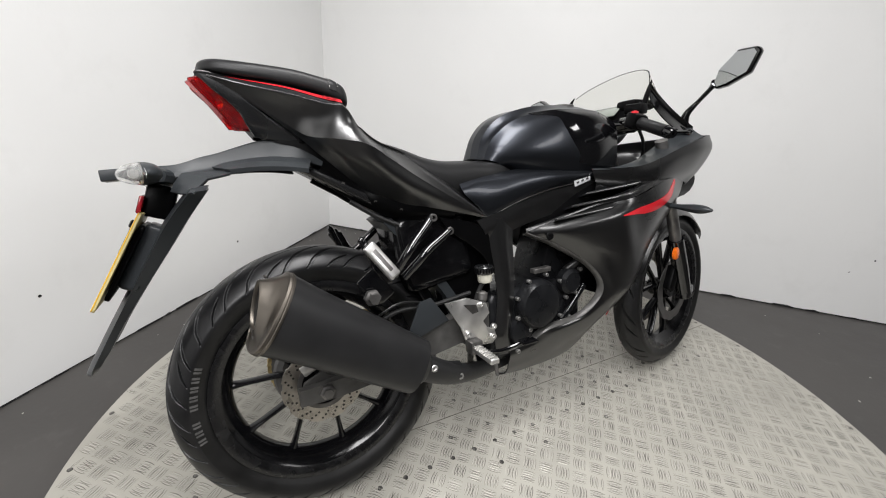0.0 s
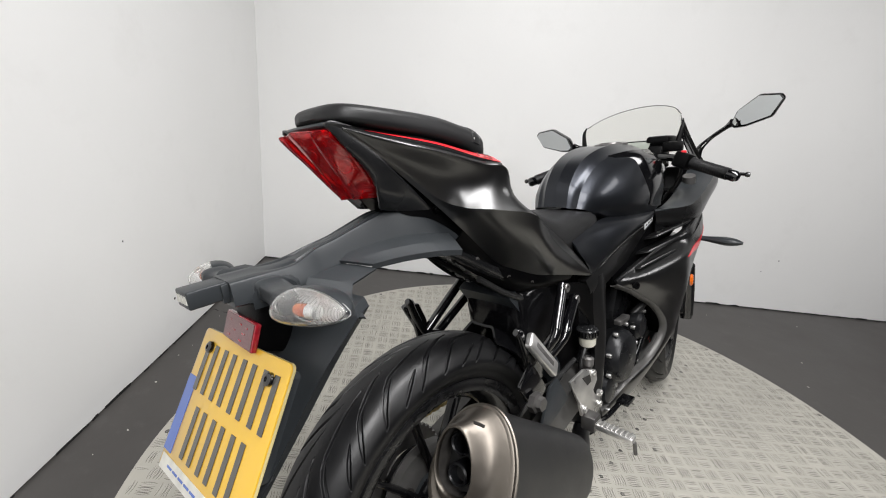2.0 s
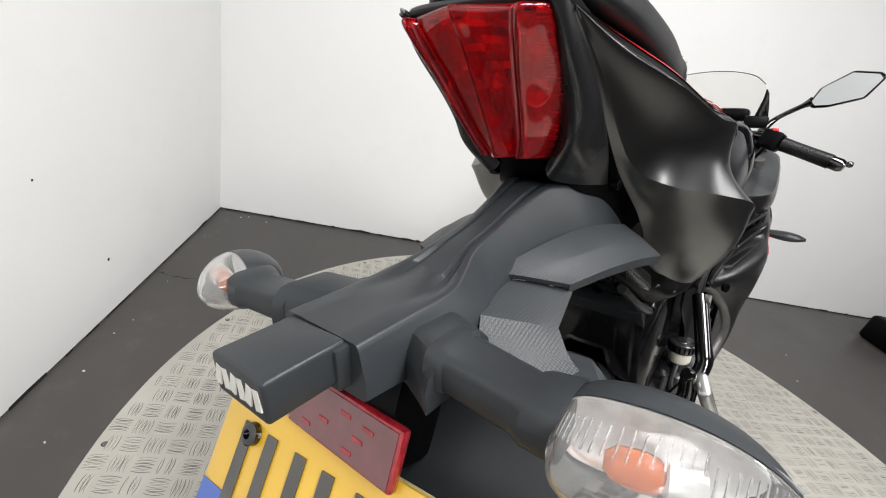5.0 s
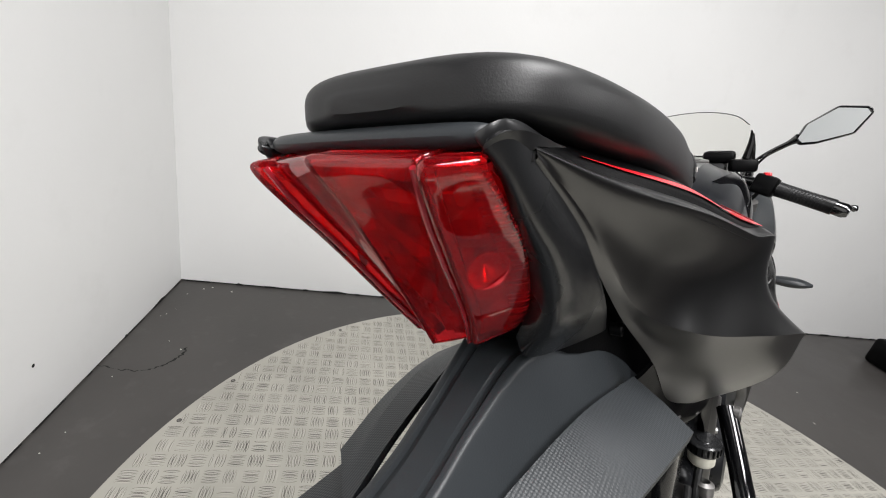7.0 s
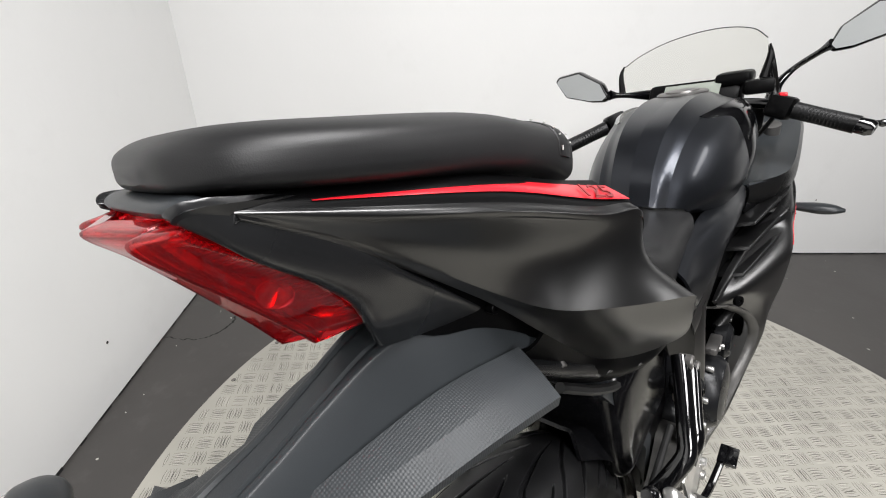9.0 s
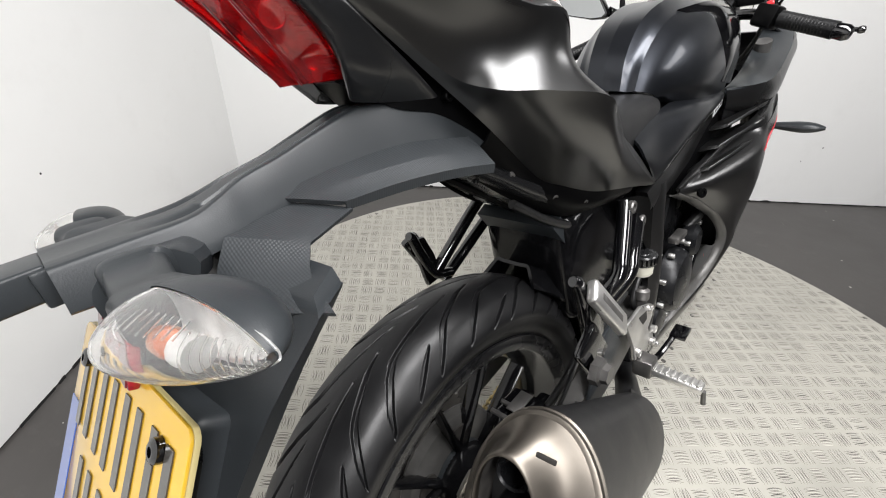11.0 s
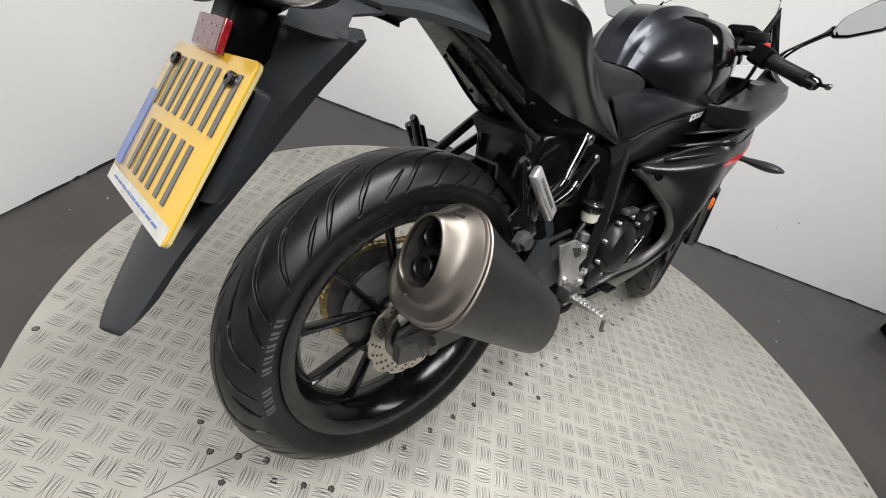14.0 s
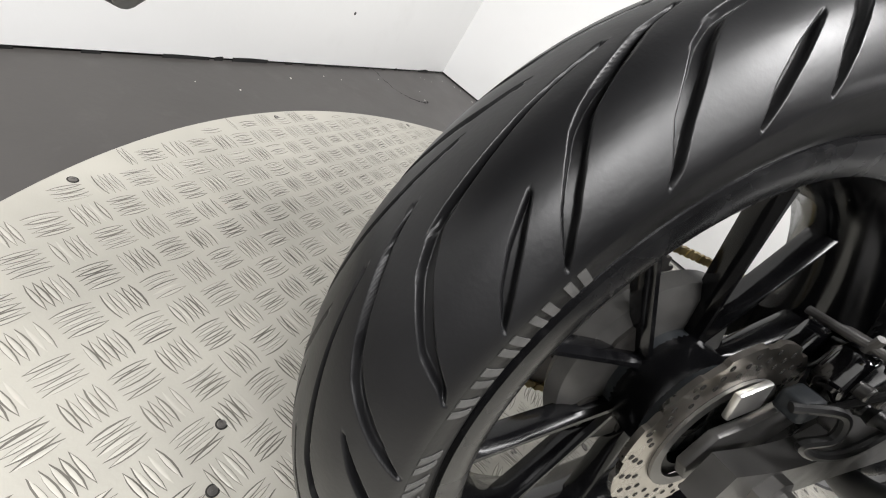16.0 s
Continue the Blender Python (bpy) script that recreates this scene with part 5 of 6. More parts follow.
# ---- indicators ----
def indicator(sx):
    """A teardrop lamp on a stem: housing in front, clear lens behind, its tip outwards and swept forwards."""
    O = 0.003
    stem = part("rear_indicator", loft([[(O + sx * x, y + r * 1.45 * math.copysign(abs(math.cos(a)) ** 0.6, math.cos(a)), z + r * math.copysign(abs(math.sin(a)) ** 0.55, math.sin(a))) for a in np.linspace(0, 2 * math.pi, 24, endpoint=False)] for x, y, z, r in
                                        ((0.054, -0.266, 0.796, 0.0125), (0.0615, -0.266, 0.796, 0.0125), (0.064, -0.267, 0.796, 0.0108), (0.100, -0.271, 0.795, 0.0102), (0.104, -0.271, 0.795, 0.0118), (0.118, -0.268, 0.794, 0.0130))]), "plastic", bike, "rear turn indicator on a rubber stem")
    turn = np.linspace(0, math.pi, 15)
    base, lens, bowl, shell = (0.1165, -0.2690, 0.7925), [], [], []
    for t, r, f in ((0.0, 0.0125, 0.95), (0.06, 0.0158, 1.10), (0.18, 0.0176, 1.18), (0.38, 0.0180, 1.10), (0.58, 0.0164, 0.98), (0.76, 0.0128, 0.78), (0.90, 0.0078, 0.70), (1.0, 0.0022, 0.60)):
        x, y, z = base[0] + 0.0725 * t, base[1] + 0.017 * t, base[2] - 0.0012 * t
        lens.append([(O + sx * x, y - 0.003 - r * f * 1.5 * math.sin(a), z + r * math.cos(a)) for a in turn])
        bowl.append([(O + sx * x, y - 0.0005 + r * 0.30 * math.sin(a), z + 0.90 * r * math.cos(a)) for a in turn])
        shell.append([(O + sx * x, y - 0.0028 + r * 1.75 * math.sin(a) ** 0.85, z + r * 1.04 * math.cos(a)) for a in turn] + [(O + sx * x, y - 0.0015 + r * 0.42 * math.sin(a), z + 0.94 * r * math.cos(a)) for a in turn[::-1]])
    part("lens", patch([list(l) for l in np.array(lens).transpose(1, 0, 2)], 28, 2, thick=0.0014), "clear", stem, "clear ribbed indicator lens", 60)
    part("reflector", patch([list(l) for l in np.array(bowl).transpose(1, 0, 2)], 24, 1, thick=0.0010), "silver", stem, "silvered reflector")
    part("housing", loft(shell, smooth_n=28), "plastic", stem, "matt black housing", 50)
    bulb = np.array((O + sx * 0.143, -0.2755, base[2] - 0.0006))
    way = np.array((sx * 0.97, 0.23, 0.0))
    part("bulb", tube([bulb - way * 0.010, bulb - way * 0.006, bulb + way * 0.002, bulb + way * 0.008, bulb + way * 0.010], [0.0030, 0.0062, 0.0070, 0.0058, 0.0015], 16, 14), "amber", stem, "amber bulb")
    part("bulb_holder", tube([bulb + way * 0.010, bulb + way * 0.021], 0.0072, 2, 14, curve=False), "silver", stem)
    ribs = bmesh.new()
    for k in range(16):
        l = spline(np.array(lens)[:, 2], 60)[6 + 2 * k], spline(np.array(lens)[:, 4], 60)[6 + 2 * k]
        tube([l[0] + np.array((0, 0.0016, 0)), l[1] + np.array((0, 0.0016, 0))], 0.0005, 2, 5, ribs, curve=False)
    for k in range(10):
        l = np.array([np.array(spline(np.array(lens)[:, j], 60)[38 + 2 * k]) for j in (3, 5, 7, 9, 11)])
        tube(l + np.array((0, 0.0017, 0)), 0.0005, 14, 5, ribs)
    tagged(part("lens_rib", ribs, "clear", stem, "fine ribs inside the lens"), kind="stuff")
    # the far side of the fender hangs a little lower
    if sx < 0:
        for ob in (stem, *stem.children):
            ob.data.transform(Matrix.Translation((0, -0.002, -0.009)))


indicator(1)
indicator(-1)

# ---- rear structure ----
TRAY = []
for y, w, zt, zb in ((-0.02, 0.034, 0.815, 0.797), (0.05, 0.056, 0.785, 0.757), (0.12, 0.072, 0.748, 0.712), (0.20, 0.085, 0.715, 0.668), (0.34, 0.090, 0.690, 0.657), (0.44, 0.092, 0.670, 0.645)):
    TRAY.append([(w * math.copysign(abs(math.cos(a)) ** 0.6, math.cos(a)), y, (zt + zb) / 2 + (zt - zb) / 2 * math.copysign(abs(math.sin(a)) ** 0.7, math.sin(a))) for a in np.linspace(0, 2 * math.pi, 28, endpoint=False)])
tray = part("undertray", loft(TRAY, smooth_n=30), "surround", bike, "black plastic undertray")
for y, z in ((0.055, 0.754), (0.125, 0.708), (0.185, 0.676)):
    for o in (-0.035, 0.035):
        part("tray_screw", bolt((o, y, z), (0, -0.35, -0.9), 0.0036, 0.002), "dark", tray)
UNDER = [[(0.067, 0.047, 0.812), (0.071, 0.125, 0.744), (0.085, 0.16, 0.725), (0.097, 0.215, 0.703), (0.107, 0.258, 0.694), (0.105, 0.34, 0.674)],
         [(0.056, 0.044, 0.796), (0.066, 0.110, 0.738), (0.080, 0.152, 0.706), (0.092, 0.206, 0.684), (0.100, 0.258, 0.676), (0.100, 0.34, 0.664)],
         [(0.030, 0.030, 0.775), (0.045, 0.090, 0.728), (0.058, 0.150, 0.690), (0.070, 0.200, 0.668), (0.078, 0.260, 0.660), (0.085, 0.34, 0.652)]]
for sx in (1, -1):
    under = part("under_panel", patch(UNDER, 30, 6, thick=0.003, side=sx), "dark", tray, "dark moulded panel under the tail", 60)
    for y, z, x in ((0.085, 0.755, 0.062), (0.150, 0.712, 0.079), (0.205, 0.690, 0.092)):
        part("panel_screw", bolt((sx * x, y, z), (sx * 0.7, -0.3, -0.6), 0.0042, 0.002), "dull", under)
part("tray_rib", tube([(0.0, 0.03, 0.766), (0.0, 0.12, 0.712), (0.0, 0.20, 0.668), (0.0, 0.32, 0.656)], 0.006, 24, 8), "dark", tray)
part("wiring", tube([(0.05, 0.10, 0.715), (0.062, 0.16, 0.675), (0.068, 0.22, 0.648), (0.060, 0.30, 0.630), (0.070, 0.40, 0.600)], 0.006, 40, 8), "hose", bike, "black wiring loom")
part("battery_box", box((0.16, 0.20, 0.20), Matrix.Translation((0.0, 0.30, 0.585)) @ Matrix.Rotation(radians(8), 4, "X"), 0.03, steps=3), "wheel", bike, "black plastic inner box")
part("linkage_mass", box((0.13, 0.14, 0.30), Matrix.Translation((0.0, 0.40, 0.49)), 0.02), "dark", bike, "dark rear suspension parts")
part("shock_absorber", tube([(0.02, 0.33, 0.60), (0.02, 0.36, 0.36)], 0.03, 12, 16, curve=False), "gloss", bike)
part("inner_guard", loft([[(x, y, z) for x in (-w, w) for y, z in (((y0, z0), (y1, z1)) if x < 0 else ((y1, z1), (y0, z0)))] for w, y0, z0, y1, z1 in ((0.065, 0.17, 0.66, 0.19, 0.67), (0.07, 0.24, 0.58, 0.265, 0.585), (0.07, 0.325, 0.45, 0.35, 0.455), (0.06, 0.345, 0.33, 0.37, 0.335))]), "plastic", bike, "black inner mudguard")


def hugger():
    lines = []
    for t in (-1, -0.8, -0.6, -0.3, 0, 0.3, 0.6, 0.8, 1):
        l = []
        for k in range(7):
            a = radians(2 + 58 * k / 6)
            w = 0.068 - 0.022 * max(0, k - 4) / 2
            r = RR + 0.022 - 0.030 * max(0.0, (abs(t) - 0.60) / 0.40) ** 1.2
            l.append((w * t, RW.y + r * math.cos(a), RW.z + r * math.sin(a)))
        lines.append(l)
    return patch(lines, 24, 3, thick=0.005)


part("hugger", hugger(), "wheel", bike, "gloss black wheel hugger")
for sx in (1, -1):
    arm = part("swingarm", loft([[(sx * x, y, z + d) for x, d in ((x0, h), (x0 + w, h), (x0 + w, -h), (x0, -h))] for x0, w, y, z, h in
                                 ((0.088, 0.018, -0.062, 0.308, 0.018), (0.088, 0.020, 0.00, 0.310, 0.020), (0.086, 0.022, 0.06, 0.316, 0.022), (0.080, 0.028, 0.15, 0.335, 0.028), (0.076, 0.034, 0.30, 0.37, 0.036), (0.06, 0.04, 0.43, 0.385, 0.040))], smooth_n=20), "satingrey", bike, "worn black box-section swingarm", 40)
    part("axle_nut", lathe([(0, 0.017), (0.012, 0.017), (0.014, 0.012), (0.020, 0.011), (0.020, 0.0005)], (sx * 0.104, -0.005, 0.312), (sx, 0, 0), 6, closed=False), "dull", arm, "axle nut")
# rear caliper
CM = frame_of((0.070, 0.072, 0.402), (0, 1, -0.10), (0, 0.10, 1))        # along the caliper, then up
cal = part("rear_caliper", slab([(-0.040, -0.016), (-0.030, -0.026), (0.040, -0.026), (0.058, -0.012), (0.058, 0.010), (0.046, 0.020), (-0.028, 0.020), (-0.040, 0.012)], 0.024, CM @ Matrix.Translation((0, 0, 0.0)), 0.005, steps=2), "gloss", bike, "black rear brake caliper")
part("caliper_half", slab([(-0.034, -0.018), (0.046, -0.018), (0.052, 0.004), (0.034, 0.018), (-0.024, 0.018)], 0.018, CM @ Matrix.Translation((0, 0, -0.030)), 0.004), "gloss", cal)
part("caliper_bridge", box((0.034, 0.010, 0.060), CM @ Matrix.Translation((0.012, 0.017, -0.002)), 0.003), "gloss", cal)
for o in (-0.022, 0.002):
    part("pad_pin", tube([CM @ Vector((o - 0.012, 0.022, -0.030)), CM @ Vector((o - 0.012, 0.022, 0.028))], 0.0035, 2, 10, curve=False), "dull", cal, "dull steel pad pin")
part("pad_spring", box((0.040, 0.0025, 0.020), CM @ Matrix.Translation((0.0, 0.026, -0.006)) @ Matrix.Rotation(radians(8), 4, "Z"), 0.0008), "dull", cal, "dull pad spring")
part("slide_boot", lathe([(-0.02, 0.007), (-0.014, 0.009), (-0.010, 0.007), (-0.006, 0.009), (-0.002, 0.007), (0.004, 0.009), (0.010, 0.006), (0.016, 0.006)], CM @ Vector((0.045, -0.020, 0.028)), (1, 0, 0), 16), "hose", cal, "ribbed rubber boot")
part("bleed_nipple", tube([CM @ Vector((-0.030, 0.016, 0.012)), CM @ Vector((-0.040, 0.030, 0.016))], 0.0035, 2, 8, curve=False), "dull", cal)
part("caliper_bracket", slab([(-0.060, -0.030), (-0.046, -0.044), (0.010, -0.044), (0.030, -0.010), (0.060, 0.030), (0.052, 0.048), (0.020, 0.042), (-0.02, 0.014), (-0.052, 0.0)], 0.009, frame_of((0.073, 0.005, 0.330), (0, 1, 0), (0, 0, 1)), 0.002), "satingrey", cal, "worn caliper bracket plate")
part("pad_back", box((0.006, 0.034, 0.026), frame_of((0.074, -0.033, 0.360), (1, 0, 0), (0, 1, 0.5)), 0.002), "alu", cal, "bare metal pad backing")
part("sensor_body", box((0.020, 0.024, 0.018), frame_of((0.088, -0.004, 0.374), (1, 0, 0), (0, 1, 0.4)), 0.004, steps=2), "plastic", cal, "black wheel speed sensor")
part("sensor_bolt", bolt((0.090, -0.006, 0.372), (1, 0, 0), 0.006, 0.006), "dull", cal)
for y, z in ((0.048, 0.398), (0.098, 0.392), (0.052, 0.365)):
    part("caliper_bolt", bolt((0.095, y, z), (1, 0, 0), 0.0065, 0.007), "dull", cal)
part("sensor_lead", tube([(0.090, -0.020, 0.372), (0.106, 0.004, 0.384), (0.110, 0.014, 0.366), (0.104, 0.000, 0.352), (0.108, 0.030, 0.344), (0.112, 0.080, 0.352), (0.110, 0.16, 0.385)], 0.0038, 50, 8), "hose", bike, "black sensor lead")
part("brake_hose", tube([(0.085, 0.085, 0.40), (0.10, 0.12, 0.435), (0.10, 0.18, 0.455), (0.095, 0.27, 0.45), (0.09, 0.38, 0.46)], 0.0055, 40, 10), "hose", bike, "black brake hose")
part("sensor_cable", tube([(0.085, 0.03, 0.36), (0.115, 0.08, 0.43), (0.11, 0.17, 0.475), (0.10, 0.26, 0.46)], 0.003, 40, 8), "hose", bike)
part("chain_guard_plate", slab([(0.18, 0.372), (0.225, 0.470), (0.255, 0.476), (0.30, 0.412)], 0.006, Matrix(((0, 0, 1, 0.112), (1, 0, 0, 0), (0, 1, 0, 0), (0, 0, 0, 1))), 0.001), "plastic", bike, "grey black side cover plate")


# passenger pegs on tube hangers
def hanger(sx):
    if sx > 0:
        first = [(0.120, 0.269, 0.671), (0.129, 0.246, 0.650), (0.142, 0.209, 0.618), (0.1465, 0.194, 0.602), (0.141, 0.184, 0.586), (0.121, 0.166, 0.548)]
        second = [(0.124, 0.312, 0.635), (0.131, 0.288, 0.622), (0.142, 0.248, 0.602), (0.147, 0.230, 0.590), (0.142, 0.216, 0.574), (0.124, 0.188, 0.540)]
    else:
        first = [(-0.118, 0.269, 0.671), (-0.128, 0.220, 0.628), (-0.138, 0.135, 0.556)]
        second = [(-0.122, 0.312, 0.635), (-0.130, 0.250, 0.595), (-0.138, 0.150, 0.532)]
    t = part("peg_hanger", tube(first, 0.0102, 40, 14), "gloss", bike, "gloss black tubular peg hanger")
    part("hanger_tube", tube(second, 0.0102, 40, 14), "gloss", t)
    for c in ((0.262, 0.664), (0.304, 0.629)):
        part("hanger_bolt", bolt((sx * 0.124, c[0] + 0.004, c[1] + 0.004), (sx, 0, 0), 0.0095, 0.011), "dull", t)
    part("peg_bracket", slab([(0.135 + a, 0.535 + b) for a, b in ((-0.018, 0.0), (0.014, 0.004), (0.006, 0.05), (-0.012, 0.09), (-0.028, 0.092), (-0.032, 0.06))], 0.010, Matrix(((0, 0, sx, sx * 0.140), (1, 0, 0, 0), (0, 1, 0, 0), (0, 0, 0, 1))), 0.003), "gloss", t)
    part("bracket_arm", tube([(sx * 0.136, 0.086, 0.640), (sx * 0.138, 0.094, 0.634), (sx * 0.138, 0.108, 0.600), (sx * 0.134, 0.130, 0.556), (sx * 0.126, 0.160, 0.548)], [0.006, 0.0085, 0.0085, 0.008, 0.008], 30, 12), "gloss", t, "black loop of the peg bracket")
    # folded peg with two bars
    a, b = Vector((sx * 0.152, 0.098, 0.630)), Vector((sx * 0.172, 0.150, 0.556))
    d = (b - a).normalized()
    m = frame_of((a + b) / 2, d, Vector((sx, 0.3, 0.2)))
    peg = part("passenger_peg", box((0.090, 0.014, 0.030), m, 0.005, steps=2), "alu" if sx > 0 else "gloss", t, "folded bare aluminium passenger peg" if sx > 0 else "folded black passenger peg")
    part("peg_slot", box((0.062, 0.0150, 0.0150), m, 0.004), "dull", peg, "hollow of the peg")


hanger(1)
hanger(-1)

# rider peg, heel plate, master cylinder
HP = [(0.284, 0.458), (0.345, 0.462), (0.403, 0.438), (0.412, 0.410), (0.392, 0.392), (0.405, 0.372), (0.425, 0.366), (0.432, 0.340), (0.418, 0.325), (0.385, 0.330), (0.352, 0.345), (0.338, 0.352), (0.325, 0.39)]
heel = part("heel_plate", slab(HP, 0.007, Matrix(((0, 0, 1, 0.124), (1, 0, 0, 0), (0, 1, 0, 0), (0, 0, 0, 1))), 0.002), "alu", bike, "bare aluminium heel plate")
# uncut plate: a black slab gives the opening its shade
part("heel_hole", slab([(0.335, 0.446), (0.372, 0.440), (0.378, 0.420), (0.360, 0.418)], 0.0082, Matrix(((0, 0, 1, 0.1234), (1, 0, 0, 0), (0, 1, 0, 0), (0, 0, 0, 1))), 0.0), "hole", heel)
for y, z in ((0.422, 0.372), (0.420, 0.345), (0.345, 0.367), (0.386, 0.438)):
    part("heel_bolt", bolt((0.131, y, z), (1, 0, 0), 0.008, 0.006), "alu", heel)
pegm = frame_of((0.195, 0.353, 0.335), (1, -0.02, -0.03), (0, 1, 0))
peg = part("rider_peg", box((0.085, 0.024, 0.014), pegm, 0.004, steps=2), "alu", bike, "knurled aluminium rider footpeg")
for k in range(8):
    part("peg_tooth", box((0.004, 0.020, 0.004), pegm @ Matrix.Translation((-0.035 + 0.01 * k, 0, 0.008)), 0.0006), "alu", peg)
part("peg_pin", tube([(0.238, 0.352, 0.330), (0.240, 0.354, 0.302)], 0.004, 2, 10, curve=False), "dull", peg)
part("peg_mount", box((0.035, 0.035, 0.035), Matrix.Translation((0.142, 0.355, 0.338)), 0.006), "dull", bike)
pedal = part("brake_pedal", tube([(0.135, 0.365, 0.325), (0.142, 0.43, 0.305), (0.150, 0.50, 0.315)], 0.006, 20, 10), "gloss", bike, "black brake pedal")
part("pedal_pad", box((0.030, 0.045, 0.008), Matrix.Translation((0.158, 0.512, 0.319)), 0.002), "gloss", pedal)
res = part("brake_reservoir", lathe([(0, 0.0005), (0, 0.016), (0.004, 0.019), (0.024, 0.020), (0.024, 0.0005)], (0.1015, 0.420, 0.484), (0, 0, 1), 32, closed=False), "fluid", bike, "milky brake fluid reservoir with a black cap")
rescap = part("cap", lathe([(0.0, 0.0225), (0.003, 0.0245), (0.017, 0.0245), (0.0195, 0.0225), (0.0195, 0.012), (0.021, 0.011), (0.021, 0.0005)], (0.1025, 0.4175, 0.508), (0, 0, 1), 32, closed=False), "surround", res, "black ribbed cap")
for k in range(20):
    a = 2 * math.pi * k / 20
    part("cap_rib", box((0.0022, 0.0030, 0.012), Matrix.Translation((0.1025 + 0.0245 * math.cos(a), 0.4175 + 0.0245 * math.sin(a), 0.518)) @ Matrix.Rotation(a, 4, "Z"), 0.0007), "dark", rescap)
part("reservoir_hose", tube([(0.1015, 0.418, 0.488), (0.100, 0.404, 0.468), (0.100, 0.392, 0.44), (0.104, 0.398, 0.425)], 0.006, 24, 10), "hose", res)
part("master_cylinder", lathe([(-0.035, 0.006), (-0.03, 0.011), (0.01, 0.011), (0.014, 0.014), (0.03, 0.014), (0.034, 0.008)], (0.110, 0.402, 0.430), (0, 0.1, 1), 16), "dull", bike, "brake master cylinder")
part("swing_bolt", lathe([(0, 0.018), (0.010, 0.018), (0.012, 0.013), (0.020, 0.012), (0.020, 0.0005)], (0.160, 0.096, 0.519), (1, 0.1, 0), 6, closed=False), "dull", bike, "muffler mounting bolt")
part("muffler_bracket", box((0.012, 0.05, 0.075), Matrix.Translation((0.150, 0.110, 0.535)) @ Matrix.Rotation(radians(35), 4, "X"), 0.005), "gloss", bike)


# ---- exhaust ----
def muffler_ring(c, a, b, up, right, power=2.3, n=60):
    ring = []
    for k in range(n):
        t = 2 * math.pi * k / n
        ct, st = math.cos(t), math.sin(t)
        u = math.copysign(abs(ct) ** (2 / power), ct) * a * (1 - 0.18 * st)
        v = math.copysign(abs(st) ** (2 / power), st) * b
        ring.append(tuple(Vector(c) + Vector(right) * u + Vector(up) * v))
    return ring


F0, B0 = Vector((0.182, 0.168, 0.358)), Vector((0.199, -0.098, 0.536))     # front end, and the middle of the slanted end ring
AX = (B0 - F0).normalized()
RIGHT = (Vector((1, 0, 0)) - AX * AX.x).normalized()
UP = RIGHT.cross(AX)
if UP.z < 0:
    UP = -UP
CUT, LIP = Vector((-0.06, 0.55, 0.83)).normalized(), Vector((-0.03, 0.255, 0.967)).normalized()
SIDEW = Vector((1, 0.10, 0)).normalized()
muffler = part("muffler", loft([muffler_ring(F0 - AX * 0.030, 0.030, 0.032, UP, RIGHT), muffler_ring(F0 - AX * 0.004, 0.045, 0.057, UP, RIGHT), muffler_ring(F0, 0.048, 0.061, UP, RIGHT), muffler_ring(F0 + (B0 - F0) * 0.35, 0.051, 0.066, UP, RIGHT), muffler_ring(F0 + (B0 - F0) * 0.70, 0.054, 0.069, (UP + CUT).normalized(), RIGHT),
                                muffler_ring(B0, 0.0575, 0.0760, CUT, SIDEW)], smooth_n=30), "matblack", bike, "heat-proof black muffler", 40)
part("end_ring", loft([muffler_ring(B0 + AX * o, a, b, CUT, SIDEW, 2.3, 60) for o, a, b in ((-0.0010, 0.0576, 0.0745), (0.0000, 0.0603, 0.0778), (0.0035, 0.0609, 0.0782), (0.0050, 0.0593, 0.0766), (0.0058, 0.0593, 0.0766), (0.0072, 0.0601, 0.0774), (0.0110, 0.0593, 0.0766), (0.0128, 0.0565, 0.0742), (0.0128, 0.0536, 0.0712), (0.0000, 0.0494, 0.0651))], caps=False), "steel", muffler, "brushed steel end ring", 40)
CAPC = Vector((0.187, -0.1265, 0.5535))
MA = -LIP.cross(SIDEW).normalized()                     # the way that the mouth faces
if MA.y > 0:
    MA = -MA
outer = [muffler_ring(B0 + AX * 0.0125, 0.0550, 0.0730, CUT, SIDEW), muffler_ring(B0.lerp(CAPC, 0.52), 0.0405, 0.0590, (CUT * 0.5 + LIP * 0.5).normalized(), SIDEW), muffler_ring(CAPC, 0.0300, 0.0465, LIP, SIDEW)]
capm = loft(outer, caps=False, smooth_n=24)
loft([muffler_ring(CAPC + MA * o, a, b, LIP, SIDEW) for o, a, b in ((0.0, 0.0300, 0.0465), (0.0012, 0.0290, 0.0455), (0.0014, 0.0276, 0.0441), (0.0, 0.0264, 0.0428), (-0.005, 0.0258, 0.0422))], capm, caps=False)
bmesh.ops.remove_doubles(capm, verts=capm.verts, dist=0.00005)
part("end_cap", capm, "steel", muffler, "brushed steel end cap with an oval mouth", 60)
part("mouth_wall", loft([muffler_ring(CAPC - MA * 0.0045, 0.0259, 0.0423, LIP, SIDEW), muffler_ring(CAPC - MA * 0.044, 0.0255, 0.0415, LIP, SIDEW)], caps=False), "hole", muffler, "sooty mouth wall")
part("mouth_back", loft([muffler_ring(CAPC - MA * 0.036, 0.0257, 0.0420, LIP, SIDEW), muffler_ring(CAPC - MA * 0.042, 0.0255, 0.0415, LIP, SIDEW)]), "hole", muffler, "sooty mouth")
for s in (1, -1):
    c = CAPC - MA * 0.022 + LIP * 0.0200 * s
    part("outlet_pipe", lathe([(-0.012, 0.0150), (0.010, 0.0150), (0.012, 0.0132), (0.010, 0.0115), (-0.012, 0.0115)], c, MA, 24), "engine", muffler, "small sooty outlet pipe")
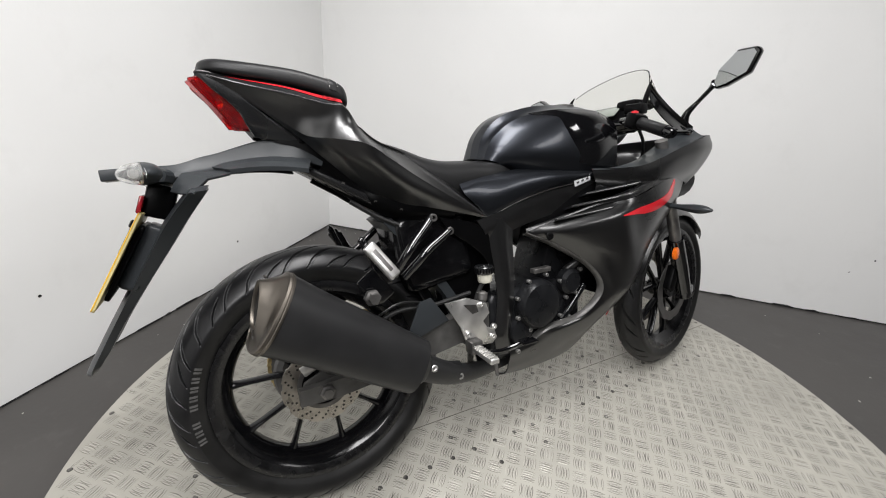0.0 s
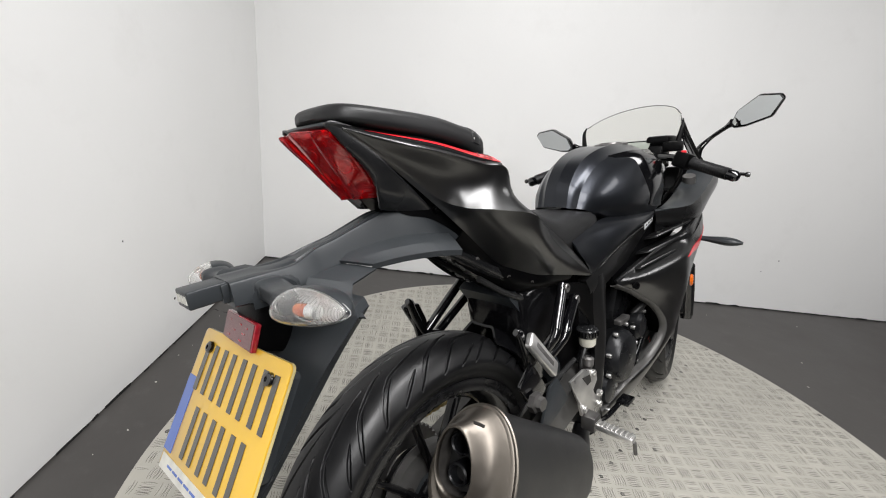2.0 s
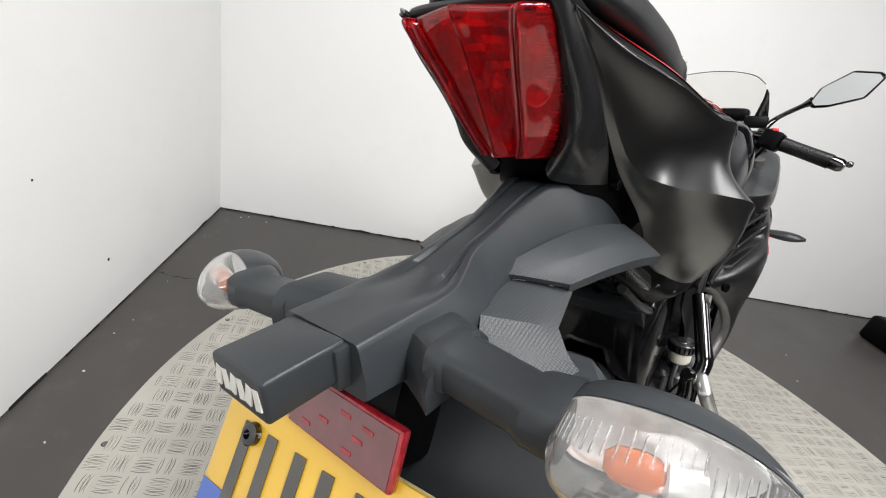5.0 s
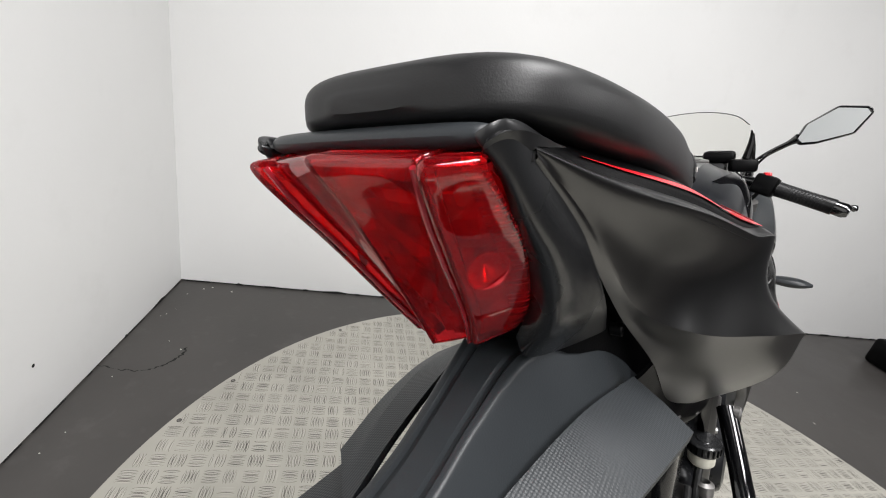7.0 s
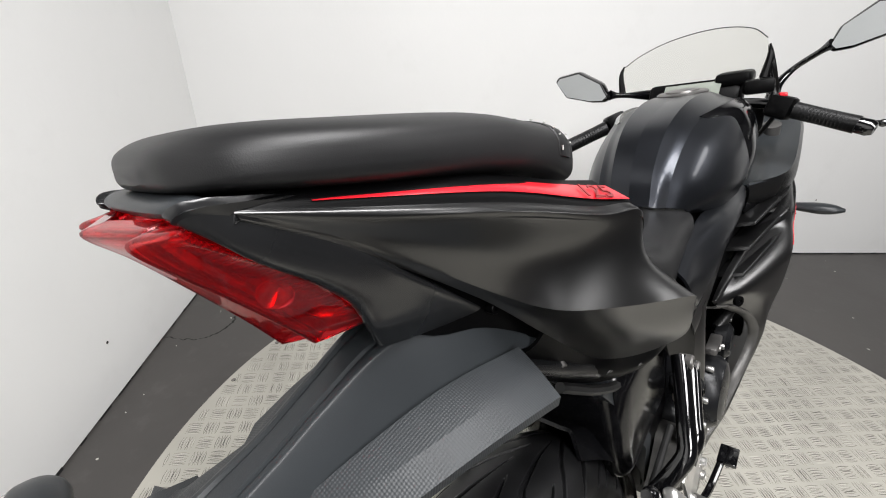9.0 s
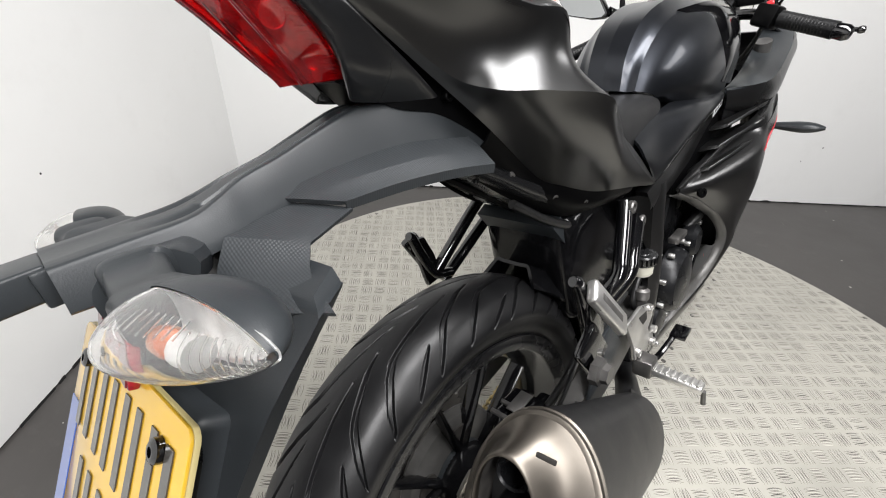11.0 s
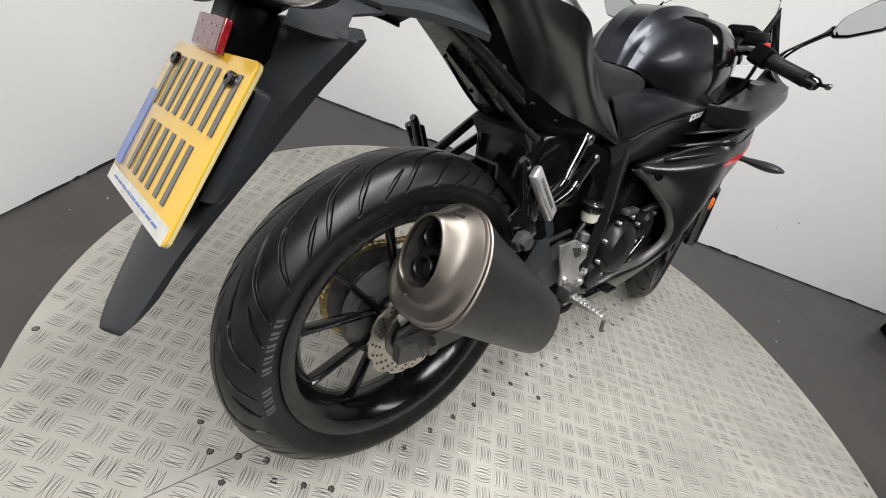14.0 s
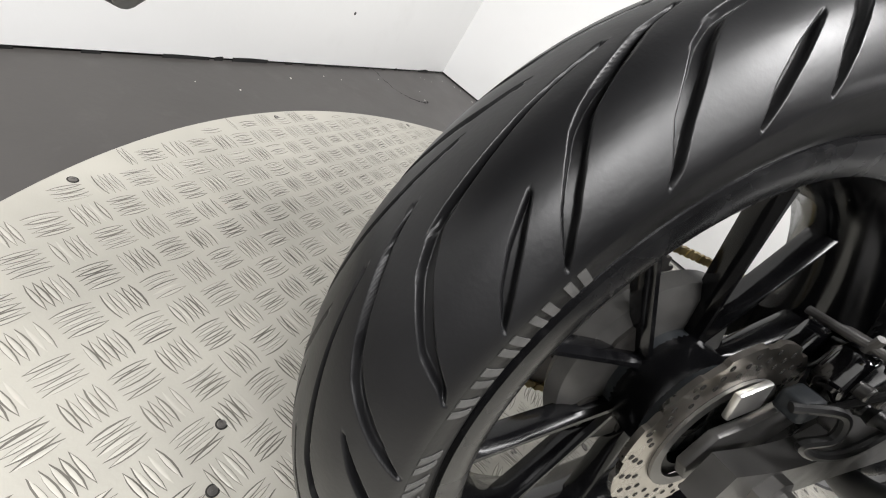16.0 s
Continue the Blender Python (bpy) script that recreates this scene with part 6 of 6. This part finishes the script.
part("cap_bolt", bolt((0.1840, -0.1330, 0.4930), (AX * 0.6 + SIDEW * 0.6 - LIP * 0.4), 0.006, 0.004), "dull", muffler)
part("cap_slot", box((0.016, 0.003, 0.004), frame_of((0.2150, -0.1065, 0.6085), SIDEW, AX), 0.001), "hole", muffler, "dark slot")
part("link_pipe", tube([(0.180, 0.165, 0.364), (0.168, 0.225, 0.322), (0.145, 0.29, 0.285), (0.110, 0.37, 0.255), (0.07, 0.46, 0.235), (0.03, 0.60, 0.225)], [0.034, 0.030, 0.026, 0.022, 0.020, 0.019], 40, 18), "matblack", muffler, "black exhaust link pipe")
part("heat_shield", loft([[(0.170 + 0.028 * math.cos(a) - o, y, z + 0.030 * math.sin(a)) for a in np.linspace(-1.4, 1.4, 9)] + [(0.168 + 0.024 * math.cos(a) - o, y, z + 0.026 * math.sin(a)) for a in np.linspace(1.4, -1.4, 9)] for o, y, z in ((0, 0.195, 0.345), (0.010, 0.235, 0.318), (0.022, 0.275, 0.295), (0.040, 0.315, 0.278))]), "matblack", muffler, "black pipe shield")
for c in ((0.200, 0.212, 0.343), (0.165, 0.297, 0.285)):
    part("shield_bolt", bolt(c, (1, 0, 0.1), 0.008, 0.006), "alu", muffler)

# ---- engine ----
crank = part("engine_block", box((0.20, 0.34, 0.20), Matrix.Translation((0.0, 0.60, 0.345)), 0.03, steps=3), "engine", bike, "black engine casing")
part("cylinder", box((0.15, 0.13, 0.24), Matrix.Translation((0.0, 0.72, 0.52)) @ Matrix.Rotation(radians(-18), 4, "X"), 0.02), "engine", bike, "black engine cylinder")
cover = part("clutch_cover", lathe([(0.0, 0.072), (0.020, 0.070), (0.034, 0.060), (0.038, 0.045), (0.040, 0.0005)], (0.100, 0.585, 0.395), (1, 0, 0), 48, closed=False), "engine", bike, "round black clutch cover")
part("small_cover", lathe([(0.0, 0.040), (0.02, 0.038), (0.028, 0.028), (0.028, 0.0005)], (0.100, 0.705, 0.44), (1, 0, 0), 32, closed=False), "engine", bike, "round black pump cover")
part("lower_cover", lathe([(0.0, 0.038), (0.014, 0.036), (0.018, 0.02), (0.018, 0.0005)], (0.100, 0.530, 0.325), (1, 0, 0), 32, closed=False), "engine", bike)
for k in range(9):
    a = 2 * math.pi * k / 9
    part("cover_bolt", bolt((0.112, 0.60 + 0.090 * math.cos(a), 0.395 + 0.080 * math.sin(a)), (1, 0, 0), 0.006, 0.008), "cast", cover)
for y, z in ((0.513, 0.273), (0.65, 0.31), (0.73, 0.40), (0.745, 0.47), (0.70, 0.335), (0.62, 0.30)):
    part("engine_bolt", bolt((0.112, y, z), (1, 0, 0), 0.006, 0.008), "cast", crank)
part("clutch_arm", box((0.02, 0.06, 0.014), Matrix.Translation((0.11, 0.60, 0.49)), 0.003), "dull", bike, "small dull metal lever")
part("water_hose", tube([(0.10, 0.70, 0.47), (0.115, 0.74, 0.50), (0.10, 0.80, 0.53), (0.06, 0.85, 0.56)], 0.011, 24, 12), "hose", bike)
part("frame_down_tube", tube([(0.095, 0.50, 0.275), (0.105, 0.58, 0.265), (0.112, 0.68, 0.335), (0.115, 0.76, 0.42)], 0.009, 24, 12), "gloss", bike)
part("radiator", box((0.26, 0.035, 0.28), Matrix.Translation((0.0, 0.90, 0.50)) @ Matrix.Rotation(radians(-12), 4, "X"), 0.006), "dark", bike, "black radiator")

# ---- side stand ----
stand = part("side_stand", tube([(-0.11, 0.50, 0.26), (-0.17, 0.53, 0.14), (-0.215, 0.555, 0.062)], 0.011, 16, 12), "gloss", bike, "gloss black side stand")
part("stand_foot", box((0.06, 0.035, 0.008), Matrix.Translation((-0.222, 0.558, 0.0605)) @ Matrix.Rotation(radians(LEAN), 4, "Y"), 0.002), "gloss", stand)

# ---- fairing ----
for sx in (1, -1):
    # one curved sheet: from the hooked rear edge forward to the nose
    SHEET = [
        [(0.1155, 0.548, 0.601), (0.121, 0.576, 0.588), (0.128, 0.615, 0.572), (0.1385, 0.677, 0.537), (0.152, 0.745, 0.492), (0.163, 0.784, 0.440), (0.160, 0.782, 0.390), (0.145, 0.722, 0.338), (0.130, 0.610, 0.318), (0.114, 0.565, 0.290), (0.108, 0.490, 0.277)],
        [(0.122, 0.606, 0.616), (0.150, 0.640, 0.606), (0.160, 0.663, 0.590), (0.168, 0.718, 0.556), (0.174, 0.780, 0.510), (0.174, 0.812, 0.445), (0.170, 0.822, 0.395), (0.152, 0.755, 0.338), (0.137, 0.645, 0.308), (0.117, 0.575, 0.276), (0.109, 0.490, 0.260)],
        [(0.147, 0.778, 0.656), (0.187, 0.790, 0.637), (0.1995, 0.800, 0.611), (0.193, 0.830, 0.536), (0.181, 0.850, 0.475), (0.172, 0.860, 0.425), (0.165, 0.860, 0.385), (0.146, 0.800, 0.325), (0.130, 0.690, 0.280), (0.107, 0.580, 0.245), (0.102, 0.490, 0.240)],
        [(0.191, 0.880, 0.672), (0.194, 0.885, 0.654), (0.195, 0.890, 0.628), (0.186, 0.910, 0.550), (0.172, 0.920, 0.480), (0.160, 0.920, 0.420), (0.150, 0.900, 0.375), (0.128, 0.805, 0.300), (0.110, 0.710, 0.245), (0.095, 0.580, 0.218), (0.094, 0.490, 0.215)],
        [(0.177, 1.050, 0.714), (0.182, 1.040, 0.690), (0.184, 1.030, 0.652), (0.166, 1.000, 0.560), (0.148, 0.990, 0.490), (0.132, 0.985, 0.430), (0.115, 0.950, 0.370), (0.088, 0.850, 0.280), (0.078, 0.730, 0.205), (0.075, 0.580, 0.190), (0.076, 0.490, 0.195)],
        [(0.104, 1.235, 0.700), (0.108, 1.220, 0.678), (0.112, 1.200, 0.650), (0.115, 1.150, 0.600), (0.112, 1.090, 0.545), (0.104, 1.040, 0.480), (0.088, 0.965, 0.380), (0.062, 0.870, 0.270), (0.055, 0.740, 0.192), (0.050, 0.580, 0.180), (0.050, 0.480, 0.185)],
    ]
    side = part("side_fairing", patch(SHEET, 56, 6, thick=0.004, side=sx), "paint", bike, "satin black side fairing with a red decal", 40)
    RIM = [np.array(p) for p in SHEET[0]]
    inwards = [np.array((0.0, 0.60 - p[1], 0.43 - p[2])) for p in RIM]
    inwards = [v / np.linalg.norm(v) for v in inwards]
    # grey instead of black: the wall's reflection on this edge is in the colour
    part("edge_return", patch([[tuple(p + v * k + np.array((-o, -0.0015, 0))) for p, v in zip(RIM, inwards)] for k, o in ((-0.001, -0.0005), (0.003, 0.004), (0.006, 0.011), (0.006, 0.016))], 60, 4, thick=0.003, side=sx), "satingrey", side, "satin return of the fairing edge, wall reflection put into its grey", 60)
    SP = across(SHEET, 160, 20).reshape(-1, 3)
    
    def on_sheet(y, z):
        """The sheet's point beside (y, z), from its nearest grid points."""
        d = (SP[:, 1] - y) ** 2 + (SP[:, 2] - z) ** 2
        near = np.argsort(d)[:4]
        w = 1 / (d[near] + 1e-7)
        return (SP[near] * w[:, None]).sum(0) / w.sum()

    # plain red strokes where lettering cannot be read
    for k in range(4):
        spot = on_sheet(0.868 + 0.016 * k, 0.315 - 0.004 * k)
        part("letter_bar", box((0.0012, 0.012, 0.030), frame_of((sx * (spot[0] + 0.002), spot[1], spot[2]), (sx, 0.45, -0.45), (0, 1, 0.1)), 0.0), "red", side)
    # shoulder of the side fairing with the louvred vent
    WINGF = [
        [(0.109, 0.546, 0.608), (0.111, 0.604, 0.620), (0.120, 0.684, 0.639), (0.134, 0.772, 0.662), (0.166, 0.86, 0.688), (0.164, 0.96, 0.714), (0.156, 1.03, 0.730)],
        [(0.115, 0.546, 0.611), (0.120, 0.606, 0.622), (0.131, 0.688, 0.640), (0.146, 0.776, 0.663), (0.184, 0.86, 0.686), (0.181, 0.96, 0.711), (0.170, 1.03, 0.727)],
        [(0.118, 0.547, 0.603), (0.124, 0.607, 0.616), (0.135, 0.692, 0.634), (0.151, 0.779, 0.656), (0.190, 0.87, 0.672), (0.187, 0.96, 0.696), (0.178, 1.04, 0.712)],
    ]
    wingf = part("fairing_wing", patch(WINGF, 28, 6, thick=0.006, side=sx), "paint", side, "raised fairing edge")
    part("wing_bolt", bolt((sx * 0.141, 0.6055, 0.5865), (sx, -0.6, 0.1), 0.010, 0.003), "dark", wingf)
    for k in range(3):
        y, z = 0.70 + 0.055 * k, 0.624 + 0.031 * k
        part("louvre", slab([(-0.095, -0.004), (0.070, -0.003), (0.095, 0.004), (0.060, 0.005), (-0.09, 0.002)], 0.050, frame_of((sx * 0.116, y + 0.03, z), (sx * 0.22, 1, 0.10), (-sx * 0.3, 0.06, 1)), 0.0015), "paint", wingf, "black vent louvre")
    part("vent_back", patch([[(0.098, 0.56, 0.585), (0.108, 0.72, 0.605), (0.112, 0.90, 0.64), (0.110, 1.08, 0.68)], [(0.098, 0.58, 0.655), (0.106, 0.72, 0.70), (0.112, 0.90, 0.745), (0.112, 1.08, 0.80)]], 16, 4, thick=0.004, side=sx), "dark", side)
    shade = part("vent_panel", patch([[(0.120, 0.80, 0.722), (0.150, 0.90, 0.722), (0.168, 1.00, 0.735)], [(0.118, 0.80, 0.690), (0.148, 0.90, 0.702), (0.166, 1.00, 0.722)]], 12, 4, thick=0.003, side=sx), "gloss", side, "gloss black panel above the vent")
    for k in range(2):
        part("print_bar", box((0.0012, 0.007, 0.012), frame_of((sx * (0.1545 + 0.004 * k), 0.915 + 0.012 * k, 0.7155 + 0.002 * k), (1, -0.3, 0), (0, 1, 0.1)), 0.0), "decal_grey", shade)
    # upper fairing: from the vent up to the cockpit rim and round to the nose
    UPPER = [
        [(0.122, 0.780, 0.757), (0.166, 0.87, 0.755), (0.181, 0.95, 0.764), (0.181, 1.10, 0.806), (0.172, 1.226, 0.836), (0.130, 1.31, 0.845), (0.0, 1.35, 0.850)],
        [(0.124, 0.785, 0.738), (0.168, 0.88, 0.735), (0.187, 0.97, 0.742), (0.186, 1.12, 0.780), (0.176, 1.23, 0.798), (0.132, 1.33, 0.800), (0.0, 1.38, 0.800)],
        [(0.122, 0.795, 0.720), (0.166, 0.89, 0.714), (0.184, 0.99, 0.718), (0.168, 1.12, 0.730), (0.145, 1.23, 0.738), (0.105, 1.32, 0.735), (0.0, 1.38, 0.72)],
        [(0.118, 0.810, 0.705), (0.160, 0.91, 0.694), (0.168, 1.00, 0.692), (0.142, 1.12, 0.700), (0.110, 1.22, 0.698), (0.080, 1.28, 0.680), (0.0, 1.32, 0.66)],
    ]
    part("upper_fairing", patch(UPPER, 40, 6, thick=0.004, side=sx), "paint", bike, "satin black upper fairing", 30)
    INNER = [
        [(0.122, 0.780, 0.757), (0.166, 0.87, 0.755), (0.181, 0.95, 0.764), (0.181, 1.10, 0.806), (0.168, 1.226, 0.838)],
        [(0.120, 0.810, 0.748), (0.136, 0.90, 0.764), (0.142, 1.00, 0.784), (0.146, 1.12, 0.815), (0.136, 1.226, 0.860)],
        [(0.085, 0.820, 0.740), (0.100, 0.90, 0.750), (0.105, 1.00, 0.780), (0.108, 1.12, 0.84), (0.100, 1.226, 0.905)],
    ]
    part("cockpit_panel", patch(INNER, 24, 6, thick=0.004, side=sx), "plastic", bike, "black inner cockpit panel")
    # red flash, laid on the sheet
    RED = [[(0.200, 0.820, 0.6260), (0.194, 0.89, 0.640), (0.188, 0.955, 0.651), (0.182, 1.02, 0.668), (0.176, 1.06, 0.688), (0.172, 1.09, 0.712)],
           [(0.200, 0.820, 0.6250), (0.195, 0.89, 0.632), (0.190, 0.945, 0.637), (0.185, 1.01, 0.650), (0.180, 1.06, 0.672), (0.173, 1.095, 0.706)],
           [(0.200, 0.820, 0.6240), (0.195, 0.88, 0.623), (0.192, 0.935, 0.622), (0.188, 1.00, 0.633), (0.184, 1.06, 0.656), (0.175, 1.10, 0.700)]]
    RED = [[(on_sheet(y, z)[0] + 0.0012, y, z) for x, y, z in spline(l, 13)] for l in RED]
    red = part("red_flash", patch(RED, 24, 4, thick=0.0012, side=sx), "red", side, "red pointed decal")
    for k in range(3):
        part("letter_bar", box((0.0012, 0.016, 0.014), frame_of((sx * (0.158 - 0.008 * k), 1.075 + 0.026 * k, 0.652), (1, 0.40, 0), (0, 1, 0)), 0.0), "decal_grey", red)
    # front indicator
    ind = part("front_indicator", loft([[(sx * x, y + r * 1.5 * math.cos(a), z + r * math.sin(a)) for a in np.linspace(0, 2 * math.pi, 14, endpoint=False)] for x, y, z, r in
                                        ((0.135, 1.10, 0.628, 0.009), (0.175, 1.10, 0.625, 0.008), (0.200, 1.10, 0.623, 0.0105), (0.235, 1.098, 0.621, 0.0135), (0.262, 1.096, 0.620, 0.011), (0.282, 1.094, 0.619, 0.004))], smooth_n=24), "plastic", bike, "black front turn indicator")
    part("lens", loft([[(sx * x, y + r * 1.4 * math.cos(a), z + r * math.sin(a)) for a in np.linspace(0, 2 * math.pi, 12, endpoint=False)] for x, y, z, r in ((0.215, 1.107, 0.622, 0.008), (0.24, 1.109, 0.621, 0.0105), (0.268, 1.102, 0.620, 0.006))]), "clear", ind)
    # mirror
    if sx > 0:
        stalk, mm = [(0.112, 1.205, 0.878), (0.122, 1.205, 0.912), (0.150, 1.215, 0.945), (0.195, 1.200, 0.975), (0.215, 1.190, 0.988)], Matrix(((0.97, 0, 0, 0), (-0.24, 0, 1, 1.24), (0, 1, 0, 0), (0, 0, 0, 1)))
    else:
        stalk, mm = [(-0.130, 1.080, 0.925), (-0.165, 1.03, 0.933), (-0.195, 0.985, 0.940), (-0.212, 0.965, 0.944)], Matrix(((-1.20, 0, 0, 0.045), (0.10, 0, 1, 0.930), (0, 1, 0, -0.050), (0, 0, 0, 1)))
    mir = part("mirror", tube(stalk, [0.016, 0.011, 0.0065, 0.007, 0.013], 24, 12), "gloss", bike, "black hexagonal rear-view mirror on a slim stalk")
    out = [(0.212, 0.988), (0.228, 1.026), (0.282, 1.064), (0.334, 1.058), (0.342, 1.046), (0.316, 1.000), (0.252, 0.980), (0.222, 0.978)]
    if sx > 0:
        out = [(0.212 + (a - 0.212) * 1.10, 1.064 + (b - 1.064) * 1.10) for a, b in out]
    part("shell", slab(out, 0.026, mm, 0.006), "gloss", mir, "black mirror shell")
    cx, cz = 0.277, 1.020
    part("glass", slab([(cx + (a - cx) * 0.90, cz + (b - cz) * 0.86) for a, b in out], 0.002, mm @ Matrix.Translation((0, 0, -0.0022)), 0.0), "mirror", mir, "mirror glass")

# black cheeks between the windscreen and the fairing
for sx in (1,):
    CHEEK = [[(0.118, 1.025, 0.998), (0.124, 1.06, 0.965), (0.128, 1.14, 0.915), (0.130, 1.23, 0.872)], [(0.112, 1.030, 0.990), (0.117, 1.07, 0.950), (0.121, 1.15, 0.895), (0.125, 1.235, 0.850)],
             [(0.112, 1.030, 0.975), (0.118, 1.05, 0.930), (0.130, 1.13, 0.870), (0.150, 1.22, 0.836)]]
    part("screen_cheek", patch([[(x * sx - (0.03 if sx < 0 else 0.0), y, z) for x, y, z in l] for l in CHEEK], 16, 5, thick=0.004), "gloss", bike, "black cheek beside the windscreen")
part("nose_lamp", loft([[(0.09 * s * math.cos(a), y, 0.70 + 0.075 * s * math.sin(a)) for a in np.linspace(0, 2 * math.pi, 20, endpoint=False)] for y, s in ((1.20, 1.0), (1.33, 0.95), (1.375, 0.6))]), "dark", bike, "dark headlamp nose")
# windscreen
SX = -0.045
SCR = [[(-0.150, 1.02, 0.945), (-0.135, 1.12, 0.930), (-0.10, 1.24, 0.895), (0.0, 1.30, 0.880), (0.10, 1.24, 0.895), (0.135, 1.12, 0.930), (0.150, 1.02, 0.945)],
       [(-0.158, 1.03, 0.990), (-0.132, 1.10, 0.985), (-0.090, 1.17, 0.965), (0.0, 1.21, 0.955), (0.090, 1.17, 0.965), (0.132, 1.10, 0.985), (0.156, 1.03, 0.990)],
       [(-0.157, 1.05, 1.006), (-0.125, 1.07, 1.028), (-0.070, 1.095, 1.050), (0.0, 1.10, 1.061), (0.065, 1.095, 1.060), (0.120, 1.07, 1.046), (0.150, 1.04, 1.022)]]
scr = part("windscreen", patch([[(x + SX, y, z) for x, y, z in l] for l in SCR], 40, 6, thick=0.0022), "screen", bike, "clear curved windscreen")
scr.visible_shadow = False
part("screen_edge", tube([(x + SX, y, z) for x, y, z in SCR[2]], 0.0012, 60, 6), "decal_dark", bike, "thin dark screen edge")
for sx in (1, -1):
    part("screen_rim", tube([(SX + sx * 0.152, 1.015, 0.940), (SX + sx * 0.159, 1.026, 0.985), (SX + sx * 0.156, 1.04, 1.008)], [0.009, 0.006, 0.002], 16, 8), "dark", bike)
part("dash", box((0.20, 0.07, 0.070), Matrix.Translation((-0.03, 1.03, 0.905)) @ Matrix.Rotation(radians(-35), 4, "X"), 0.012), "dark", bike, "black instrument cluster with a grey display")
part("dash_face", box((0.120, 0.004, 0.045), Matrix.Translation((-0.030, 0.992, 0.930)) @ Matrix.Rotation(radians(-50), 4, "X"), 0.002), "lcd", bike, "grey liquid-crystal display")
part("dash_hood", box((0.070, 0.10, 0.030), Matrix.Translation((0.050, 1.05, 0.945)), 0.010), "dark", bike)

# ---- bars, turned with the fork ----
BM = Matrix.Translation((-0.021, 0.962, 0)) @ Matrix.Rotation(radians(BAR_TURN), 4, "Z")


def on_bars(ob):
    """Places a part that is built straight ahead of the steering head."""
    ob.matrix_local = BM @ ob.matrix_local
    return ob


on_bars(part("top_yoke", slab([(-0.11, -0.03), (0.11, -0.03), (0.115, 0.02), (0.04, 0.05), (-0.04, 0.05), (-0.115, 0.02)], 0.02, Matrix.Translation((0, 0.0, 0.870)) @ Matrix.Rotation(radians(-22), 4, "X"), 0.005), "gloss", bike, "black top yoke"))
on_bars(part("key_lock", lathe([(0, 0.018), (0.008, 0.018), (0.010, 0.014), (0.010, 0.0005)], (0, 0.0, 0.890), (0, -0.2, 1), 24, closed=False), "dull", bike, "ignition lock"))
for sx in (1, -1):
    bar = on_bars(part("handlebar", tube([(sx * 0.092, -0.020, 0.895), (sx * 0.150, -0.070, 0.886), (sx * 0.284, -0.140, 0.836)], 0.011, 12, 14), "gloss", bike, "black clip-on handlebar"))
    ax = Vector((sx * 0.134, -0.070, -0.050)).normalized()
    at = lambda d: Vector((sx * 0.284, -0.140, 0.836)) - ax * d
    grip = part("grip", tube([at(0.125), at(0.08), at(0.022)], [0.0165, 0.0155, 0.0165], 16, 18), "rubber", bar, "black rubber grip")
    for k in range(14):
        part("grip_rib", lathe([(-0.0014, 0.0158), (0, 0.0166), (0.0014, 0.0158)], at(0.032 + 0.0062 * k), ax, 16, closed=False), "rubber", grip)
    part("bar_weight", lathe([(0, 0.0145), (0.018, 0.0150), (0.026, 0.011), (0.026, 0.004)], at(0.022), ax, 20), "gloss", bar, "gloss black bar end")
    part("switch_box", box((0.045, 0.045, 0.045), frame_of(at(0.150), ax, (0, 1, 0)), 0.008), "dark", bar, "black switch housing")
    part("lever", tube([at(0.165) + Vector((0, 0.035, 0)), at(0.11) + Vector((0, 0.055, -0.003)), at(0.04) + Vector((0, 0.060, -0.002)), at(-0.030) + Vector((0, 0.055, 0.012))], [0.008, 0.006, 0.0045, 0.0045], 24, 10), "gloss", bar, "black lever")
    part("lever_ball", lathe([(-0.007, 0.001), (-0.005, 0.006), (0, 0.0075), (0.005, 0.006), (0.007, 0.001)], at(-0.031) + Vector((0, 0.055, 0.012)), (1, 0, 0), 14), "gloss", bar)
    if sx > 0:
        part("fluid_box", box((0.055, 0.045, 0.030), Matrix.Translation((0.125, -0.005, 0.925)), 0.006), "dark", bar, "black brake fluid box")
        part("kill_switch", box((0.014, 0.020, 0.010), Matrix.Translation(at(0.150) + Vector((0, -0.005, 0.024))), 0.003), "red", bar, "red stop switch")
    part("bar_cable", tube([at(0.15), (sx * 0.14, 0.02, 0.82), (sx * 0.10, 0.07, 0.76), (sx * 0.05, 0.0, 0.70)], 0.005, 24, 8), "hose", bar)

# ---- floor things ----
case = thing("equipment_case", (0.985, 2.80, FLOOR_Z), "black plastic case with a pale badge on the floor", "case")
part("body", box((0.26, 0.30, 0.15), Matrix.Translation((0, 0, 0.075)) @ Matrix.Rotation(radians(40), 4, "Z"), 0.025, steps=3), "dark", case, "black case body")
part("badge", box((0.05, 0.012, 0.001), Matrix.Translation((-0.06, -0.05, 0.1502)) @ Matrix.Rotation(radians(75), 4, "Z"), 0.0), "white", case, "pale unreadable badge")
